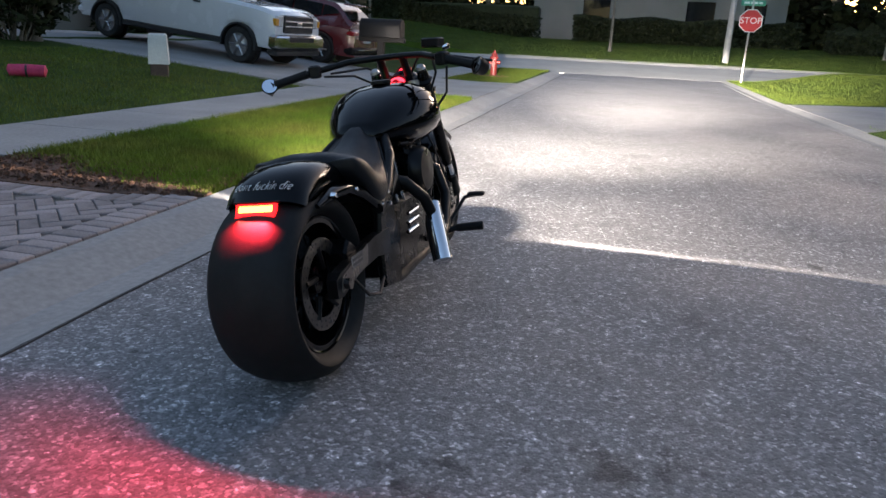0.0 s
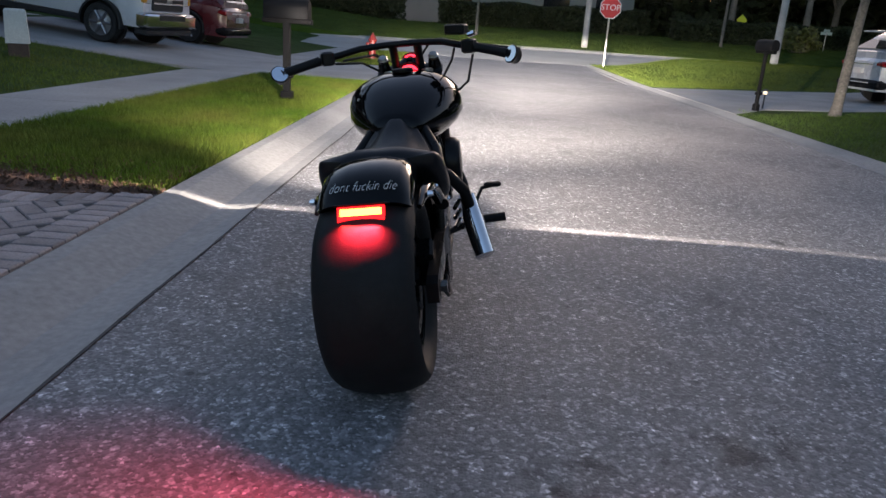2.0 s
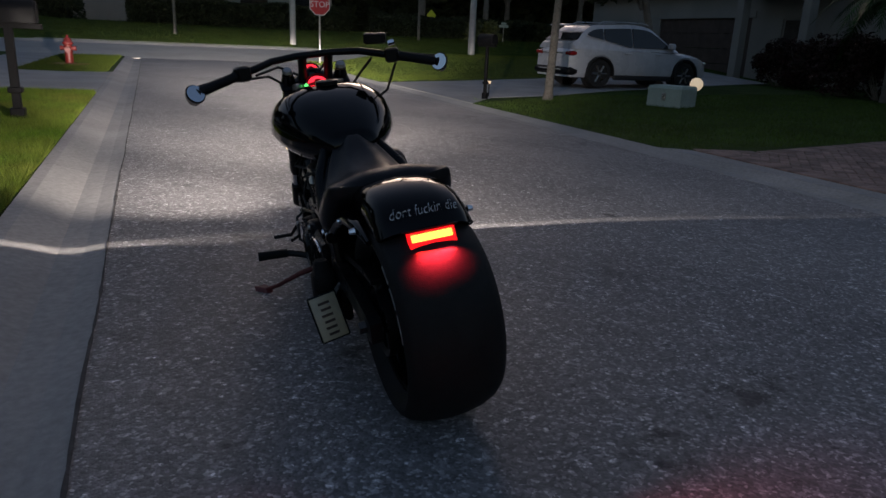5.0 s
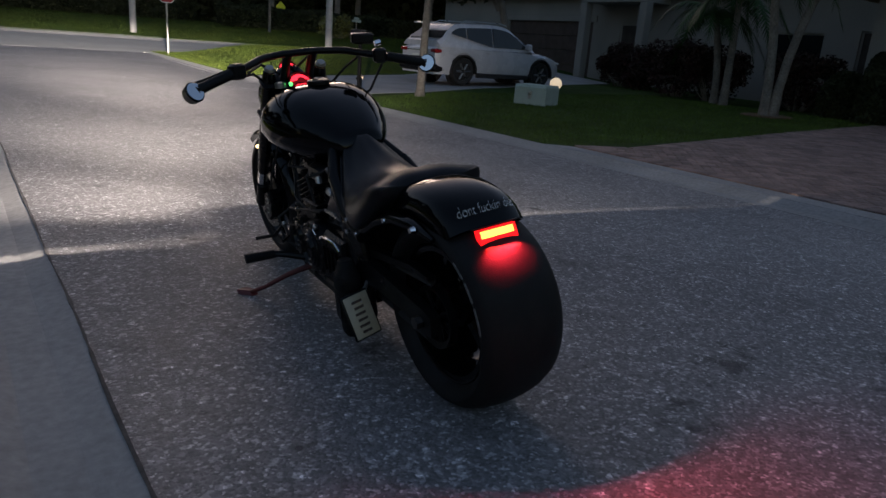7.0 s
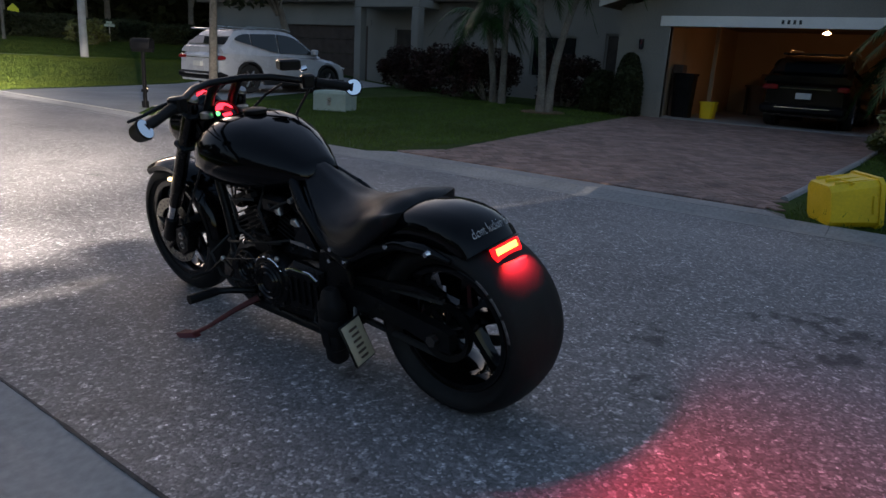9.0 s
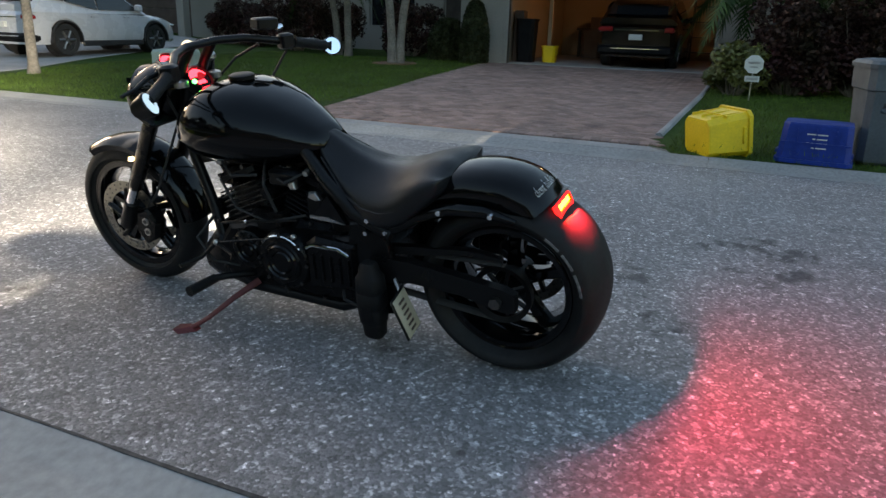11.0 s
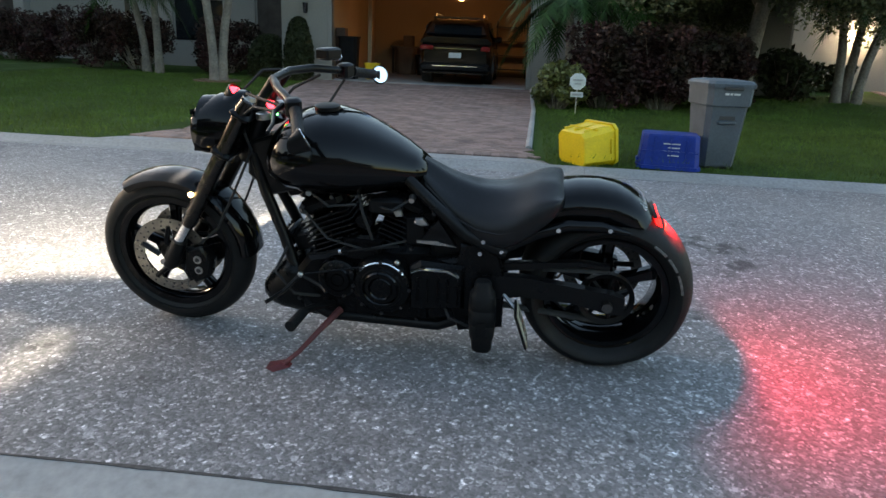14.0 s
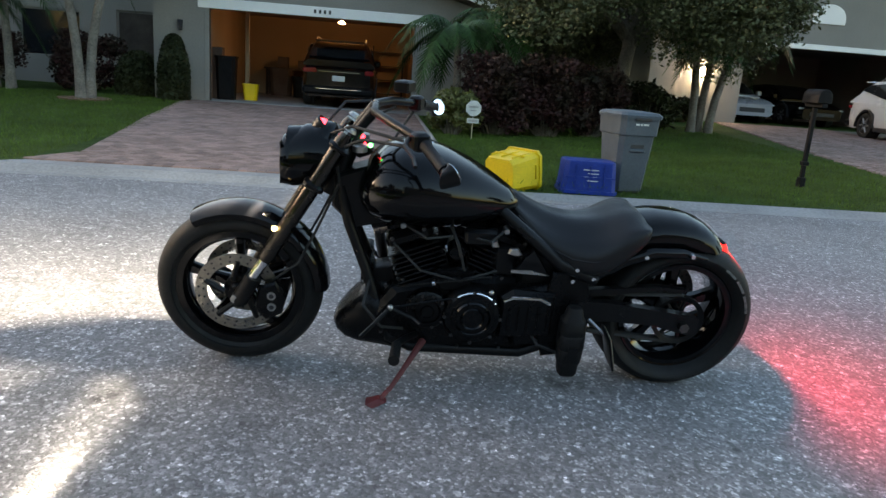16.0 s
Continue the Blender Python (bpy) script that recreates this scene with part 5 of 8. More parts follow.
part("step", Mesh().box((-0.1, -0.30, 0.5), (0.1, -0.255, 0.56), 0.01), GREY_PLASTIC, cart)
for s in (-1, 1):
    part("rib", Mesh().tube([(s * 0.12, -0.238, 0.1), (s * 0.135, -0.305, 0.7)], 0.012, 6), GREY_PLASTIC, cart)
    part("wheel", Mesh().spin([(-0.025, 0.03), (-0.025, 0.12), (0.025, 0.12), (0.025, 0.03)], (s * 0.26, -0.2, 0.12), 'x', 20, closed_profile=True), RUBBER, cart, "black rubber wheel")
part("print_bars", Mesh().box((-0.1, -0.345, 0.84), (-0.05, -0.338, 0.865)).box((-0.03, -0.345, 0.84), (0.03, -0.338, 0.865)).box((0.05, -0.345, 0.84), (0.1, -0.338, 0.865)), WHITE_PLASTIC, cart, "white bars", smooth=False)

# lamps of the houses
LAMP_WARM = glow("warm_lamp", (1.0, 0.6, 0.25), 30)
gl1 = thing("garage_lamp", "bare warm lamp below the garage ceiling", "lamp", pose(GX + 2.1, 4.9, 2.3))
part("stem", Mesh().tube([(0, 0, 0.1), (0, 0, 0.3)], 0.02, 8), STEEL, gl1)
part("shade", Mesh().spin([(0.0, 0.0), (0.02, 0.085), (0.04, 0.085), (0.08, 0.025), (0.08, 0.0)], axis='z', seg=16), LAMP_WARM, gl1, "glowing warm shade")


def point(name, loc, energy, colour, radius=0.08):
    d = bpy.data.lights.new(name, 'POINT')
    d.energy, d.color, d.shadow_soft_size = energy, colour, radius
    ob = new(name, d)
    ob.location = loc
    return ob


point("garage_light", (GX + 2.1, 4.9, 2.2), 3.6, (1.0, 0.52, 0.22))
wl = thing("wall_lantern", "bright wall lantern on the neighbour's house", "lantern", pose(HX - 0.12, -6.14, 1.85))
part("bracket", Mesh().box((0.04, -0.05, -0.1), (0.12, 0.05, 0.15), 0.01), BLACK_PLASTIC, wl)
part("glass", Mesh().tube([(0, 0, -0.12), (0, 0, 0.12)], 0.07, 10), glow("lantern_glow", (1.0, 0.85, 0.6), 40), wl, "glowing glass")
point("lantern_light", (HX - 0.35, -6.14, 1.85), 4, (1.0, 0.8, 0.55))
wl2 = thing("dark_wall_lantern", "unlit dark wall lantern beside the garage", "lantern", pose(GX - 0.09, 8.65, 1.85))
part("bracket", Mesh().box((0.02, -0.04, -0.1), (0.09, 0.04, 0.1), 0.01), BLACK_PLASTIC, wl2)
part("glass", Mesh().tube([(0, 0, -0.12), (0, 0, 0.13)], [0.05, 0.07], 8), TINTED, wl2)

# things in the garage
for nm, x, y, w, h, mt, lb in (("yellow_bucket", 15.5, 7.2, 0.19, 0.38, YELLOW_PLASTIC, "yellow plastic bucket on the garage floor"), ("storage_bin", 15.1, 7.75, 0.25, 1.05, MAILBOX_BLACK, "tall black bin in the garage"),
                               ("cardboard_box", 19.6, 6.9, 0.35, 0.8, POST_BROWN, "brown stacked cardboard box"), ("storage_bin", 19.2, 6.2, 0.3, 0.6, MAILBOX_BLACK, "black storage bin by the back wall")):
    t = thing(nm, lb, "container", pose(x, y, GZ + 0.016))
    part("body", Mesh().loft([rring(w * 0.85, w * 0.85, 0.0, w * 0.3), rring(w, w, h, w * 0.3), rring(w * 1.08, w * 1.08, h, w * 0.3), rring(w * 1.08, w * 1.08, h + 0.05, w * 0.3)]), mt, t, smooth=False)
cw = thing("workbench", "cluttered dark workbench along the garage's back", "workbench", pose(20.2, 6.5, GZ + 0.016))
part("bench_top", Mesh().box((-0.4, -1.3, 0.82), (0.4, 1.0, 0.88), 0.01), WOOD_DARK, cw)
for a in (-1.2, 0.9):
    for b in (-0.33, 0.33):
        part("leg", Mesh().box((b - 0.04, a - 0.04, 0), (b + 0.04, a + 0.04, 0.82)), WOOD_DARK, cw)
rack = thing("storage_rack", "dark metal storage rack with boxes along the garage wall", "shelf", pose(20.35, 3.5, GZ + 0.016))
for a in (-0.5, 0.5):
    for b in (-0.2, 0.2):
        part("upright", Mesh().box((b - 0.02, a - 0.02, 0), (b + 0.02, a + 0.02, 1.8)), BLACK_PLASTIC, rack, smooth=False)
for k in range(4):
    part("rack_shelf", Mesh().box((-0.22, -0.54, 0.25 + 0.45 * k), (0.22, 0.54, 0.28 + 0.45 * k)), BLACK_PLASTIC, rack, smooth=False)
for x, y, w, h, up in ((20.0, 6.9, 0.2, 0.34, 0.9), (20.1, 6.3, 0.16, 0.26, 0.9), (20.0, 5.8, 0.22, 0.2, 0.9), (15.3, 8.0, 0.16, 1.3, 0.0)):
    bx = thing("cardboard_box", "brown cardboard box among the garage clutter", "box", pose(x, y, GZ + 0.016 + up * 0.979))
    part("carton", Mesh().box((-w, -w * 0.8, 0), (w, w * 0.8, h), 0.006), POST_BROWN, bx)
    part("flap", Mesh().box((-w, -w * 0.8, h), (w * 0.1, w * 0.8, h + 0.006)), POST_BROWN, bx, smooth=False)
post = Mesh().box((16.1, 7.35, GZ + 0.016), (16.2, 7.45, 2.6))
tagged(make("garage_post", post, DRYWALL), "bare wooden post in the garage", "post", kind="structure")

# ---- vehicles ----
def car(name, m, label, length, width, height, paint, style, wheel_r=0.35, wheelbase=None, group=""):
    """A road vehicle facing +x: body lofted along its length, glass, wheels with tyres and rims, lamps."""
    root = thing(name, label, "car" if style != "pickup" else "pickup truck", m, group)
    L, W, H = length, width / 2, height
    wb = wheelbase or L * 0.585
    xf, xr = wb * 0.5 + 0.02, -wb * 0.5 + 0.02
    clear_z = wheel_r * (0.72 if style != "pickup" else 1.05)
    belt = H * (0.62 if style != "pickup" else 0.66)
    x0, x1 = -L / 2, L / 2
    if style == "pickup":
        st = [(x0, 0.86, belt * 0.98), (x0 + 0.08, 0.95, belt), (-L * 0.16, 0.98, belt), (-L * 0.15, 0.98, belt), (0.0, 0.99, belt), (L * 0.16, 0.99, belt), (L * 0.3, 0.98, belt * 0.985), (L * 0.42, 0.96, belt * 0.95), (x1 - 0.1, 0.93, belt * 0.9), (x1, 0.86, belt * 0.82)]
        cab = [(-L * 0.15, belt, 0.8), (-L * 0.135, H * 0.985, 0.78), (0.0, H, 0.78), (L * 0.07, H * 0.99, 0.78), (L * 0.19, belt, 0.86)]
    else:
        st = [(x0, 0.78, belt * 0.8), (x0 + 0.1, 0.92, belt * 0.98), (x0 + 0.4, 0.97, belt * 1.02), (-L * 0.15, 0.99, belt), (0, 1.0, belt * 0.99), (L * 0.18, 0.99, belt * 0.97), (L * 0.32, 0.97, belt * 0.93), (L * 0.42, 0.93, belt * 0.86), (x1 - 0.12, 0.86, belt * 0.78), (x1, 0.7, belt * 0.66)]
        cab = [(x0 + 0.1, belt * 1.0, 0.84), (x0 + (0.62 if style == "suv" else 0.9), H * 0.955, 0.72), (-L * 0.08, H, 0.74), (L * 0.05, H * 0.975, 0.74), (L * 0.25, belt * 0.97, 0.86)]
    fine_x = np.linspace(x0, x1, 121)

    def eased(xs__, vals, width=0.07):
        """Values between stations, rounded off where they bend."""
        v = np.interp(fine_x, xs__, vals)
        w = np.exp(-0.5 * ((fine_x[:, None] - fine_x[None, :]) / width) ** 2)
        return (w @ v) / w.sum(axis=1)
    kk, zz = eased([q[0] for q in st], [q[1] for q in st]), eased([q[0] for q in st], [q[2] for q in st])
    gap = wheel_r * 1.14
    rings = []
    for x, k, z in zip(fine_x, kk, zz):
        w, lo = W * k, clear_z
        for wx in (xf, xr):
            if abs(x - wx) < gap:
                lo = max(lo, wheel_r + math.sqrt(gap * gap - (x - wx) ** 2) if abs(x - wx) < gap * 0.98 else lo)
        lo = min(lo, z * 0.86)
        a, b = max(lo + 0.06, min(lo + 0.14, z * 0.7)), max(z * 0.7, lo + 0.08)
        a = min(a, b - 0.01)
        rings.append([(x, -w * 0.93, lo), (x, -w * 0.995, a), (x, -w * 1.0, b), (x, -w * 0.97, z * 0.94), (x, -w * 0.86, z), (x, 0, z * 1.02),
                      (x, w * 0.86, z), (x, w * 0.97, z * 0.94), (x, w * 1.0, b), (x, w * 0.995, a), (x, w * 0.93, lo)])
    body = part("body", Mesh().loft(rings), paint, root, sharp=32)
    cr = []
    cab_x = np.linspace(cab[0][0], cab[-1][0], 41)
    cab_z = np.interp(cab_x, [c[0] for c in cab], [c[1] for c in cab])
    sm = np.exp(-0.5 * ((cab_x[:, None] - cab_x[None, :]) / 0.14) ** 2)
    cab_z = np.minimum(cab_z, (sm @ cab_z) / sm.sum(axis=1)) if style == "pickup" else (sm @ cab_z) / sm.sum(axis=1)
    for x, z in zip(cab_x, cab_z):
        cr.append((x, z, W * 0.955, W * float(np.interp(x, [c[0] for c in cab], [c[2] for c in cab]))))
    g = []
    for x, z, w0, w1 in cr:
        t = max(0.0, (z - belt) / max(0.01, H - belt))
        w = w0 * (1 - t) + w1 * t
        g.append([(x, -W * 0.95, belt * 0.95), (x, -w, max(z - 0.1, belt * 0.96)), (x, -w * 0.86, z), (x, 0, z + 0.02 * t), (x, w * 0.86, z), (x, w, max(z - 0.1, belt * 0.96)), (x, W * 0.95, belt * 0.95)])
    cabin = part("cabin", Mesh().loft(g), paint, root, sharp=32)
    # side windows, windscreen and rear window
    xs_ = [c[0] for c in cab]
    zt = lambda x: float(np.interp(x, cab_x, cab_z))
    for s in (-1, 1):
        n_win = 2 if style == "pickup" else 3
        a, b = cab[1][0] - (0.12 if style != "pickup" else -0.05), cab[4][0] - 0.22
        cuts = np.linspace(a, b, n_win + 1) if style == "pickup" else [a, a + 0.52, a + 1.42, b]
        sill_ = lambda x: belt + 0.03 + (max(0.0, -0.1 * L - x) * 0.2 if style != "pickup" else 0.0)
        side_y = lambda z: s * (W * 0.955 * (1 - (z - belt) / (H - belt)) + W * 0.755 * ((z - belt) / (H - belt)) + 0.012)
        for p, q in zip(cuts, cuts[1:]):
            top_, low_ = [], []
            for x in np.linspace(p + 0.025, q - 0.025, 9):
                lo, hi = sill_(x), zt(x) - 0.1
                hi = max(hi, lo + 0.012)
                low_.append((x, side_y(lo), lo))
                top_.append((x, side_y(hi), hi))
            quad = low_ + top_[::-1]
            part("side_window", Mesh().loft([quad, [(x, y - s * 0.03, z) for x, y, z in quad]]), TINTED, cabin, "dark tinted window", smooth=False)
        mx = cab[4][0] - 0.3
        part("door_mirror", Mesh().box((mx - 0.08, s * (W + 0.02) - 0.09, belt + 0.02), (mx + 0.08, s * (W + 0.02) + 0.09, belt + 0.19), 0.03), paint, root)
        for dx in ((-0.12, 0.1) if style != "pickup" else (0.02, 0.14)):
            part("door_handle", Mesh().box((L * dx - 0.1, s * W * 1.0 - 0.012, belt * 0.86), (L * dx + 0.1, s * W * 1.0 + 0.02, belt * 0.89), 0.006), paint if style != "pickup" else BLACK_PLASTIC, root)
        part("sill", Mesh().box((xr + wheel_r * 1.2, s * W * 0.96 - 0.03, clear_z - 0.05), (xf - wheel_r * 1.2, s * W * 0.96 + 0.03, clear_z + 0.08), 0.02), BLACK_PLASTIC, root)
        part("headlamp", Mesh().box((x1 - 0.2, s * W * 0.72 - 0.14, belt * 0.66), (x1 + 0.015 - (0.0 if style == "pickup" else 0.05), s * W * 0.72 + 0.14, belt * (0.84 if style == "pickup" else 0.74)), 0.03), HEADLAMP, root, "clear headlamp")
        part("tail_light", Mesh().box((x0 - 0.012, s * W * 0.74 - 0.17, belt * 0.78), (x0 + 0.22, s * W * 0.8 + 0.14, belt * 0.9), 0.03), RED_LENS, root, "dark red tail light")
        for wx in (xf, xr):
            arch = Mesh().spin([(s * (W - 0.25), wheel_r * 1.2), (s * (W + 0.012), wheel_r * 1.2), (s * (W + 0.012), wheel_r * 1.1), (s * (W - 0.25), wheel_r * 1.1)], (wx, 0, wheel_r), 'y', 20, -8, 188, closed_profile=True)
            part("wheel_arch", arch, BLACK_PLASTIC, root)
            part("arch_well", Mesh().spin([(s * (W - 0.3), 0.0), (s * (W - 0.3), wheel_r * 1.13), (s * (W - 0.26), wheel_r * 1.13), (s * (W - 0.26), 0.0)], (wx, 0, wheel_r), 'y', 24), BLACK_PLASTIC, root)
            wh = part("wheel", Mesh().spin([(s * (W - 0.07), 0.0), (s * (W - 0.05), wheel_r * 0.2), (s * (W - 0.04), wheel_r * 0.24), (s * (W - 0.06), wheel_r * 0.3), (s * (W - 0.06), wheel_r * 0.62), (s * (W - 0.022), wheel_r * 0.66), (s * (W - 0.24), wheel_r * 0.66)], (wx, 0, wheel_r), 'y', 28), BLACK_PLASTIC if style != "pickup" else ALLOY, root)
            part("tyre", Mesh().spin([(s * (W - 0.25), wheel_r * 0.66), (s * (W - 0.255), wheel_r * 0.9), (s * (W - 0.22), wheel_r), (s * (W - 0.06), wheel_r), (s * (W - 0.02), wheel_r * 0.93), (s * (W - 0.018), wheel_r * 0.7), (s * (W - 0.028), wheel_r * 0.64)], (wx, 0, wheel_r), 'y', 32), RUBBER, wh)
            for k in range(6):
                a = 2 * math.pi * k / 6
                part("rim_spoke", Mesh().tube([(wx + math.cos(a) * wheel_r * 0.15, s * (W - 0.032), wheel_r + math.sin(a) * wheel_r * 0.15), (wx + math.cos(a) * wheel_r * 0.62, s * (W - 0.032), wheel_r + math.sin(a) * wheel_r * 0.62)], wheel_r * 0.07, 6), ALLOY, wh)
    # front and rear glass
    f0, f1 = cab[4], cab[3]
    for (xa, za), (xb, zb), nm in (((f0[0] - 0.1, zt(f0[0] - 0.12) + 0.01), (f1[0] + 0.1, zt(f1[0] + 0.1)), "windscreen"), ((cab[0][0] + 0.1, zt(cab[0][0] + 0.12) + 0.01), (cab[1][0] - 0.02, zt(cab[1][0]) - 0.03), "rear_window")):
        w0, w1 = W * 0.8, W * 0.66
        d = 0.02 if nm == "windscreen" else -0.02
        part(nm, Mesh().loft([[(xa + d, -w0, za), (xa + d, w0, za), (xb + d, w1, zb), (xb + d, -w1, zb)], [(xa - d * 2, -w0, za), (xa - d * 2, w0, za), (xb - d * 2, w1, zb), (xb - d * 2, -w1, zb)]]), TINTED, cabin, "dark glass", smooth=False)
    if style == "pickup":
        part("bed_liner", Mesh().box((x0 + 0.08, -W * 0.82, belt - 0.05), (-L * 0.16, W * 0.82, belt + 0.012), 0.01), BLACK_PLASTIC, root)
        gr = part("grille", Mesh().box((x1 - 0.06, -W * 0.6, belt * 0.57), (x1 + 0.03, W * 0.6, belt * 0.86), 0.03), BLACK_PLASTIC, root, "black grille")
        for k in range(2):
            part("grille_bar", Mesh().box((x1 + 0.02, -W * 0.55, belt * (0.67 + 0.08 * k)), (x1 + 0.045, W * 0.55, belt * (0.7 + 0.08 * k)), 0.008), CHROME if paint is not CAR_RED else BLACK_PLASTIC, gr)
        part("badge", Mesh().ball((x1 + 0.045, 0, belt * 0.725), 0.08, 14, 8, (0.2, 1.4, 0.7)), STEEL, gr)
        bp = part("front_bumper", Mesh().box((x1 - 0.15, -W * 0.98, clear_z), (x1 + 0.14, W * 0.98, belt * 0.55), 0.06), CHROME, root, "chrome front bumper")
        part("valance", Mesh().box((x1 - 0.2, -W * 0.9, clear_z - 0.14), (x1 + 0.08, W * 0.9, clear_z - 0.004), 0.03), BLACK_PLASTIC, root, "dark lower valance")
        for s in (-1, 1):
            part("turn_signal", Mesh().box((x1 - 0.12, s * W * 0.83 - 0.06, belt * 0.68), (x1 + 0.022, s * W * 0.83 + 0.06, belt * 0.8), 0.015), AMBER, root, "amber turn signal")
        part("bumper_slot", Mesh().box((x1 + 0.12, -W * 0.5, clear_z + 0.18), (x1 + 0.15, W * 0.5, clear_z + 0.3), 0.01), BLACK_PLASTIC, bp)
    else:
        part("front_bumper", Mesh().box((x1 - 0.35, -W * 0.86, clear_z), (x1 - 0.02, W * 0.86, belt * 0.5), 0.08), paint, root)
        part("grille", Mesh().box((x1 - 0.1, -W * 0.5, clear_z + 0.1), (x1 + 0.01, W * 0.5, belt * 0.6), 0.03), BLACK_PLASTIC, root)
    rb = part("rear_bumper", Mesh().box((x0 - 0.06, -W * 0.94, clear_z + 0.05), (x0 + 0.3, W * 0.94, belt * 0.5), 0.06), MAILBOX_BLACK if style == "suv" else paint, root)
    part("rear_plate", Mesh().box((x0 - 0.075, -0.16, belt * 0.62), (x0 + 0.05, 0.16, belt * 0.74), 0.005), WHITE_PLASTIC, root, "pale plate without characters")
    part("chrome_strip", Mesh().box((x0 - 0.03, -W * 0.55, belt * 0.82), (x0 + 0.05, W * 0.55, belt * 0.845), 0.004), CHROME, root)
    part("bumper_strip", Mesh().box((x0 - 0.072, -W * 0.6, belt * 0.42), (x0 - 0.05, W * 0.6, belt * 0.445), 0.004), CHROME, rb)
    if style == "suv":
        for s in (-1, 1):
            part("roof_rail", Mesh().tube([(-L * 0.3, s * W * 0.66, H * 0.97), (-L * 0.27, s * W * 0.66, H + 0.03), (0, s * W * 0.66, H + 0.045), (L * 0.05, s * W * 0.66, H)], 0.016, 8), STEEL, root)
        part("spoiler", Mesh().box((x0 + 0.2, -W * 0.64, H * 0.94), (x0 + 0.5, W * 0.64, H * 0.965), 0.01), paint, root)
    return root


AMBER = material("amber_lens", (0.6, 0.25, 0.02), rough=0.15, var=0.1, bump=0, coat=0.5)
HEADLAMP = material("headlamp_glass", (0.5, 0.5, 0.48), rough=0.12, var=0.2, scale=20, bump=0.1, coat=1.0)
car("silver_suv", pose(10.1, 18.0, gz(10, 18) + 0.014, 0, 0, 1), "pale silver compact crossover parked on the concrete driveway", 4.62, 1.86, 1.66, CAR_PEARL, "suv", 0.37, 2.82)
car("white_pickup", pose(-11.0, 17.3, gz(-11.0, 17) + 0.03, 0, 5.7, -9), "large white four-door pickup on the sloping driveway", 5.9, 2.03, 2.1, CAR_WHITE, "pickup", 0.41, 4.0)
car("red_crossover", pose(-10.0, 20.6, gz(-10.0, 20) + 0.03, 0, -5.7, 176), "dark red crossover beside the white pickup, tail to the street", 4.7, 1.9, 1.7, CAR_RED, "suv", 0.37, 2.8)
car("black_suv", pose(17.0, 4.85, GZ + 0.016, 0, 0, 0), "black mid-size crossover nosed into the lit garage", 4.8, 1.95, 1.75, CAR_BLACK, "suv", 0.37, 2.8)
car("white_sedan", pose(20.7, -8.5, HZ + 0.02, 0, 0, 180), "pale sedan parked in the dark garage", 4.7, 1.85, 1.4, CAR_SILVER, "sedan", 0.33, 2.8)
car("dark_sedan", pose(20.9, -11.1, HZ + 0.02, 0, 0, 180), "dark sedan beside a pale one in the dark garage", 4.7, 1.85, 1.35, CAR_BLACK, "sedan", 0.33, 2.8)
car("white_suv", pose(13.4, -10.75, gz(13.4, -10.75) + 0.03, 0, 0, 176), "white crossover standing on the neighbour's paver driveway", 4.7, 1.9, 1.65, CAR_WHITE, "suv", 0.36, 2.7)

# ---- the motorcycle ----
PAINT = material("black_gloss_paint", (0.0028, 0.0028, 0.0032), rough=0.07, var=0.1, scale=3, bump=0.02, bump_scale=200, coat=0.0, spec=0.24, rough_var=0.04)
SATIN = material("satin_black_metal", (0.005, 0.005, 0.0055), rough=0.38, metal=0.0, var=0.25, scale=9, fine=60, bump=0.1, bump_scale=150, spec=0.2)
ENGINE = material("black_engine_casting", (0.0045, 0.0045, 0.005), rough=0.28, var=0.3, scale=10, fine=90, bump=0.25, bump_scale=220, spec=0.14)
LEATHER = material("black_seat_leather", (0.0085, 0.0085, 0.01), rough=0.42, var=0.25, scale=6, fine=120, bump=0.3, bump_scale=320, distance=0.002, spec=0.28)
TYRE = material("tyre_rubber", (0.009, 0.009, 0.009), rough=0.62, var=0.3, scale=5, fine=60, bump=0.25, bump_scale=260, spec=0.25)
GRIP = material("grip_rubber", (0.007, 0.007, 0.0075), rough=0.6, var=0.2, bump=0.5, bump_scale=300, spec=0.2)
DISC = material("brake_disc_steel", (0.3, 0.28, 0.24), rough=0.3, metal=1.0, var=0.2, scale=9, fine=90, bump=0.1)
DARK_DISC = material("dark_disc_steel", (0.16, 0.15, 0.14), rough=0.35, metal=1.0, var=0.25, scale=9, fine=90, bump=0.1)
FORK_TUBE = material("smoked_fork_tube", (0.06, 0.055, 0.05), rough=0.25, metal=1.0, var=0.15, scale=4, bump=0.03)
BOLT = material("blackened_bolt", (0.1, 0.1, 0.1), rough=0.35, metal=1.0, var=0.2, scale=9, bump=0.1)
RUST_RED = material("worn_red_stand", (0.13, 0.016, 0.016), rough=0.6, var=0.4, scale=12, bump=0.3)
PLATE = material("plate_enamel", (0.4, 0.36, 0.26), rough=0.4, var=0.12, scale=12, bump=0.05)
SCRIPT = material("worn_white_script", (0.85, 0.85, 0.85), rough=0.5, var=0.1, bump=0)
LETTER = material("worn_white_vinyl", (0.22, 0.22, 0.215), rough=0.6, var=0.6, scale=30, fine=90, bump=0)
MIRROR = material("mirror_glass", (0.85, 0.87, 0.9), rough=0.03, metal=1.0, var=0.02, bump=0, rough_var=0.01)
RED_GLOW = glow("gauge_red", (1.0, 0.03, 0.05), 1.3)
GREEN_GLOW = glow("gauge_green", (0.05, 1.0, 0.2), 1.0)
TAIL_LENS = glow("lit_red_lens", (1.0, 0.012, 0.012), 0.9)
TAIL_GLOW = glow("tail_lamp_glow", (1.0, 0.085, 0.011), 13.0)
LENS = clear("headlight_lens")
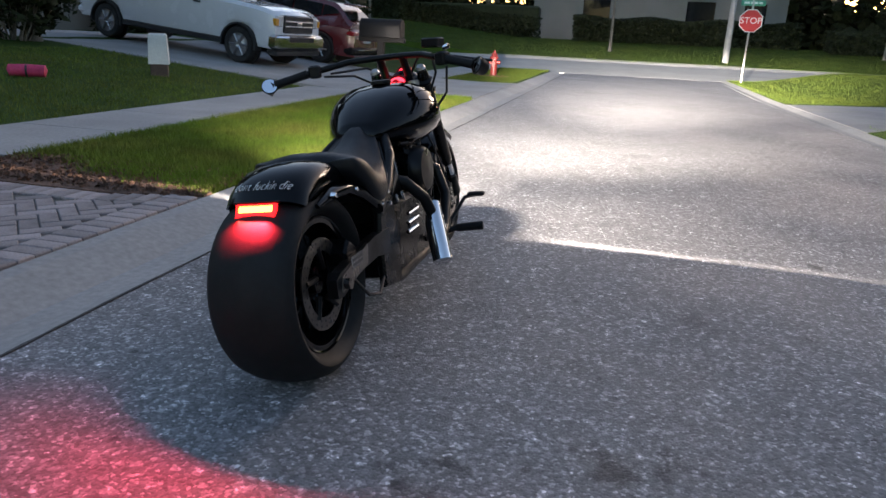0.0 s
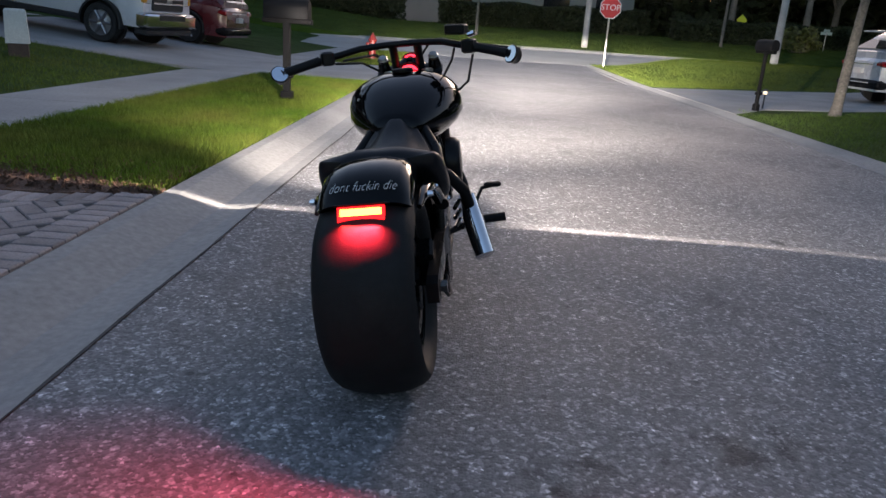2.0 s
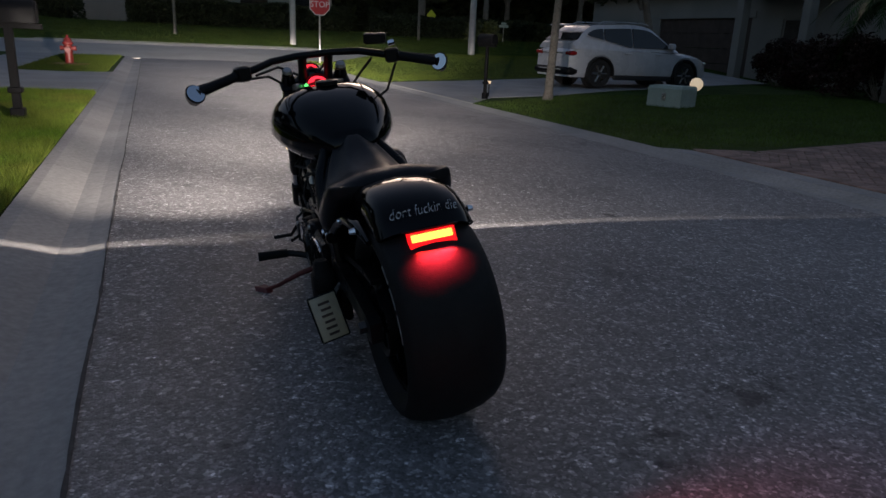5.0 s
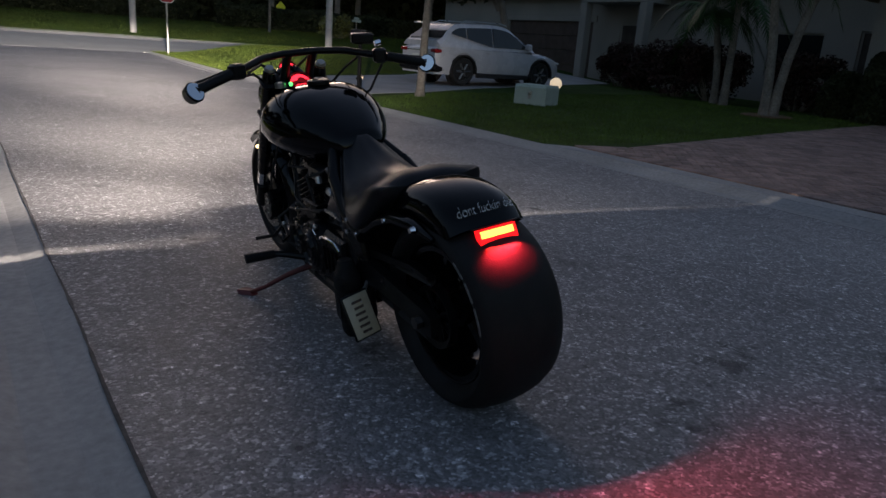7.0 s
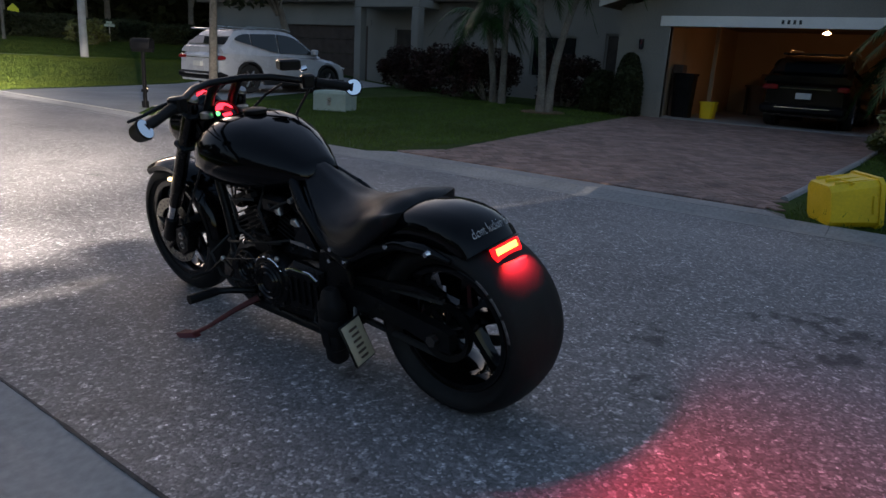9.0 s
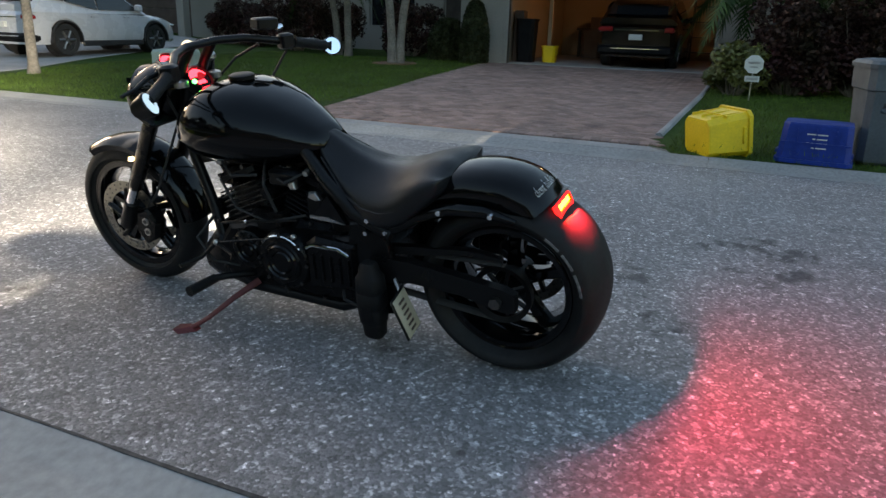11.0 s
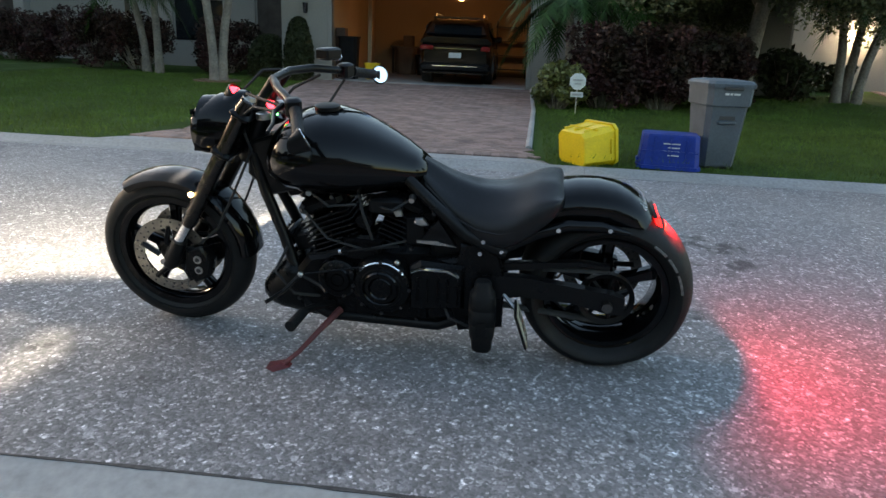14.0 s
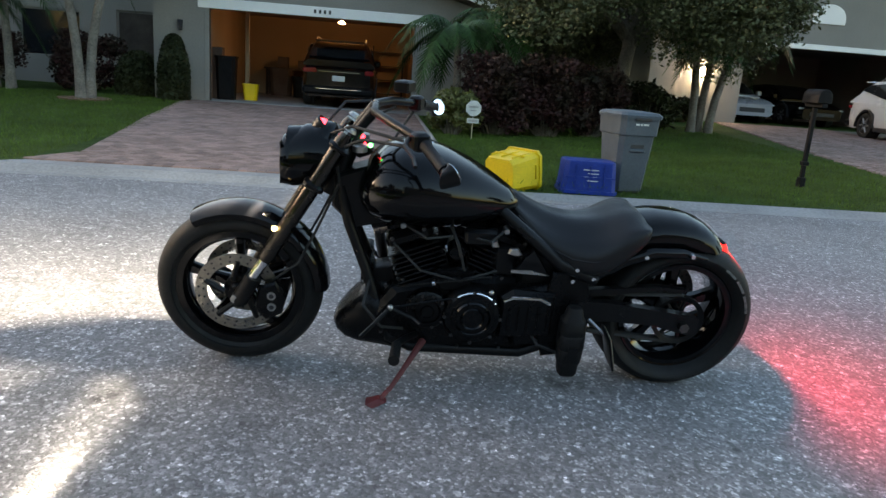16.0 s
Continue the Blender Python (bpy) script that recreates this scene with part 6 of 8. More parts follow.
BIKE_POSE = pose(-1.49, 2.772, 0.0, 0, -8.8, -1.85)
bike = thing("motorcycle", "black custom cruiser motorcycle with very wide rear tyre on its stand", "motorcycle", BIKE_POSE)
RW, FW = (0.0, 0.0, 0.314), (0.0, 1.667, 0.312)      # wheel centres: right, forward, up


def arc_points(n):
    return [2 * math.pi * k / n for k in range(n)]


def wheel(name, c, r, width, rim_r, label, disc_side, disc_r, disc_mat, spoke_w):
    w = part(name, Mesh().spin([(-width * 0.28, rim_r - 0.008), (-width * 0.36, rim_r + 0.004), (-width * 0.36, rim_r - 0.02), (-width * 0.22, rim_r - 0.035), (width * 0.22, rim_r - 0.035),
                                (width * 0.36, rim_r - 0.02), (width * 0.36, rim_r + 0.004), (width * 0.28, rim_r - 0.008)], c, 'x', 56, closed_profile=True), PAINT, bike, label)
    h = width / 2
    prof = [(-h * 0.66, rim_r - 0.002), (-h * 0.86, rim_r + 0.018), (-h * 0.98, r * 0.8), (-h, r * 0.835), (-h * 0.95, r * 0.88), (-h * 0.82, r * 0.93), (-h * 0.55, r * 0.975), (-h * 0.28, r * 0.994), (0, r),
            (h * 0.28, r * 0.994), (h * 0.55, r * 0.975), (h * 0.82, r * 0.93), (h * 0.95, r * 0.88), (h, r * 0.835), (h * 0.98, r * 0.8), (h * 0.86, rim_r + 0.018), (h * 0.66, rim_r - 0.002)]
    part("tyre", Mesh().spin(prof, c, 'x', 72), TYRE, w, "black tyre")
    for s in (-1, 1):
        part("rim_lip", Mesh().spin([(s * width * 0.365, rim_r + 0.006), (s * width * 0.375, rim_r + 0.002), (s * width * 0.365, rim_r - 0.004)], c, 'x', 56, closed_profile=True), PAINT, w)
    for k in range(5):
        a = radians(72 * k + 18)
        d, n = Vector((0, math.cos(a), math.sin(a))), Vector((0, -math.sin(a), math.cos(a)))
        rings = []
        for t, hw, th in ((0.045, spoke_w * 0.8, 0.03), (rim_r * 0.5, spoke_w * 0.55, 0.024), (rim_r - 0.03, spoke_w * 0.75, 0.02)):
            p = Vector(c) + d * t
            rings.append([p + n * hw + Vector((th * 0.6, 0, 0)), p + n * hw * 0.6 + Vector((th, 0, 0)), p - n * hw * 0.6 + Vector((th, 0, 0)), p - n * hw + Vector((th * 0.6, 0, 0)),
                          p - n * hw - Vector((th * 0.6, 0, 0)), p - n * hw * 0.6 - Vector((th, 0, 0)), p + n * hw * 0.6 - Vector((th, 0, 0)), p + n * hw - Vector((th * 0.6, 0, 0))])
        part("spoke", Mesh().loft(rings), PAINT, w, smooth=True)
    part("hub", Mesh().spin([(-0.09, 0.0), (-0.09, 0.03), (-0.06, 0.035), (-0.055, 0.055), (0.055, 0.055), (0.06, 0.035), (0.09, 0.03), (0.09, 0.0)], c, 'x', 24), ENGINE, w)
    for s in disc_side:
        x = s * (0.075 if width < 0.2 else 0.105)
        cc = (c[0] + x, c[1], c[2])
        part("brake_disc", Mesh().spin([(-0.0025, disc_r * 0.72), (-0.0025, disc_r), (0.0025, disc_r), (0.0025, disc_r * 0.72)], cc, 'x', 56, closed_profile=True), disc_mat, w, "drilled steel brake disc")
        for k in range(5):
            a = radians(72 * k)
            p0, p1 = (cc[0], cc[1] + math.cos(a) * 0.05, cc[2] + math.sin(a) * 0.05), (cc[0], cc[1] + math.cos(a + 0.35) * disc_r * 0.8, cc[2] + math.sin(a + 0.35) * disc_r * 0.8)
            part("disc_arm", Mesh().tube([p0, p1], 0.011, 6), SATIN, w)
        holes = Mesh()
        for k in range(24):
            a = 2 * math.pi * k / 24
            for q in (0.8, 0.92):
                b = a + q * 0.4
                p = (cc[0], cc[1] + math.cos(b) * disc_r * q, cc[2] + math.sin(b) * disc_r * q)
                holes.tube([(p[0] - 0.0032, p[1], p[2]), (p[0] + 0.0032, p[1], p[2])], 0.0045, 7)
        tagged(part("drill_holes", holes, BLACK_PLASTIC, w), kind="stuff")
    return w


rear = wheel("rear_wheel", RW, 0.314, 0.285, 0.218, "black five-spoke rear wheel", (1,), 0.15, DARK_DISC, 0.035)
front = wheel("front_wheel", FW, 0.31, 0.135, 0.228, "black five-spoke front wheel", (-1, 1), 0.155, DISC, 0.028)
# white bars lettered on the rear tyre's side
for k, (a0, a1) in enumerate(((122, 134), (137, 150), (153, 170))):
    part("tyre_print", Mesh().spin([(-0.1435, 0.256), (-0.144, 0.264), (-0.1405, 0.264), (-0.1405, 0.256)], RW, 'x', 10, a0, a1, closed_profile=True), LETTER, rear, "worn white bars on the tyre", smooth=False)


# tank
def tank_mesh():
    V = [0.66, 0.70, 0.76, 0.84, 0.92, 1.0, 1.08, 1.14, 1.19, 1.22, 1.235]
    TOP = [0.76, 0.79, 0.828, 0.87, 0.903, 0.924, 0.926, 0.908, 0.87, 0.82, 0.775]
    BOT = [0.70, 0.675, 0.655, 0.64, 0.632, 0.63, 0.632, 0.64, 0.66, 0.69, 0.73]
    WID = [0.075, 0.105, 0.145, 0.19, 0.222, 0.24, 0.242, 0.228, 0.195, 0.14, 0.08]
    rings = []
    for v, t, b, w in zip(V, TOP, BOT, WID):
        ring = []
        mid = b + (t - b) * 0.42
        for k in range(28):
            a = 2 * math.pi * k / 28
            x, z = math.cos(a), math.sin(a)
            e = 0.72 if z > 0 else 0.6
            xx = math.copysign(abs(x) ** e, x) * w
            zz = mid + (math.copysign(abs(z) ** 0.82, z) * ((t - mid) if z > 0 else (mid - b)))
            if z < 0:
                xx *= 1 - 0.35 * abs(z)
            ring.append((xx, v, zz))
        rings.append(ring)
    return Mesh().loft(rings)


tank = part("fuel_tank", tank_mesh(), PAINT, bike, "glossy black teardrop fuel tank", sharp=60)
part("filler_cap", Mesh().spin([(0.915, 0.0), (0.925, 0.045), (0.938, 0.045), (0.942, 0.036), (0.942, 0.0)], (0.0, 1.03, 0.0), 'z', 24), SATIN, tank, "flush black filler cap")


# seat
def seat_mesh():
    V = [0.70, 0.66, 0.60, 0.53, 0.46, 0.39, 0.33, 0.28, 0.235, 0.20, 0.175]
    TOP = [0.785, 0.77, 0.735, 0.706, 0.692, 0.693, 0.707, 0.727, 0.734, 0.73, 0.712]
    FULL = [0, 0, 0, 0, 0.1, 0.25, 0.5, 0.85, 1.0, 1.0, 1.0]
    EDGE = [0.74, 0.70, 0.645, 0.595, 0.57, 0.565, 0.58, 0.612, 0.645, 0.678, 0.695]
    LOW = [0.72, 0.66, 0.6, 0.552, 0.528, 0.523, 0.54, 0.58, 0.62, 0.655, 0.68]
    WID = [0.06, 0.095, 0.13, 0.165, 0.195, 0.212, 0.217, 0.215, 0.208, 0.196, 0.175]
    rings = []
    for v, t, e, lo, w, q in zip(V, TOP, EDGE, LOW, WID, FULL):
        m2, m3 = (w * (0.58 + 0.17 * q), v, t - 0.02 - (0.2 - 0.16 * q) * (t - e)), (w * (0.85 + 0.1 * q), v, e + (t - e) * (0.42 + 0.26 * q))
        rings.append([(0, v, t - 0.006), (w * 0.3, v, t), m2, m3, (w, v, e + 0.02), (w * 0.99, v, lo), (w * 0.8, v, lo - 0.012), (0, v, lo - 0.005),
                      (-w * 0.8, v, lo - 0.012), (-w * 0.99, v, lo), (-w, v, e + 0.02), (-m3[0], v, m3[2]), (-m2[0], v, m2[2]), (-w * 0.3, v, t)])
    return Mesh().loft(rings)


seat = part("seat", seat_mesh(), LEATHER, bike, "dished solo seat in black leather", sharp=75)
ms = seat.modifiers.new("soft", 'SUBSURF')
ms.levels = ms.render_levels = 2
for sgn in (-1, 1):
    pts_ = [(sgn * w, v, z) for v, w, z in ((0.66, 0.098, 0.705), (0.53, 0.165, 0.605), (0.46, 0.19, 0.582), (0.39, 0.205, 0.58), (0.33, 0.21, 0.596), (0.26, 0.205, 0.64))]
    part("seam", Mesh().tube(pts_, 0.0035, 6), LEATHER, seat)

# rear fender
FV = [0.27, 0.2, 0.13, 0.06, 0.0, -0.05, -0.088, -0.112, -0.13]
FWT = [0.682, 0.705, 0.718, 0.72, 0.713, 0.698, 0.677, 0.657, 0.634]


def fender_frame(i):
    a, b = max(i - 1, 0), min(i + 1, len(FV) - 1)
    d = Vector((0, FV[b] - FV[a], FWT[b] - FWT[a])).normalized()
    n = Vector((0, -d.z, d.y))
    p = Vector((0, FV[i], FWT[i]))
    return p, n if n.dot(p - Vector(RW)) > 0 else -n


def fender_mesh():
    rings = []
    for i in range(len(FV)):
        p, n = fender_frame(i)
        drop = 0.088 if i < 6 else (0.075, 0.06, 0.04)[i - 6]
        prof = [(-0.136, -drop), (-0.137, -0.06), (-0.127, -0.03), (-0.1, -0.01), (-0.05, 0.0), (0, 0.003), (0.05, 0.0), (0.1, -0.01), (0.127, -0.03), (0.137, -0.06), (0.136, -drop)]
        prof = prof if drop > 0.06 else [(x, max(z, -drop)) for x, z in prof]
        outer = [p + Vector((x, 0, 0)) + n * z for x, z in prof]
        inner = [p + Vector((x * 0.97, 0, 0)) + n * (z - 0.006) for x, z in reversed(prof)]
        rings.append([tuple(q) for q in outer + inner])
    return Mesh().loft(rings)


fender = part("rear_fender", fender_mesh(), PAINT, bike, "glossy black rear fender with white script", sharp=50)
# script along the fender's rear
scr = text_mesh("dont fuckin die", 0.036, SCRIPT, fender, Matrix.Identity(4), "script", shear=0.35, extrude=0.0005)
for vtx in scr.data.vertices:
    x, y, z = vtx.co
    t = 0.672 + y * 0.85   # height up the fender
    v_ = float(np.interp(t, FWT[::-1][:6], FV[::-1][:6]))
    u = max(-0.128, min(0.128, x * 0.9))
    vtx.co = (u, v_ - 0.004 + 0.45 * max(0.0, abs(u) - 0.06) ** 1.2, t - 0.3 * max(0.0, abs(u) - 0.06) ** 1.2 + 0.003 + z)
# tail lamp
LAMP = Matrix(((1, 0, 0, 0), (0, -0.9, -0.436, -0.14), (0, 0.436, -0.9, 0.612), (0, 0, 0, 1)))   # across, outwards, down the slope
lens_ring = lambda hx, y, z0, z1: [(-hx, y, z0), (hx, y, z0), (hx, y, z1), (-hx, y, z1)]
tl = part("tail_lamp", Mesh().loft([lens_ring(0.066, 0.0, -0.016, 0.036), lens_ring(0.066, 0.012, -0.014, 0.034), lens_ring(0.063, 0.018, -0.0115, 0.018), lens_ring(0.059, 0.018, -0.009, 0.013), lens_ring(0.059, 0.006, -0.009, 0.013)]), TAIL_LENS, fender, "slanted red tail lamp lens", smooth=False)
tl.matrix_local = LAMP
part("led_bar", Mesh().box((-0.058, 0.0065, -0.008), (0.058, 0.0115, 0.012), 0.001), TAIL_GLOW, tl, "glowing lamp bar", smooth=False)
part("lamp_bezel", Mesh().box((-0.08, 0.0, -0.022), (0.08, 0.014, -0.0165), 0.002), SATIN, tl)
for s in (-1, 1):
    part("fender_strut", Mesh().tube([(s * 0.17, 0.36, 0.52), (s * 0.165, 0.26, 0.58), (s * 0.158, 0.16, 0.612), (s * 0.154, 0.05, 0.615), (s * 0.15, -0.05, 0.595)], [0.022, 0.024, 0.022, 0.02, 0.008], 10), PAINT, bike, "glossy black fender strut")
    for v_, w_ in ((0.02, 0.615), (0.19, 0.603), (0.44, 0.545), (0.375, 0.512), (0.45, 0.5)):
        part("bolt", Mesh().tube([(s * (0.17 if v_ < 0.3 else 0.185), v_, w_), (s * (0.186 if v_ < 0.3 else 0.2), v_, w_)], [0.011, 0.008], 8), CHROME, bike, "small chrome bolt")

# frame
for s in (-1, 1):
    part("seat_rail", Mesh().tube([(s * 0.1, 0.72, 0.72), (s * 0.15, 0.62, 0.65), (s * 0.17, 0.5, 0.555), (s * 0.178, 0.36, 0.5)], [0.02, 0.022, 0.024, 0.024], 10), SATIN, bike)
    part("down_tube", Mesh().tube([(s * 0.04, 1.3, 0.76), (s * 0.055, 1.265, 0.62), (s * 0.075, 1.2, 0.46), (s * 0.1, 1.15, 0.32), (s * 0.125, 1.1, 0.2), (s * 0.13, 1.02, 0.165), (s * 0.14, 0.6, 0.165), (s * 0.15, 0.42, 0.25)], 0.021, 10), SATIN, bike)
    part("swingarm", Mesh().loft([[(s * 0.165 + a * 0.018, v_, w_ + b * h_) for a, b in ((-1, -1), (1, -1), (1, 1), (-1, 1))] for v_, w_, h_ in ((0.44, 0.36, 0.05), (0.3, 0.375, 0.038), (0.12, 0.36, 0.032), (-0.02, 0.335, 0.04), (-0.06, 0.33, 0.03))]), SATIN, bike, smooth=False)
    part("axle_nut", Mesh().tube([(s * 0.17, 0.0, 0.332), (s * 0.205, 0.0, 0.332)], 0.02, 6), DARK_DISC, bike)
    part("pivot_plate", Mesh().prism([(0.36, 0.2), (0.52, 0.17), (0.56, 0.3), (0.52, 0.52), (0.4, 0.54), (0.36, 0.4)], s * 0.15, s * 0.18, 'x', 0.008), ENGINE, bike)
part("backbone", Mesh().tube([(0, 1.3, 0.8), (0, 1.0, 0.68), (0, 0.7, 0.62), (0, 0.45, 0.5)], 0.035, 12), SATIN, bike)
part("steering_head", Mesh().tube([(0, 1.345, 0.72), (0, 1.27, 0.9)], 0.036, 14), SATIN, bike)
# belt side and rear brake details
part("rear_pulley", Mesh().spin([(-0.132, 0.082), (-0.14, 0.1), (-0.112, 0.1), (-0.112, 0.082)], RW, 'x', 40, closed_profile=True), SATIN, bike, "dark toothed rear pulley")
for k in range(7):
    a = 2 * math.pi * k / 7
    part("pulley_arm", Mesh().tube([(-0.122, 0.03 * math.cos(a), RW[2] + 0.03 * math.sin(a)), (-0.122, 0.086 * math.cos(a), RW[2] + 0.086 * math.sin(a))], 0.008, 6), SATIN, bike)
for w0, w1 in ((0.445, 0.45), (0.285, 0.217)):
    part("drive_belt", Mesh().tube([(-0.128, 0.62, w0 - 0.03 if w0 > 0.4 else w0 + 0.01), (-0.128, 0.0, w1 - 0.01 if w0 > 0.4 else w1 + 0.02)], 0.012, 6, flat=0.4), RUBBER, bike)
part("belt_guard", Mesh().prism([(0.42, 0.41), (0.43, 0.44), (0.1, 0.475), (0.0, 0.465), (0.0, 0.452), (0.1, 0.458)], -0.15, -0.12, 'x', 0.003), SATIN, bike)
cal = part("rear_caliper", Mesh().prism([(0.1, 0.3), (0.17, 0.32), (0.17, 0.42), (0.12, 0.45), (0.08, 0.41)], 0.08, 0.16, 'x', 0.01), ENGINE, bike)
part("caution_plate", Mesh().box((0.186, 0.06, 0.36), (0.1875, 0.16, 0.4)), LETTER, cal, "small white label", smooth=False)
part("label_bars", Mesh().box((0.1878, 0.068, 0.383), (0.1884, 0.152, 0.392)).box((0.1878, 0.068, 0.367), (0.1884, 0.152, 0.376)), BLACK_PLASTIC, cal, smooth=False)
part("brake_bracket", Mesh().prism([(-0.03, 0.31), (0.2, 0.34), (0.22, 0.41), (-0.02, 0.36)], 0.172, 0.186, 'x', 0.003), DARK_DISC, bike, "bare steel caliper bracket")
part("brake_hose", Mesh().tube([(0.16, 0.12, 0.31), (0.19, 0.16, 0.24), (0.19, 0.26, 0.21), (0.17, 0.36, 0.24), (0.16, 0.45, 0.3)], 0.006, 7), RUBBER, bike)

# engine
part("crankcase", Mesh().prism([(0.48, 0.2), (0.62, 0.15), (1.02, 0.15), (1.14, 0.2), (1.17, 0.3), (1.1, 0.4), (0.9, 0.46), (0.62, 0.47), (0.48, 0.4)], -0.14, 0.14, 'x', 0.025), ENGINE, bike, "black engine crankcase", sharp=25)
part("gearbox", Mesh().prism([(0.42, 0.22), (0.64, 0.2), (0.66, 0.44), (0.5, 0.47), (0.42, 0.4)], -0.175, 0.16, 'x', 0.02), ENGINE, bike, sharp=25)
part("clutch_cover", Mesh().spin([(-0.14, 0.115), (-0.185, 0.112), (-0.2, 0.1), (-0.204, 0.08), (-0.212, 0.076), (-0.214, 0.0)], (0, 0.8, 0.335), 'x', 36), ENGINE, bike, "round black clutch cover")
part("alternator_cover", Mesh().spin([(-0.14, 0.078), (-0.18, 0.075), (-0.19, 0.062), (-0.192, 0.0)], (0, 0.965, 0.345), 'x', 30), ENGINE, bike, "round black side cover")
part("primary_cover", Mesh().prism([(0.5, 0.27), (0.7, 0.25), (0.7, 0.42), (0.66, 0.45), (0.5, 0.44)], -0.2, -0.15, 'x', 0.015), ENGINE, bike, sharp=25)
part("cover_rim", Mesh().tube([(-0.203, 0.52, 0.405), (-0.204, 0.56, 0.425), (-0.204, 0.66, 0.425), (-0.203, 0.69, 0.41)], 0.006, 8), CHROME, bike)
part("cover_rim", Mesh().tube([(-0.203, 0.8 + 0.1 * math.cos(a), 0.335 + 0.1 * math.sin(a)) for a in np.linspace(0.7, 2.5, 9)], 0.004, 6), CHROME, bike)
for a in arc_points(8):
    part("cover_bolt", Mesh().tube([(-0.2, 0.8 + 0.103 * math.cos(a), 0.335 + 0.103 * math.sin(a)), (-0.208, 0.8 + 0.103 * math.cos(a), 0.335 + 0.103 * math.sin(a))], 0.007, 6), BOLT, bike)


def cylinder(v0, w0, lean):
    """A finned cylinder with head, leaning fore or aft."""
    d, n = Vector((0, math.sin(radians(lean)), math.cos(radians(lean)))), Vector((0, math.cos(radians(lean)), -math.sin(radians(lean))))
    base = Vector((0, v0, w0))

    def slab(a, b, hw, hv, c):
        m = Mesh().box((-hw, -hv, a), (hw, hv, b), c)
        return [tuple(base + Vector((p[0], 0, 0)) + n * p[1] + d * p[2]) for p in m.v], m.f
    core = Mesh().add(*slab(0.0, 0.17, 0.085, 0.075, 0.02))
    c = part("cylinder", core, ENGINE, bike, "black finned cylinder")
    for k in range(8):
        part("fin", Mesh().add(*slab(0.018 + 0.019 * k, 0.024 + 0.019 * k, 0.118, 0.098, 0.002)), ENGINE, c, smooth=False)
    hd = part("cylinder_head", Mesh().add(*slab(0.168, 0.225, 0.11, 0.088, 0.018)), ENGINE, c)
    part("rocker_cover", Mesh().add(*slab(0.225, 0.27, 0.085, 0.07, 0.015)), ENGINE, c)
    for s in (-1, 1):
        for q in (-0.06, 0.06):
            p = base + n * q + d * 0.215
            part("head_bolt", Mesh().tube([(s * 0.108, p.y, p.z), (s * 0.118, p.y, p.z)], 0.008, 6), BOLT, c)
    for q in (-0.03, 0.03):
        a, b = base + n * q - d * 0.03, base + n * q * 1.3 + d * 0.2
        part("pushrod_tube", Mesh().tube([(0.125, a.y, a.z), (0.125, b.y, b.z)], 0.011, 10), CHROME, c, "polished pushrod tube")


cylinder(0.97, 0.415, 22)
cylinder(0.76, 0.425, -22)
part("intake", Mesh().tube([(0.06, 0.87, 0.6), (0.15, 0.87, 0.58), (0.2, 0.87, 0.56)], [0.045, 0.04, 0.06], 14), ENGINE, bike)
air = part("air_cleaner", Mesh().spin([(0.16, 0.06), (0.17, 0.1), (0.205, 0.1), (0.225, 0.085), (0.23, 0.0)], (0, 0.86, 0.56), 'x', 30), SATIN, bike, "round black air cleaner")
part("coil", Mesh().box((-0.16, 0.73, 0.6), (-0.11, 0.85, 0.66), 0.01), SATIN, bike)
part("coil_bracket", Mesh().prism([(0.635, 0.575), (0.66, 0.568), (0.69, 0.578), (0.684, 0.598), (0.655, 0.602)], -0.163, -0.145, 'x', 0.006), STEEL, bike, "polished metal cover")
part("coil_bracket", Mesh().prism([(0.725, 0.605), (0.752, 0.6), (0.76, 0.622), (0.735, 0.632)], -0.172, -0.152, 'x', 0.006), STEEL, bike, "polished metal cover")
part("rocker_trim", Mesh().ball((-0.095, 1.05, 0.655), 0.036, 16, 10, (0.6, 1.2, 0.4)), CHROME, bike, "polished rocker trim")
part("rocker_trim", Mesh().ball((-0.13, 0.93, 0.665), 0.014, 12, 8, (0.6, 1.2, 0.5)), SIGN_RED, bike, "small red cap")
part("side_cover", Mesh().prism([(0.53, 0.505), (0.68, 0.505), (0.6, 0.61)], -0.175, -0.155, 'x', 0.008), PAINT, bike, "triangular black side cover")
part("cover_trim", Mesh().prism([(0.535, 0.508), (0.675, 0.514), (0.675, 0.524), (0.6, 0.526)], -0.18, -0.176, 'x', 0.001), STEEL, bike, "polished trim blade")
part("side_cover", Mesh().prism([(0.53, 0.505), (0.68, 0.505), (0.6, 0.61)], 0.155, 0.175, 'x', 0.008), PAINT, bike, "triangular black side cover")
part("battery_box", Mesh().box((-0.13, 0.45, 0.38), (0.13, 0.64, 0.58), 0.02), SATIN, bike)
part("oil_tank", Mesh().box((-0.12, 0.64, 0.46), (0.12, 0.74, 0.6), 0.02), SATIN, bike)
part("neck_cover", Mesh().prism([(1.13, 0.63), (1.25, 0.6), (1.33, 0.68), (1.32, 0.8), (1.2, 0.84)], -0.055, 0.055, 'x', 0.012), SATIN, bike, "black neck cover behind the fork")
part("horn_cover", Mesh().prism([(1.08, 0.62), (1.18, 0.6), (1.2, 0.65), (1.1, 0.67)], -0.05, 0.05, 'x', 0.01), ENGINE, bike)
part("front_mount", Mesh().prism([(1.08, 0.4), (1.16, 0.38), (1.18, 0.44), (1.1, 0.46)], -0.05, 0.05, 'x', 0.008), SATIN, bike)
chin = []
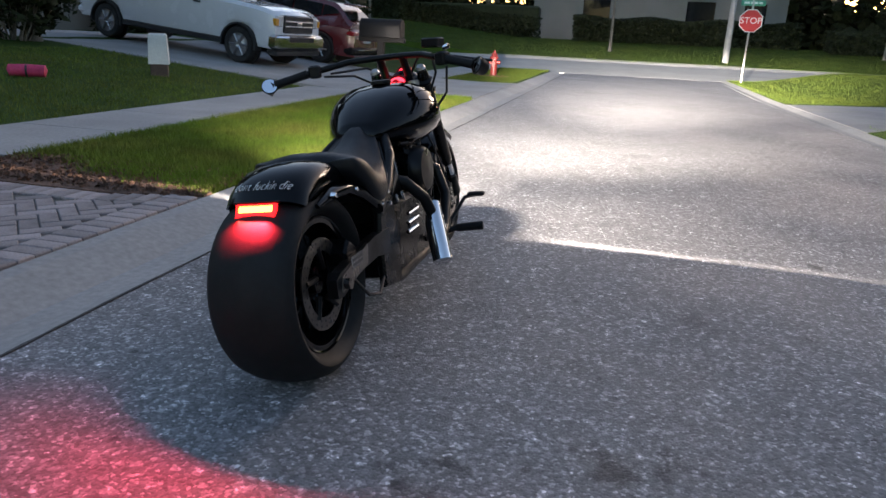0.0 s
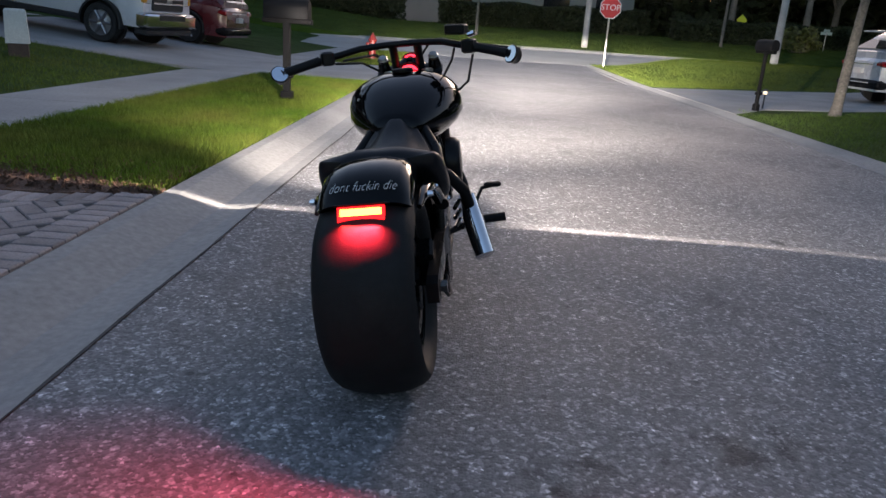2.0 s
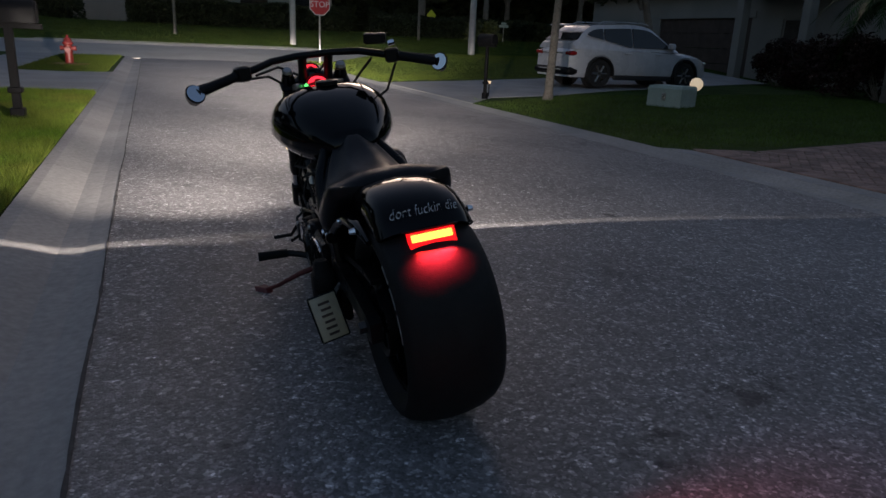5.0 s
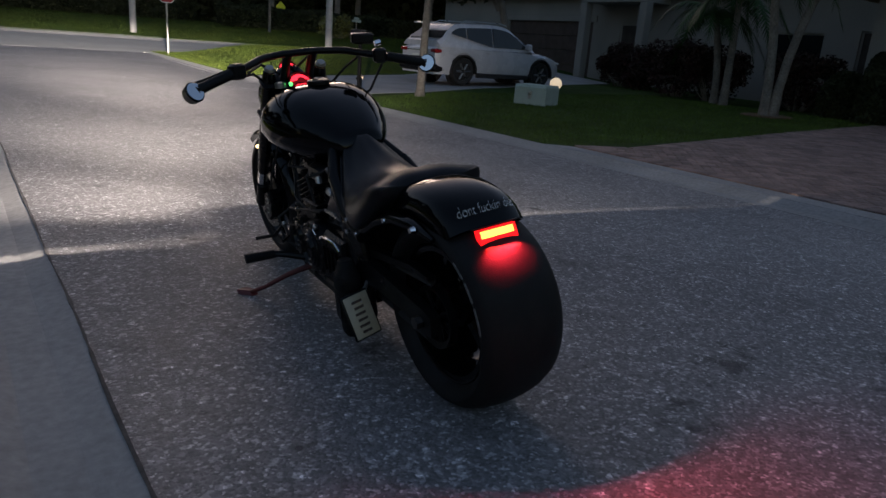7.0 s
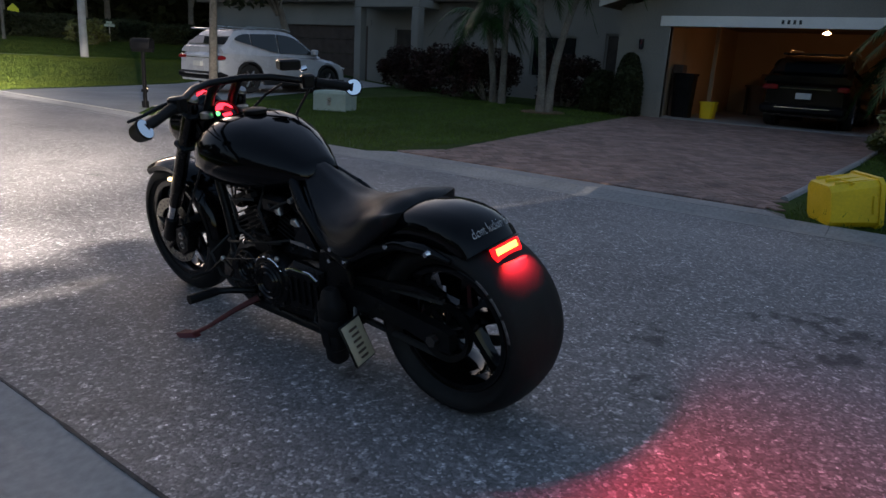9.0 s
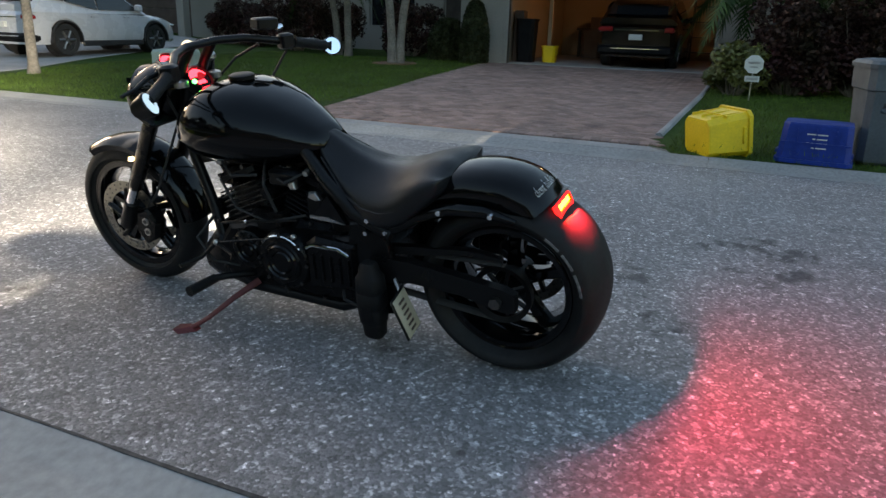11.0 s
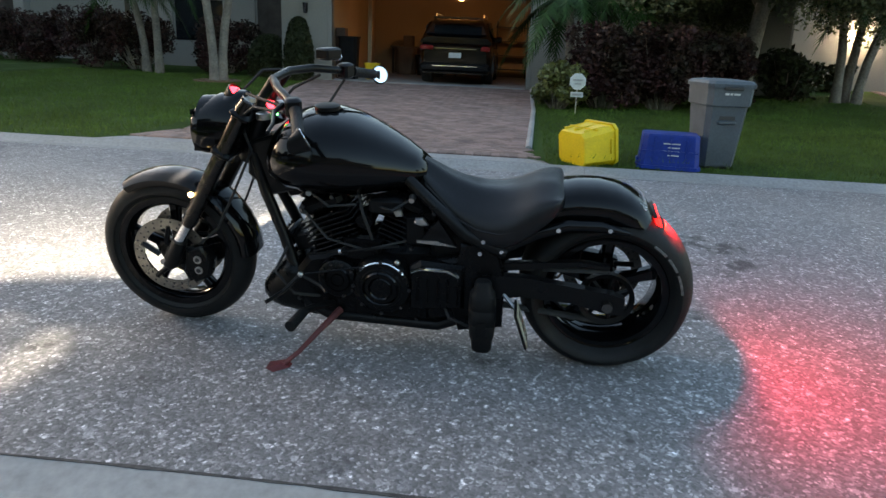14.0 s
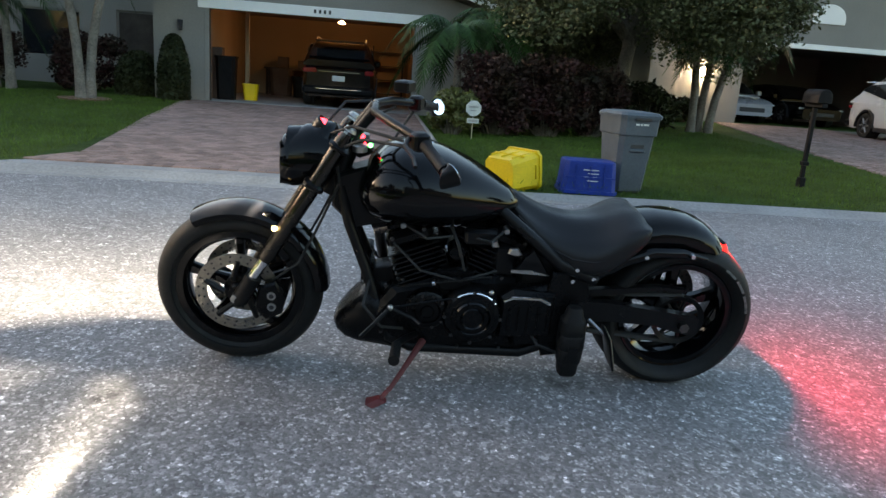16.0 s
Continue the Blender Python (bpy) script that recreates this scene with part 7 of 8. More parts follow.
for v_, half, lo, hi in ((1.315, 0.03, 0.2, 0.222), (1.3, 0.07, 0.178, 0.25), (1.265, 0.105, 0.155, 0.295), (1.22, 0.125, 0.142, 0.34), (1.18, 0.135, 0.136, 0.385), (1.14, 0.14, 0.134, 0.37), (1.08, 0.14, 0.136, 0.25), (1.03, 0.13, 0.14, 0.18)):
    mid, tall = (lo + hi) / 2, (hi - lo) / 2
    chin.append([(half * math.copysign(abs(math.cos(a)) ** 0.55, math.cos(a)), v_, mid + tall * math.copysign(abs(math.sin(a)) ** 0.7, math.sin(a))) for a in arc_points(16)])
part("chin_spoiler", Mesh().loft(chin), ENGINE, bike, "black pointed chin spoiler ahead of the engine", sharp=60)
part("shift_rod", Mesh().tube([(-0.2, 1.1, 0.36), (-0.2, 0.74, 0.44)], 0.004, 6), ENGINE, bike)
part("shift_lever", Mesh().tube([(-0.2, 1.1, 0.36), (-0.23, 1.16, 0.3), (-0.3, 1.2, 0.29)], 0.008, 7), SATIN, bike)
for pts_, r_ in (([(-0.1, 1.18, 0.42), (-0.19, 1.2, 0.36), (-0.2, 1.13, 0.28), (-0.15, 1.05, 0.25)], 0.006), ([(-0.12, 1.1, 0.58), (-0.17, 1.0, 0.5), (-0.18, 0.86, 0.47), (-0.14, 0.72, 0.5)], 0.005),
                 ([(-0.1, 0.9, 0.66), (-0.16, 0.87, 0.6), (-0.15, 0.84, 0.5)], 0.006), ([(0.1, 1.16, 0.6), (0.17, 1.1, 0.5), (0.18, 1.0, 0.42)], 0.006),
                 ([(-0.13, 0.6, 0.3), (-0.21, 0.55, 0.24), (-0.2, 0.46, 0.2)], 0.006)):
    part("hose", Mesh().tube(pts_, r_, 7), RUBBER, bike)

# small engine fittings of the left side: plug leads, ribs, screws, clamps, drain and linkage
for v0, w0, v1, w1 in ((1.07, 0.66, 0.9, 0.63), (0.7, 0.66, 0.82, 0.63)):
    part("plug_lead", Mesh().tube([(-0.13, v0, w0), (-0.185, (v0 + v1) / 2, w0 - 0.03), (-0.15, v1, w1)], 0.005, 7), RUBBER, bike, "black spark plug lead")
    part("plug_cap", Mesh().tube([(-0.115, v0, w0), (-0.145, v0, w0 - 0.004)], [0.013, 0.01], 10), STEEL, bike, "bright plug cap")
for k in range(7):
    a = radians(35 + 36 * k)
    part("cover_screw", Mesh().tube([(-0.186, 0.965 + 0.066 * math.cos(a), 0.345 + 0.066 * math.sin(a)), (-0.195, 0.965 + 0.066 * math.cos(a), 0.345 + 0.066 * math.sin(a))], 0.006, 6), BOLT, bike)
for r_ in (0.05, 0.028):
    part("cover_ring", Mesh().spin([(-0.19, r_), (-0.197, r_ - 0.004), (-0.19, r_ - 0.008)], (0, 0.965, 0.345), 'x', 28, closed_profile=True), PAINT, bike)
    part("cover_ring", Mesh().spin([(-0.212, r_ + 0.018), (-0.219, r_ + 0.013), (-0.212, r_ + 0.008)], (0, 0.8, 0.335), 'x', 30, closed_profile=True), PAINT, bike)
for v_, w_ in ((1.12, 0.42), (1.06, 0.45), (0.9, 0.47), (0.7, 0.475), (1.13, 0.23), (0.98, 0.185), (0.84, 0.18), (0.68, 0.185), (0.54, 0.25)):
    part("case_screw", Mesh().tube([(-0.138, v_, w_), (-0.152, v_, w_)], [0.009, 0.006], 8), BOLT, bike)
for k in range(5):
    part("case_rib", Mesh().box((-0.208, 0.52 + 0.036 * k, 0.29), (-0.199, 0.526 + 0.036 * k, 0.39), 0.002), ENGINE, bike)
part("lifter_block", Mesh().prism([(0.82, 0.42), (0.93, 0.42), (0.95, 0.5), (0.8, 0.5)], -0.16, -0.11, 'x', 0.01), ENGINE, bike, sharp=25)
part("oil_line", Mesh().tube([(-0.17, 1.08, 0.43), (-0.185, 0.98, 0.455), (-0.185, 0.86, 0.475), (-0.17, 0.74, 0.49)], 0.005, 8), SATIN, bike, "dark metal oil line")
part("hose_clamp", Mesh().tube([(-0.186, 0.955, 0.459), (-0.186, 0.945, 0.461)], 0.01, 10), CHROME, bike)
part("heel_lever", Mesh().tube([(-0.2, 1.1, 0.36), (-0.215, 1.02, 0.33), (-0.25, 0.99, 0.325)], 0.007, 7), SATIN, bike)
part("linkage_joint", Mesh().ball((-0.2, 1.1, 0.36), 0.012, 10, 8), STEEL, bike)
part("linkage_joint", Mesh().ball((-0.2, 0.74, 0.44), 0.011, 10, 8), STEEL, bike)
part("throttle_body", Mesh().tube([(-0.06, 0.87, 0.57), (-0.12, 0.87, 0.57), (-0.15, 0.87, 0.565)], [0.034, 0.036, 0.028], 14), ENGINE, bike)
part("regulator", Mesh().box((-0.075, 1.17, 0.4), (0.075, 1.2, 0.47), 0.008), ENGINE, bike)
for k in range(6):
    part("regulator_fin", Mesh().box((-0.073 + 0.028 * k, 1.2, 0.405), (-0.067 + 0.028 * k, 1.215, 0.465), 0.001), ENGINE, bike, smooth=False)

# exhaust, right side
part("exhaust_header", Mesh().tube([(0.1, 1.1, 0.56), (0.17, 1.16, 0.52), (0.21, 1.14, 0.4), (0.23, 1.02, 0.28), (0.25, 0.88, 0.26)], 0.024, 12), SATIN, bike)
part("exhaust_header", Mesh().tube([(0.1, 0.66, 0.56), (0.18, 0.68, 0.54), (0.235, 0.74, 0.46), (0.25, 0.78, 0.38)], 0.024, 12), SATIN, bike)
muf = part("muffler", Mesh().tube([(0.245, 0.82, 0.42), (0.26, 0.77, 0.34), (0.3, 0.7, 0.2), (0.302, 0.697, 0.195)], [0.03, 0.042, 0.042, 0.036], 18), CHROME, bike, "short polished turn-out exhaust")
for k in range(4):
    a = 1.2 + k * 0.5
    part("slot", Mesh().tube([(0.262 + 0.041 * math.cos(a), 0.76, 0.335 + 0.02 * math.sin(a)), (0.296 + 0.041 * math.cos(a), 0.7, 0.215 + 0.02 * math.sin(a))], 0.005, 6), BLACK_PLASTIC, muf)
for k in range(3):
    part("cooling_louvre", Mesh().tube([(0.2, 0.62 - 0.012 * k, 0.42 - 0.035 * k), (0.215, 0.7 - 0.012 * k, 0.43 - 0.035 * k)], 0.009, 8), CHROME, bike, "polished louvre")

# stand, pegs, pedals
part("side_stand", Mesh().tube([(-0.15, 0.97, 0.2), (-0.24, 1.02, 0.165), (-0.33, 1.08, 0.112), (-0.38, 1.12, 0.09)], [0.014, 0.011, 0.009, 0.009], 9), RUST_RED, bike, "worn red side stand")
part("stand_foot", Mesh().loft([[(-0.37 + a * (0.012 + 0.01 * k) - k * 0.035, 1.11 + b * 0.014 + k * 0.045, 0.086 + k * 0.003 + c) for a, b, c in ((-1, -1, -0.006), (1, -1, -0.006), (1, 1, 0.008), (-1, 1, 0.008))] for k in (0, 0.5, 1)]), RUST_RED, bike, smooth=False)
for s in (-1, 1):
    part("peg_bracket", Mesh().tube([(s * 0.14, 1.0, 0.22), (s * 0.22, 1.05, 0.24), (s * 0.27, 1.07, 0.25)], 0.014, 8), SATIN, bike)
    pg = part("foot_peg", Mesh().tube([(s * 0.27, 1.07, 0.25), (s * 0.39, 1.08, 0.255)], [0.018, 0.02], 12), GRIP, bike, "black rubber foot peg")
part("brake_pedal", Mesh().tube([(0.2, 0.98, 0.24), (0.25, 1.1, 0.3), (0.29, 1.18, 0.37), (0.36, 1.2, 0.38)], 0.009, 8), SATIN, bike)
part("pedal_pad", Mesh().box((0.3, 1.18, 0.37), (0.38, 1.22, 0.39), 0.006), GRIP, bike)
# shock canister and number plate on the left
can = part("canister", Mesh().loft([[(-0.222 + 0.044 * k * math.copysign(abs(math.cos(a)) ** 0.6, math.cos(a)), 0.432 + 0.049 * k * math.copysign(abs(math.sin(a)) ** 0.6, math.sin(a)) - 0.02 * (0.4 - w_), w_) for a in arc_points(16)]
                                    for w_, k in ((0.41, 0.45), (0.4, 0.6), (0.37, 0.72), (0.36, 0.92), (0.31, 1.0), (0.305, 0.94), (0.3, 1.0), (0.25, 1.0), (0.245, 0.93), (0.24, 0.98), (0.19, 0.9), (0.185, 0.8), (0.14, 0.74), (0.13, 0.6))]), GRIP, bike, "black ribbed canister beside the frame", sharp=40)
part("canister_label", Mesh().box((-0.2685, 0.41, 0.205), (-0.266, 0.445, 0.265)), SATIN, can, smooth=False)
pl = part("plate_bracket", Mesh().box((-0.05, -0.08, -0.012), (0.05, 0.08, -0.003), 0.004), SATIN, bike, "black plate bracket")
pl.matrix_local = Matrix(((0.985, -0.15, 0.01, -0.245), (0.05, 0.28, -0.95, 0.285), (0.14, 0.94, 0.3, 0.262), (0, 0, 0, 1)))
pf = part("number_plate", Mesh().box((-0.044, -0.074, -0.003), (0.044, 0.074, 0.0), 0.002), PLATE, pl, "cream number plate with dark bars")
for k in range(6):
    part("plate_bar", Mesh().box((-0.018 - 0.003 * (k % 2), -0.06 + 0.021 * k, 0.0005), (0.017, -0.051 + 0.021 * k, 0.0015)), POST_BROWN, pf, smooth=False)
part("plate_strut", Mesh().tube([(-0.18, 0.36, 0.34), (-0.24, 0.3, 0.3)], 0.007, 6), STEEL, bike)

# front end
for s in (-1, 1):
    part("fork_tube", Mesh().tube([(s * 0.115, 1.275, 0.965), (s * 0.115, 1.29, 0.94), (s * 0.115, 1.55, 0.5), (s * 0.115, 1.56, 0.485)], [0.022, 0.029, 0.029, 0.024], 16), FORK_TUBE, bike, "smoked metal fork tube")
    part("fork_slider", Mesh().tube([(s * 0.115, 1.55, 0.5), (s * 0.115, 1.62, 0.39)], 0.0215, 14), CHROME, bike, "bright inner fork leg")
    part("fork_foot", Mesh().tube([(s * 0.115, 1.6, 0.415), (s * 0.113, 1.655, 0.315), (s * 0.113, 1.662, 0.3)], [0.029, 0.032, 0.02], 12), SATIN, bike)
    part("fork_cap", Mesh().tube([(s * 0.115, 1.268, 0.975), (s * 0.115, 1.262, 0.985)], [0.024, 0.018], 12), STEEL, bike)
    cf = part("front_caliper", Mesh().prism([(1.5, 0.27), (1.56, 0.24), (1.6, 0.29), (1.58, 0.38), (1.52, 0.4), (1.48, 0.34)], s * 0.062, s * 0.125, 'x', 0.01), ENGINE, bike, "black front brake caliper")
    for w_ in (0.3, 0.345):
        part("piston_cap", Mesh().tube([(s * 0.125, 1.535, w_), (s * 0.13, 1.535, w_)], 0.016, 14), STEEL, cf)
        part("cap_centre", Mesh().tube([(s * 0.13, 1.535, w_), (s * 0.132, 1.535, w_)], 0.009, 10), BLACK_PLASTIC, cf)
    part("fender_stay", Mesh().tube([(s * 0.1, 1.56, 0.47), (s * 0.075, 1.52, 0.56)], 0.008, 7), SATIN, bike)
    part("amber_marker", Mesh().ball((s * 0.135, 1.52, 0.615), 0.013, 12, 8, (1, 0.8, 0.7)), glow("marker_glow", (1.0, 0.75, 0.35), 1.6), bike, "small lit amber marker") if s < 0 else None
    part("front_hose", Mesh().tube([(s * 0.1, 1.53, 0.4), (s * 0.12, 1.44, 0.48), (s * 0.1, 1.38, 0.6), (s * 0.06, 1.3, 0.78)], 0.005, 7), RUBBER, bike)
part("front_axle", Mesh().tube([(-0.14, 1.667, 0.312), (0.14, 1.667, 0.312)], 0.014, 10), STEEL, bike)
for (v_, w_, h_) in ((1.3, 0.915, 0.03), (1.385, 0.775, 0.035)):
    part("triple_clamp", Mesh().box((-0.15, -0.035, -h_ / 2), (0.15, 0.04, h_ / 2), 0.012).moved(pose(0, v_, w_, 30, 0, 0)), SATIN, bike)


def front_fender():
    rings = []
    for k in range(15):
        a = radians(60 + 117 * k / 14)          # measured from forward, upwards and back
        c, s = math.cos(a), math.sin(a)
        prof = [(-0.076, 0.288), (-0.08, 0.308), (-0.066, 0.325), (-0.035, 0.333), (0, 0.335), (0.035, 0.333), (0.066, 0.325), (0.08, 0.308), (0.076, 0.288)]
        inner = [(x * 0.96, r - 0.004) for x, r in reversed(prof)]
        rings.append([(x, FW[1] + r * c, FW[2] + r * s) for x, r in prof + inner])
    return Mesh().loft(rings)


part("front_fender", front_fender(), PAINT, bike, "glossy black front fender", sharp=50)


# handlebar
BAR = [(-0.495, 0.965, 0.955), (-0.37, 1.01, 0.985), (-0.27, 1.068, 1.006), (-0.19, 1.135, 1.024), (-0.08, 1.19, 1.03), (0.08, 1.19, 1.03), (0.19, 1.135, 1.024), (0.27, 1.068, 1.006), (0.37, 1.01, 0.985), (0.495, 0.965, 0.955)]
BAR = [(u if u < 0 else u * 0.91, v, w + 0.008) for u, v, w in BAR]
bar = part("handlebar", Mesh().tube(BAR, 0.0145, 12), SATIN, bike, "wide black handlebar")
for s in (-1, 1):
    q = 1.0 if s < 0 else 0.91
    e, b = Vector((s * 0.485 * q, 0.968, 0.965)), Vector((s * 0.345 * q, 1.022, 0.999))
    d = (e - b).normalized()
    gp = part("grip", Mesh().tube([tuple(b), tuple(b + d * 0.004), tuple(b.lerp(e, 0.5)), tuple(e)], [0.022, 0.019, 0.0185, 0.02], 14), GRIP, bar, "black rubber grip")
    mc = e + d * 0.02 + Vector((0, -0.012, 0.0))
    nrm = Vector((0.4, -0.8, 0.45) if s < 0 else (-0.7, -0.6, 0.35)).normalized()
    part("mirror_shell", Mesh().tube([tuple(e), tuple(mc + nrm * -0.02), tuple(mc + nrm * 0.004), tuple(mc + nrm * 0.007)], [0.014, 0.034, 0.038, 0.035], 20), SATIN, bar, "round bar-end mirror shell")
    part("mirror_glass", Mesh().tube([tuple(mc + nrm * 0.0072), tuple(mc + nrm * 0.009)], 0.033, 24), MIRROR, bar, "round mirror glass")
    c0 = Vector((s * 0.315 * q, 1.04, 1.006))
    part("switch_box", Mesh().box((-0.028, -0.026, -0.03), (0.028, 0.026, 0.028), 0.008).moved(pose(*c0, 0, 0, s * -22)), SATIN, bar)
    part("riser", Mesh().tube([(s * 0.055, 1.27, 0.92), (s * 0.055, 1.235, 0.98), (s * 0.055, 1.192, 1.036)], [0.02, 0.018, 0.02], 12), SATIN, bike, "black riser")
    part("lever", Mesh().tube([(s * 0.31, 1.075, 1.01), (s * 0.36, 1.085, 1.0), (s * 0.44, 1.06, 0.985), (s * 0.5, 1.055, 0.975)], [0.009, 0.008, 0.006, 0.006], 8), SATIN, bar, "black hand lever")
part("fluid_reservoir", Mesh().box((-0.045, -0.03, 0.0), (0.045, 0.03, 0.042), 0.006).moved(pose(0.235, 1.09, 1.055, 0, 4, -20)), SATIN, bar, "black square brake fluid reservoir")
part("reservoir_glint", Mesh().tube([(0.285, 1.075, 1.05), (0.31, 1.07, 1.055)], 0.012, 8), CHROME, bar, "bright banjo bolt")
for pts_ in ([(0.22, 1.12, 1.0), (0.2, 1.22, 0.95), (0.14, 1.3, 0.86), (0.08, 1.34, 0.76)], [(-0.29, 1.08, 0.98), (-0.2, 1.22, 0.97), (-0.1, 1.32, 0.9), (-0.06, 1.3, 0.76)],
             [(0.3, 1.05, 0.97), (0.27, 1.12, 0.86), (0.2, 1.2, 0.8), (0.1, 1.22, 0.74)], [(-0.26, 1.09, 0.99), (-0.15, 1.26, 1.0), (-0.02, 1.36, 0.93)], [(0.18, 1.14, 1.03), (0.1, 1.3, 1.03), (0.02, 1.38, 0.94)]):
    part("cable", Mesh().tube(pts_, 0.0055, 7), RUBBER, bike, "black control cable")

# headlight: an open bucket with a clear lens, lamps inside
bucket = Mesh()
ring_o = []
for k in range(24):
    a = 2 * math.pi * k / 24
    ring_o.append((math.cos(a), math.sin(a)))
SH = lambda r, v, w0, sx=0.92: [(x * r * sx, v, w0 + math.copysign(abs(z) ** 0.95, z) * r) for x, z in ring_o]
bucket.loft([SH(0.03, 1.305, 0.865), SH(0.08, 1.325, 0.862), SH(0.1, 1.37, 0.855), SH(0.106, 1.43, 0.85), SH(0.106, 1.49, 0.845), SH(0.1, 1.492, 0.845), SH(0.098, 1.43, 0.85), SH(0.07, 1.39, 0.855), SH(0.0, 1.38, 0.855)], caps=False)
hl = part("headlight", bucket, PAINT, bike, "black headlight bucket", sharp=60)
lens = part("lens", Mesh().loft([SH(0.098, 1.482, 0.845), SH(0.09, 1.488, 0.845), SH(0.05, 1.494, 0.845), SH(0.001, 1.496, 0.845)], caps=False), LENS, hl, "clear headlight lens")
lens.visible_shadow = False
part("visor", Mesh().loft([[(x * 0.112, v_, 0.85 + max(z, -0.1) * h_) for x, z in ring_o[0:13]] + [(x * 0.106, v_, 0.85 + max(z, -0.1) * (h_ - 0.006)) for x, z in reversed(ring_o[0:13])] for v_, h_ in ((1.3, 0.085), (1.37, 0.115), (1.425, 0.113), (1.475, 0.09))]), PAINT, hl, "glossy black headlight cowl", sharp=50)
BULB = glow("bulb_glow", (1.0, 0.97, 0.9), 20)
part("bulb", Mesh().ball((0, 1.41, 0.85), 0.012, 10, 8), BULB, hl).visible_shadow = False
# Thin baffles added before the lens to shape where the beam lights the road.
for nm, w_, h_ in (("far_shield", 0.8849, 0.018), ("lamp_shield", 0.8515, 0.0312), ("lamp_lip", 0.7902, 0.0477), ("slit_lip", 0.756, 0.0302)):
    sh = part(nm, Mesh().box((-0.086, 0, 0), (0.086, 0.001, h_)), SATIN, hl, smooth=False)
    sh.matrix_local = pose(0, 1.5068, w_, 0, 9, 0)
fl = part("lip_floor", Mesh().box((-0.088, -0.05, -0.002), (0.088, 0.001, 0)), SATIN, hl, smooth=False)
fl.matrix_local = pose(0, 1.5068, 0.756, 0, 9, 0)
for s in (-1, 1):
    ck = part("lip_cheek", Mesh().box((s * 0.086, -0.05, -0.002), (s * 0.088, 0.001, 0.14)), SATIN, hl, smooth=False)
    ck.matrix_local = pose(0, 1.5068, 0.756, 0, 9, 0)
cowl = []
for v_, half, lo_, hi_ in ((1.515, 0.03, 0.893, 0.9), (1.49, 0.066, 0.885, 0.918), (1.45, 0.082, 0.88, 0.94), (1.4, 0.086, 0.875, 0.962), (1.355, 0.08, 0.872, 0.978), (1.325, 0.066, 0.875, 0.975), (1.315, 0.03, 0.89, 0.95)):
    cowl.append([(half * math.cos(a), v_, lo_ + (hi_ - lo_) * max(0.0, math.sin(a)) ** 0.7) for a in np.linspace(0, math.pi, 15)])
part("gauge_cowl", Mesh().loft(cowl), PAINT, hl, "rounded black cowl over the headlight", sharp=60)
shell = []
for v_, r_ in ((1.315, 0.04), (1.335, 0.078), (1.37, 0.1), (1.42, 0.113), (1.47, 0.117), (1.5, 0.112), (1.506, 0.107), (1.49, 0.106), (1.41, 0.104)):
    shell.append([(math.copysign(abs(x) ** 0.92, x) * r_ * 0.96, v_, 0.834 + math.copysign(abs(z) ** 0.95, z) * r_ * 0.8) for x, z in ring_o])
part("headlight_shell", Mesh().loft(shell, caps=False), PAINT, hl, "rounded glossy black headlight housing", sharp=60)
# instruments
for nm, v_, w_, r_, g in (("instrument", 1.37, 0.953, 0.041, RED_GLOW), ("instrument", 1.235, 0.905, 0.05, RED_GLOW)):
    ins = part(nm, Mesh().spin([(-0.035, 0.0), (-0.035, r_ * 0.75), (0.0, r_), (0.012, r_ * 1.04), (0.014, r_ * 0.9)], (0, 0, 0), 'z', 24), SATIN, bike, "black instrument pod with red lighting")
    ins.matrix_local = pose(0, v_, w_, 48, 0, 0)
    part("dial", Mesh().spin([(0.008, 0.0), (0.008, r_ * 0.9)], (0, 0, 0), 'z', 24), TINTED, ins)
    part("dial_glow", Mesh().spin([(0.026, r_ * 0.35), (0.022, r_ * 0.6), (0.0115, r_ * 0.86)], (0, 0, 0), 'z', 18, 10, 170), g, ins, "red lit scale")
    part("display", Mesh().box((-0.02, -0.02, 0.0085), (0.02, -0.006, 0.0105)), g, ins, "red display", smooth=False)
    part("bezel", Mesh().spin([(0.012, r_ * 1.05), (0.02, r_ * 0.98), (0.012, r_ * 0.9)], (0, 0, 0), 'z', 24, closed_profile=True), SATIN, ins, "thin dark bezel")
part("indicator", Mesh().ball((-0.055, 1.2, 0.915), 0.009, 8, 6), GREEN_GLOW, bike, "green indicator light")
for s in (-1, 1):
    part("ignition_knob", Mesh().spin([(0.0, 0.0), (0.0, 0.026), (0.02, 0.026), (0.024, 0.018), (0.024, 0.0)], (s * 0.085, 1.235, 0.9), 'z', 16), STEEL, bike, "round metal knob")


RIDE = Vector((0, 0, -0.018))                        # the body sits this much lower over its wheels
KEEP = ("rear_wheel", "front_wheel", "rear_pulley", "pulley_arm", "front_fender", "front_axle")
for ob in bike.children:
    if ob.name.split(".")[0] not in KEEP:
        ob.location = ob.location + RIDE


def bike_point(u, v, w):
    return BIKE_POSE @ (Vector((u, v, w)) + RIDE)


def spot(name, eye, target, energy, size, blend, colour, radius):
    d = bpy.data.lights.new(name, 'SPOT')
    d.energy, d.spot_size, d.spot_blend, d.color, d.shadow_soft_size = energy, radians(size), blend, colour, radius
    ob = new(name, d)
    ob.matrix_world = look(eye, target)
    return ob


HEAD = bike_point(0, 1.5, 0.852)
COOL = (1.0, 0.99, 0.88)
FAR = bike_point(0, 1.5, 0.885)
spot("headlight_far", FAR, FAR + Vector((1.0, 6.0, 1.4)), 8500, 76, 1.0, COOL, 0.0013)
spot("headlight_long", FAR, FAR + Vector((0.9, 6.0, 2.8)), 300000, 66, 1.0, COOL, 0.0002)


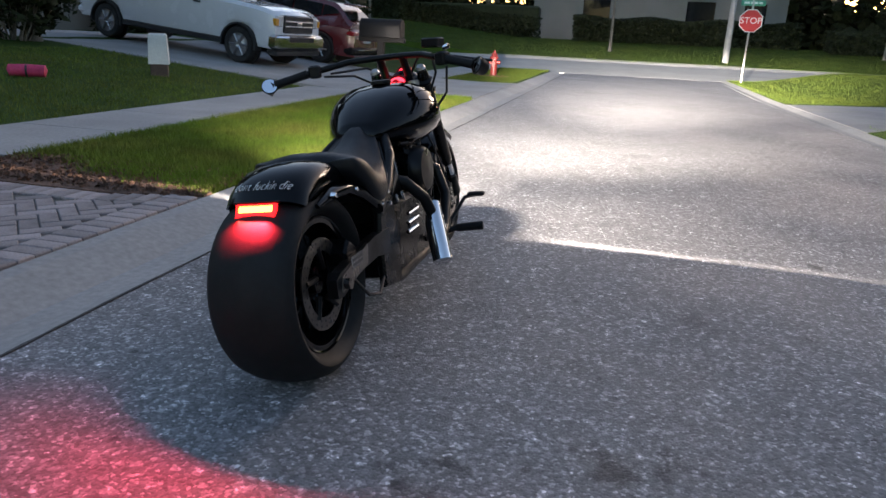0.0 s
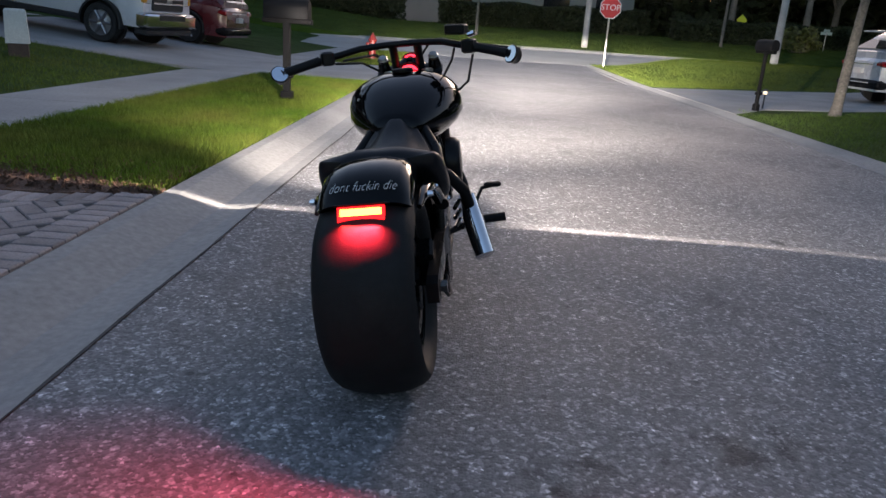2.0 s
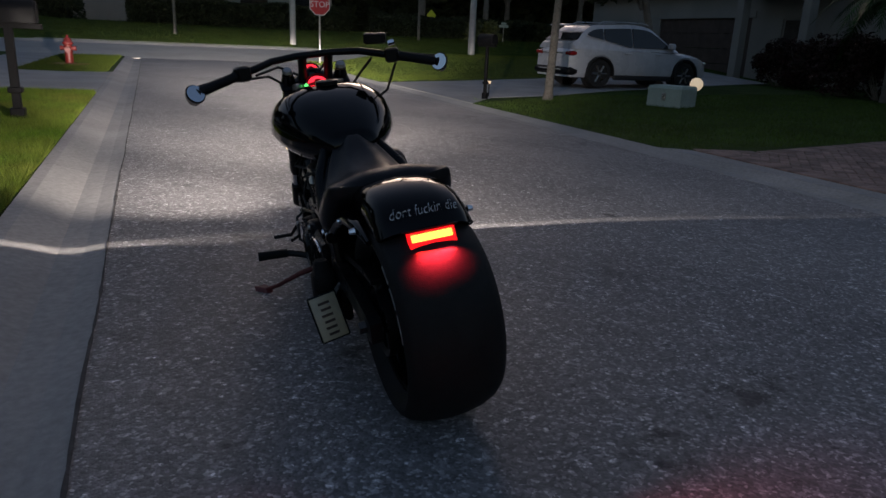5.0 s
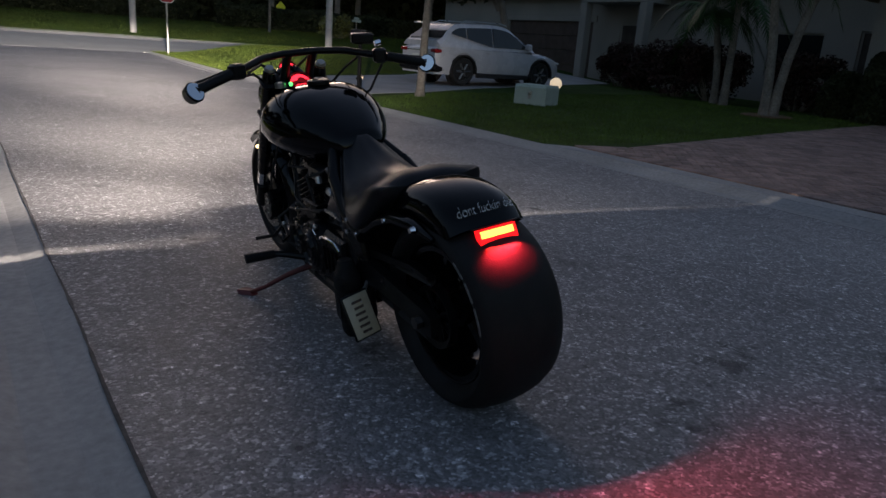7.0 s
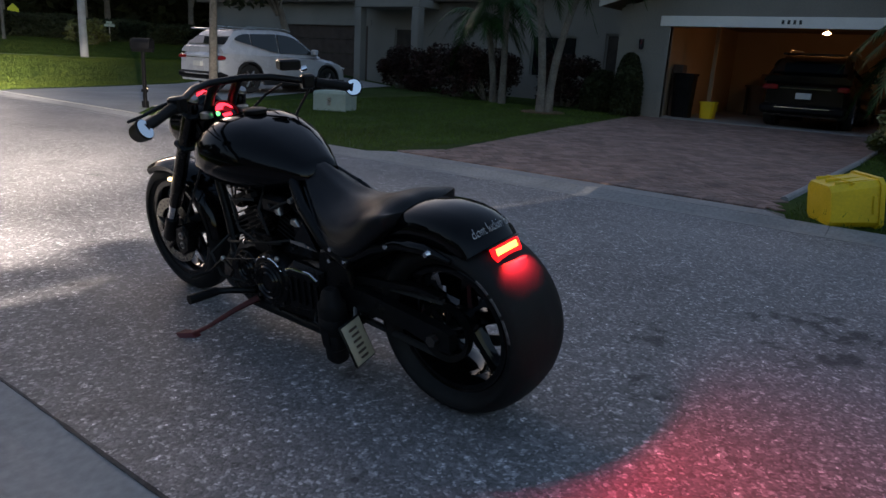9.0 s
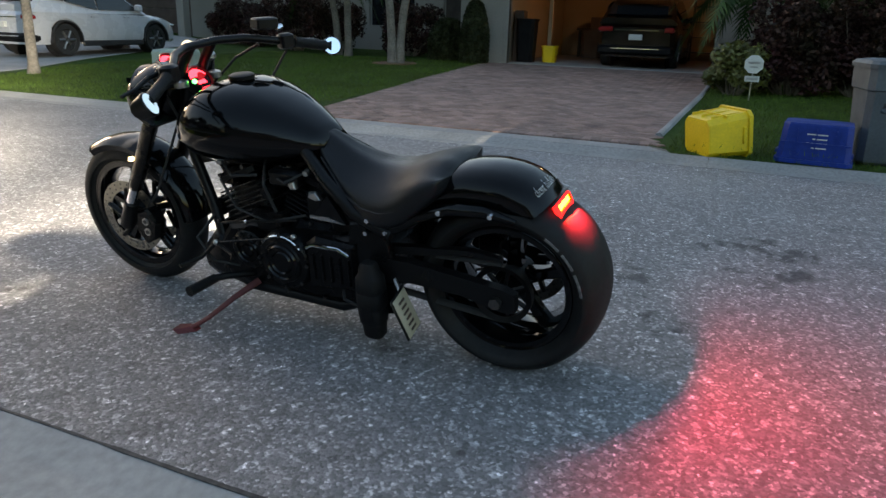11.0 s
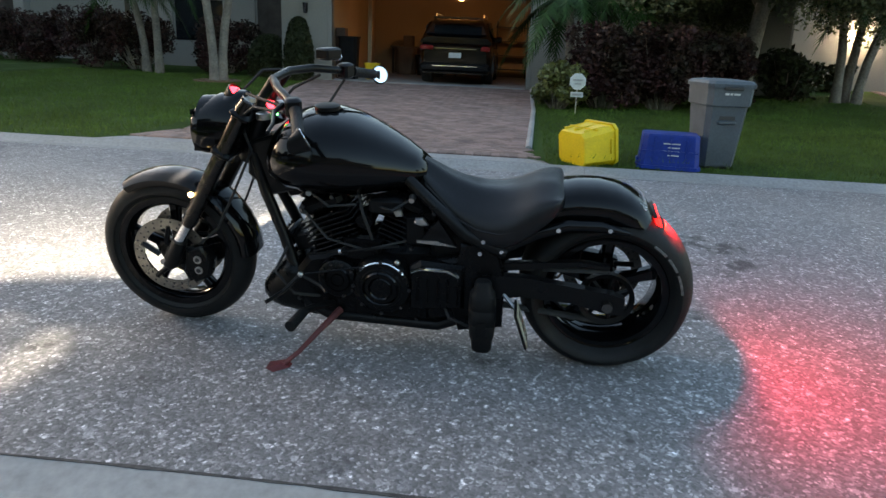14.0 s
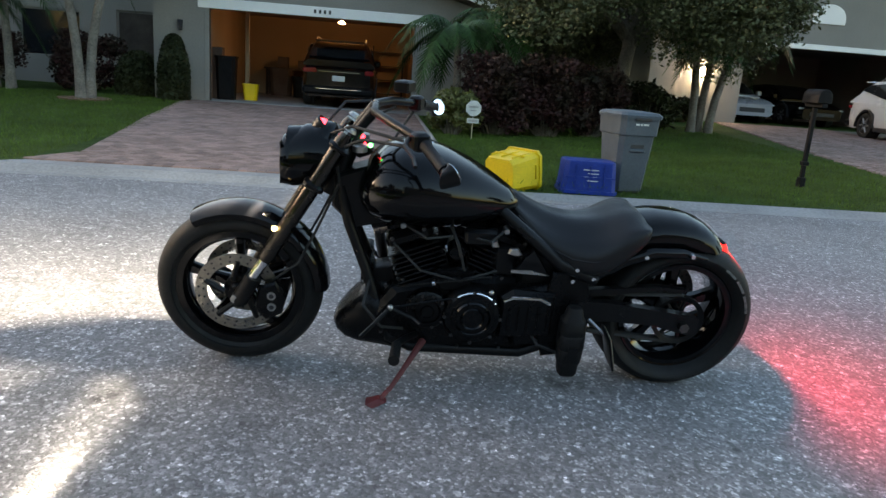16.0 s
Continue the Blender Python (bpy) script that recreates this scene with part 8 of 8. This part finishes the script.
def line_lamp(name, eye, target, energy, width, spread=180):
    """A thin level bar of light: sharp across the lip, soft along it."""
    d = bpy.data.lights.new(name, 'AREA')
    d.shape, d.size, d.size_y = 'RECTANGLE', width, 0.0008
    d.energy, d.color, d.spread = energy, COOL, radians(spread)
    ob = new(name, d)
    ob.matrix_world = look(eye, target)
    return ob


line_lamp("headlight_middle", HEAD, HEAD + Vector((0.6, 3.0, -0.3)), 12.8, 0.13, 90)
line_lamp("headlight_spread", HEAD, HEAD + Vector((0.15, 1.0, -0.4)), 1.5, 0.13)
line_lamp("headlight_near", HEAD, HEAD + Vector((0.02, 1.0, -1.2)), 0.3, 0.13)
spot("headlight_verge", HEAD, HEAD + Vector((-1.35, 4.2, -0.6)), 450, 66, 1.0, COOL, 0.0005)
spot("headlight_side_left", HEAD, HEAD + Vector((-2.6, 1.6, -0.8)), 12, 90, 1.0, COOL, 0.0005)
spot("headlight_side_right", HEAD, HEAD + Vector((2.9, 1.6, -0.8)), 95, 90, 1.0, COOL, 0.0005)
SLIT = bike_point(0, 1.5, 0.8)
line_lamp("headlight_rim", SLIT, SLIT + Vector((0.0, 0.42, -0.9)), 7.5, 0.08)
spot("headlight_rim_left", SLIT, SLIT + Vector((-1.7, 0.35, -0.83)), 120, 70, 1.0, COOL, 0.0003)
spot("headlight_rim_right", SLIT, SLIT + Vector((2.1, 0.35, -0.83)), 170, 70, 1.0, COOL, 0.0003)
TAIL = bike_point(0, -0.185, 0.616)
tail_beam = line_lamp("tail_lamp_beam", TAIL, TAIL + Vector((0, -1.0, -0.35)), 3.5, 0.11, 150)
tail_beam.data.size_y, tail_beam.data.color = 0.015, (1.0, 0.03, 0.05)
# An added lamp below the tail lens reddens the tyre, imitating its glare.
UNDER = bike_point(0, -0.185, 0.585)
tyre_fill = line_lamp("tail_lamp_glow", UNDER, UNDER + Vector((0, -0.5, -0.8)), 0.7, 0.11)
tyre_fill.data.size_y, tyre_fill.data.color = 0.02, (1.0, 0.02, 0.015)

# ---- the near pavers of the grey driveway, piece by piece ----
paved = thing("driveway_grey", "grey brick pavers of the driveway edge at the kerb", "driveway", kind="structure")
PV, PF = paver_block(0, 0, 0, 0)
paver_data = bpy.data.meshes.new("paver")
paver_data.from_pydata(PV, [], PF)
paver_data.materials.append(PAVER_GREY)
KERB_COURSE = LEFT_KERB - 0.108
top_edge = lambda x: float(np.interp(x, (-12.0, -5.4, -4.4, -3.6, LEFT_KERB), (4.7, 4.6, 4.5, 4.5, 4.7))) - 0.11
border_run = [(KERB_COURSE, 4.58 - 0.101 * k, 0.0) for k in range(62)] + [(KERB_COURSE - 0.16 - 0.101 * k, top_edge(KERB_COURSE - 0.16 - 0.101 * k), math.pi / 2) for k in range(20)]
for x, y, a in border_run:
    ob = new("border_paver", paver_data)
    ob.parent = paved
    ob.matrix_local = Matrix.Translation((x, y, gz(x, y) + 0.022 + rng.uniform(-0.002, 0.002))) @ Matrix.Rotation(a, 4, 'Z')
for x, y, a in paver_rects(LEFT_DRIVE, 45):
    if NEAR(x, y) and y > 1.75 and x < KERB_COURSE - 0.11 and y < top_edge(x) - 0.11:
        ob = new("paver", paver_data)
        ob.parent = paved
        ob.matrix_local = Matrix.Translation((x, y, gz(x, y) + 0.02 + rng.uniform(-0.002, 0.002))) @ Matrix.Rotation(a, 4, 'Z')
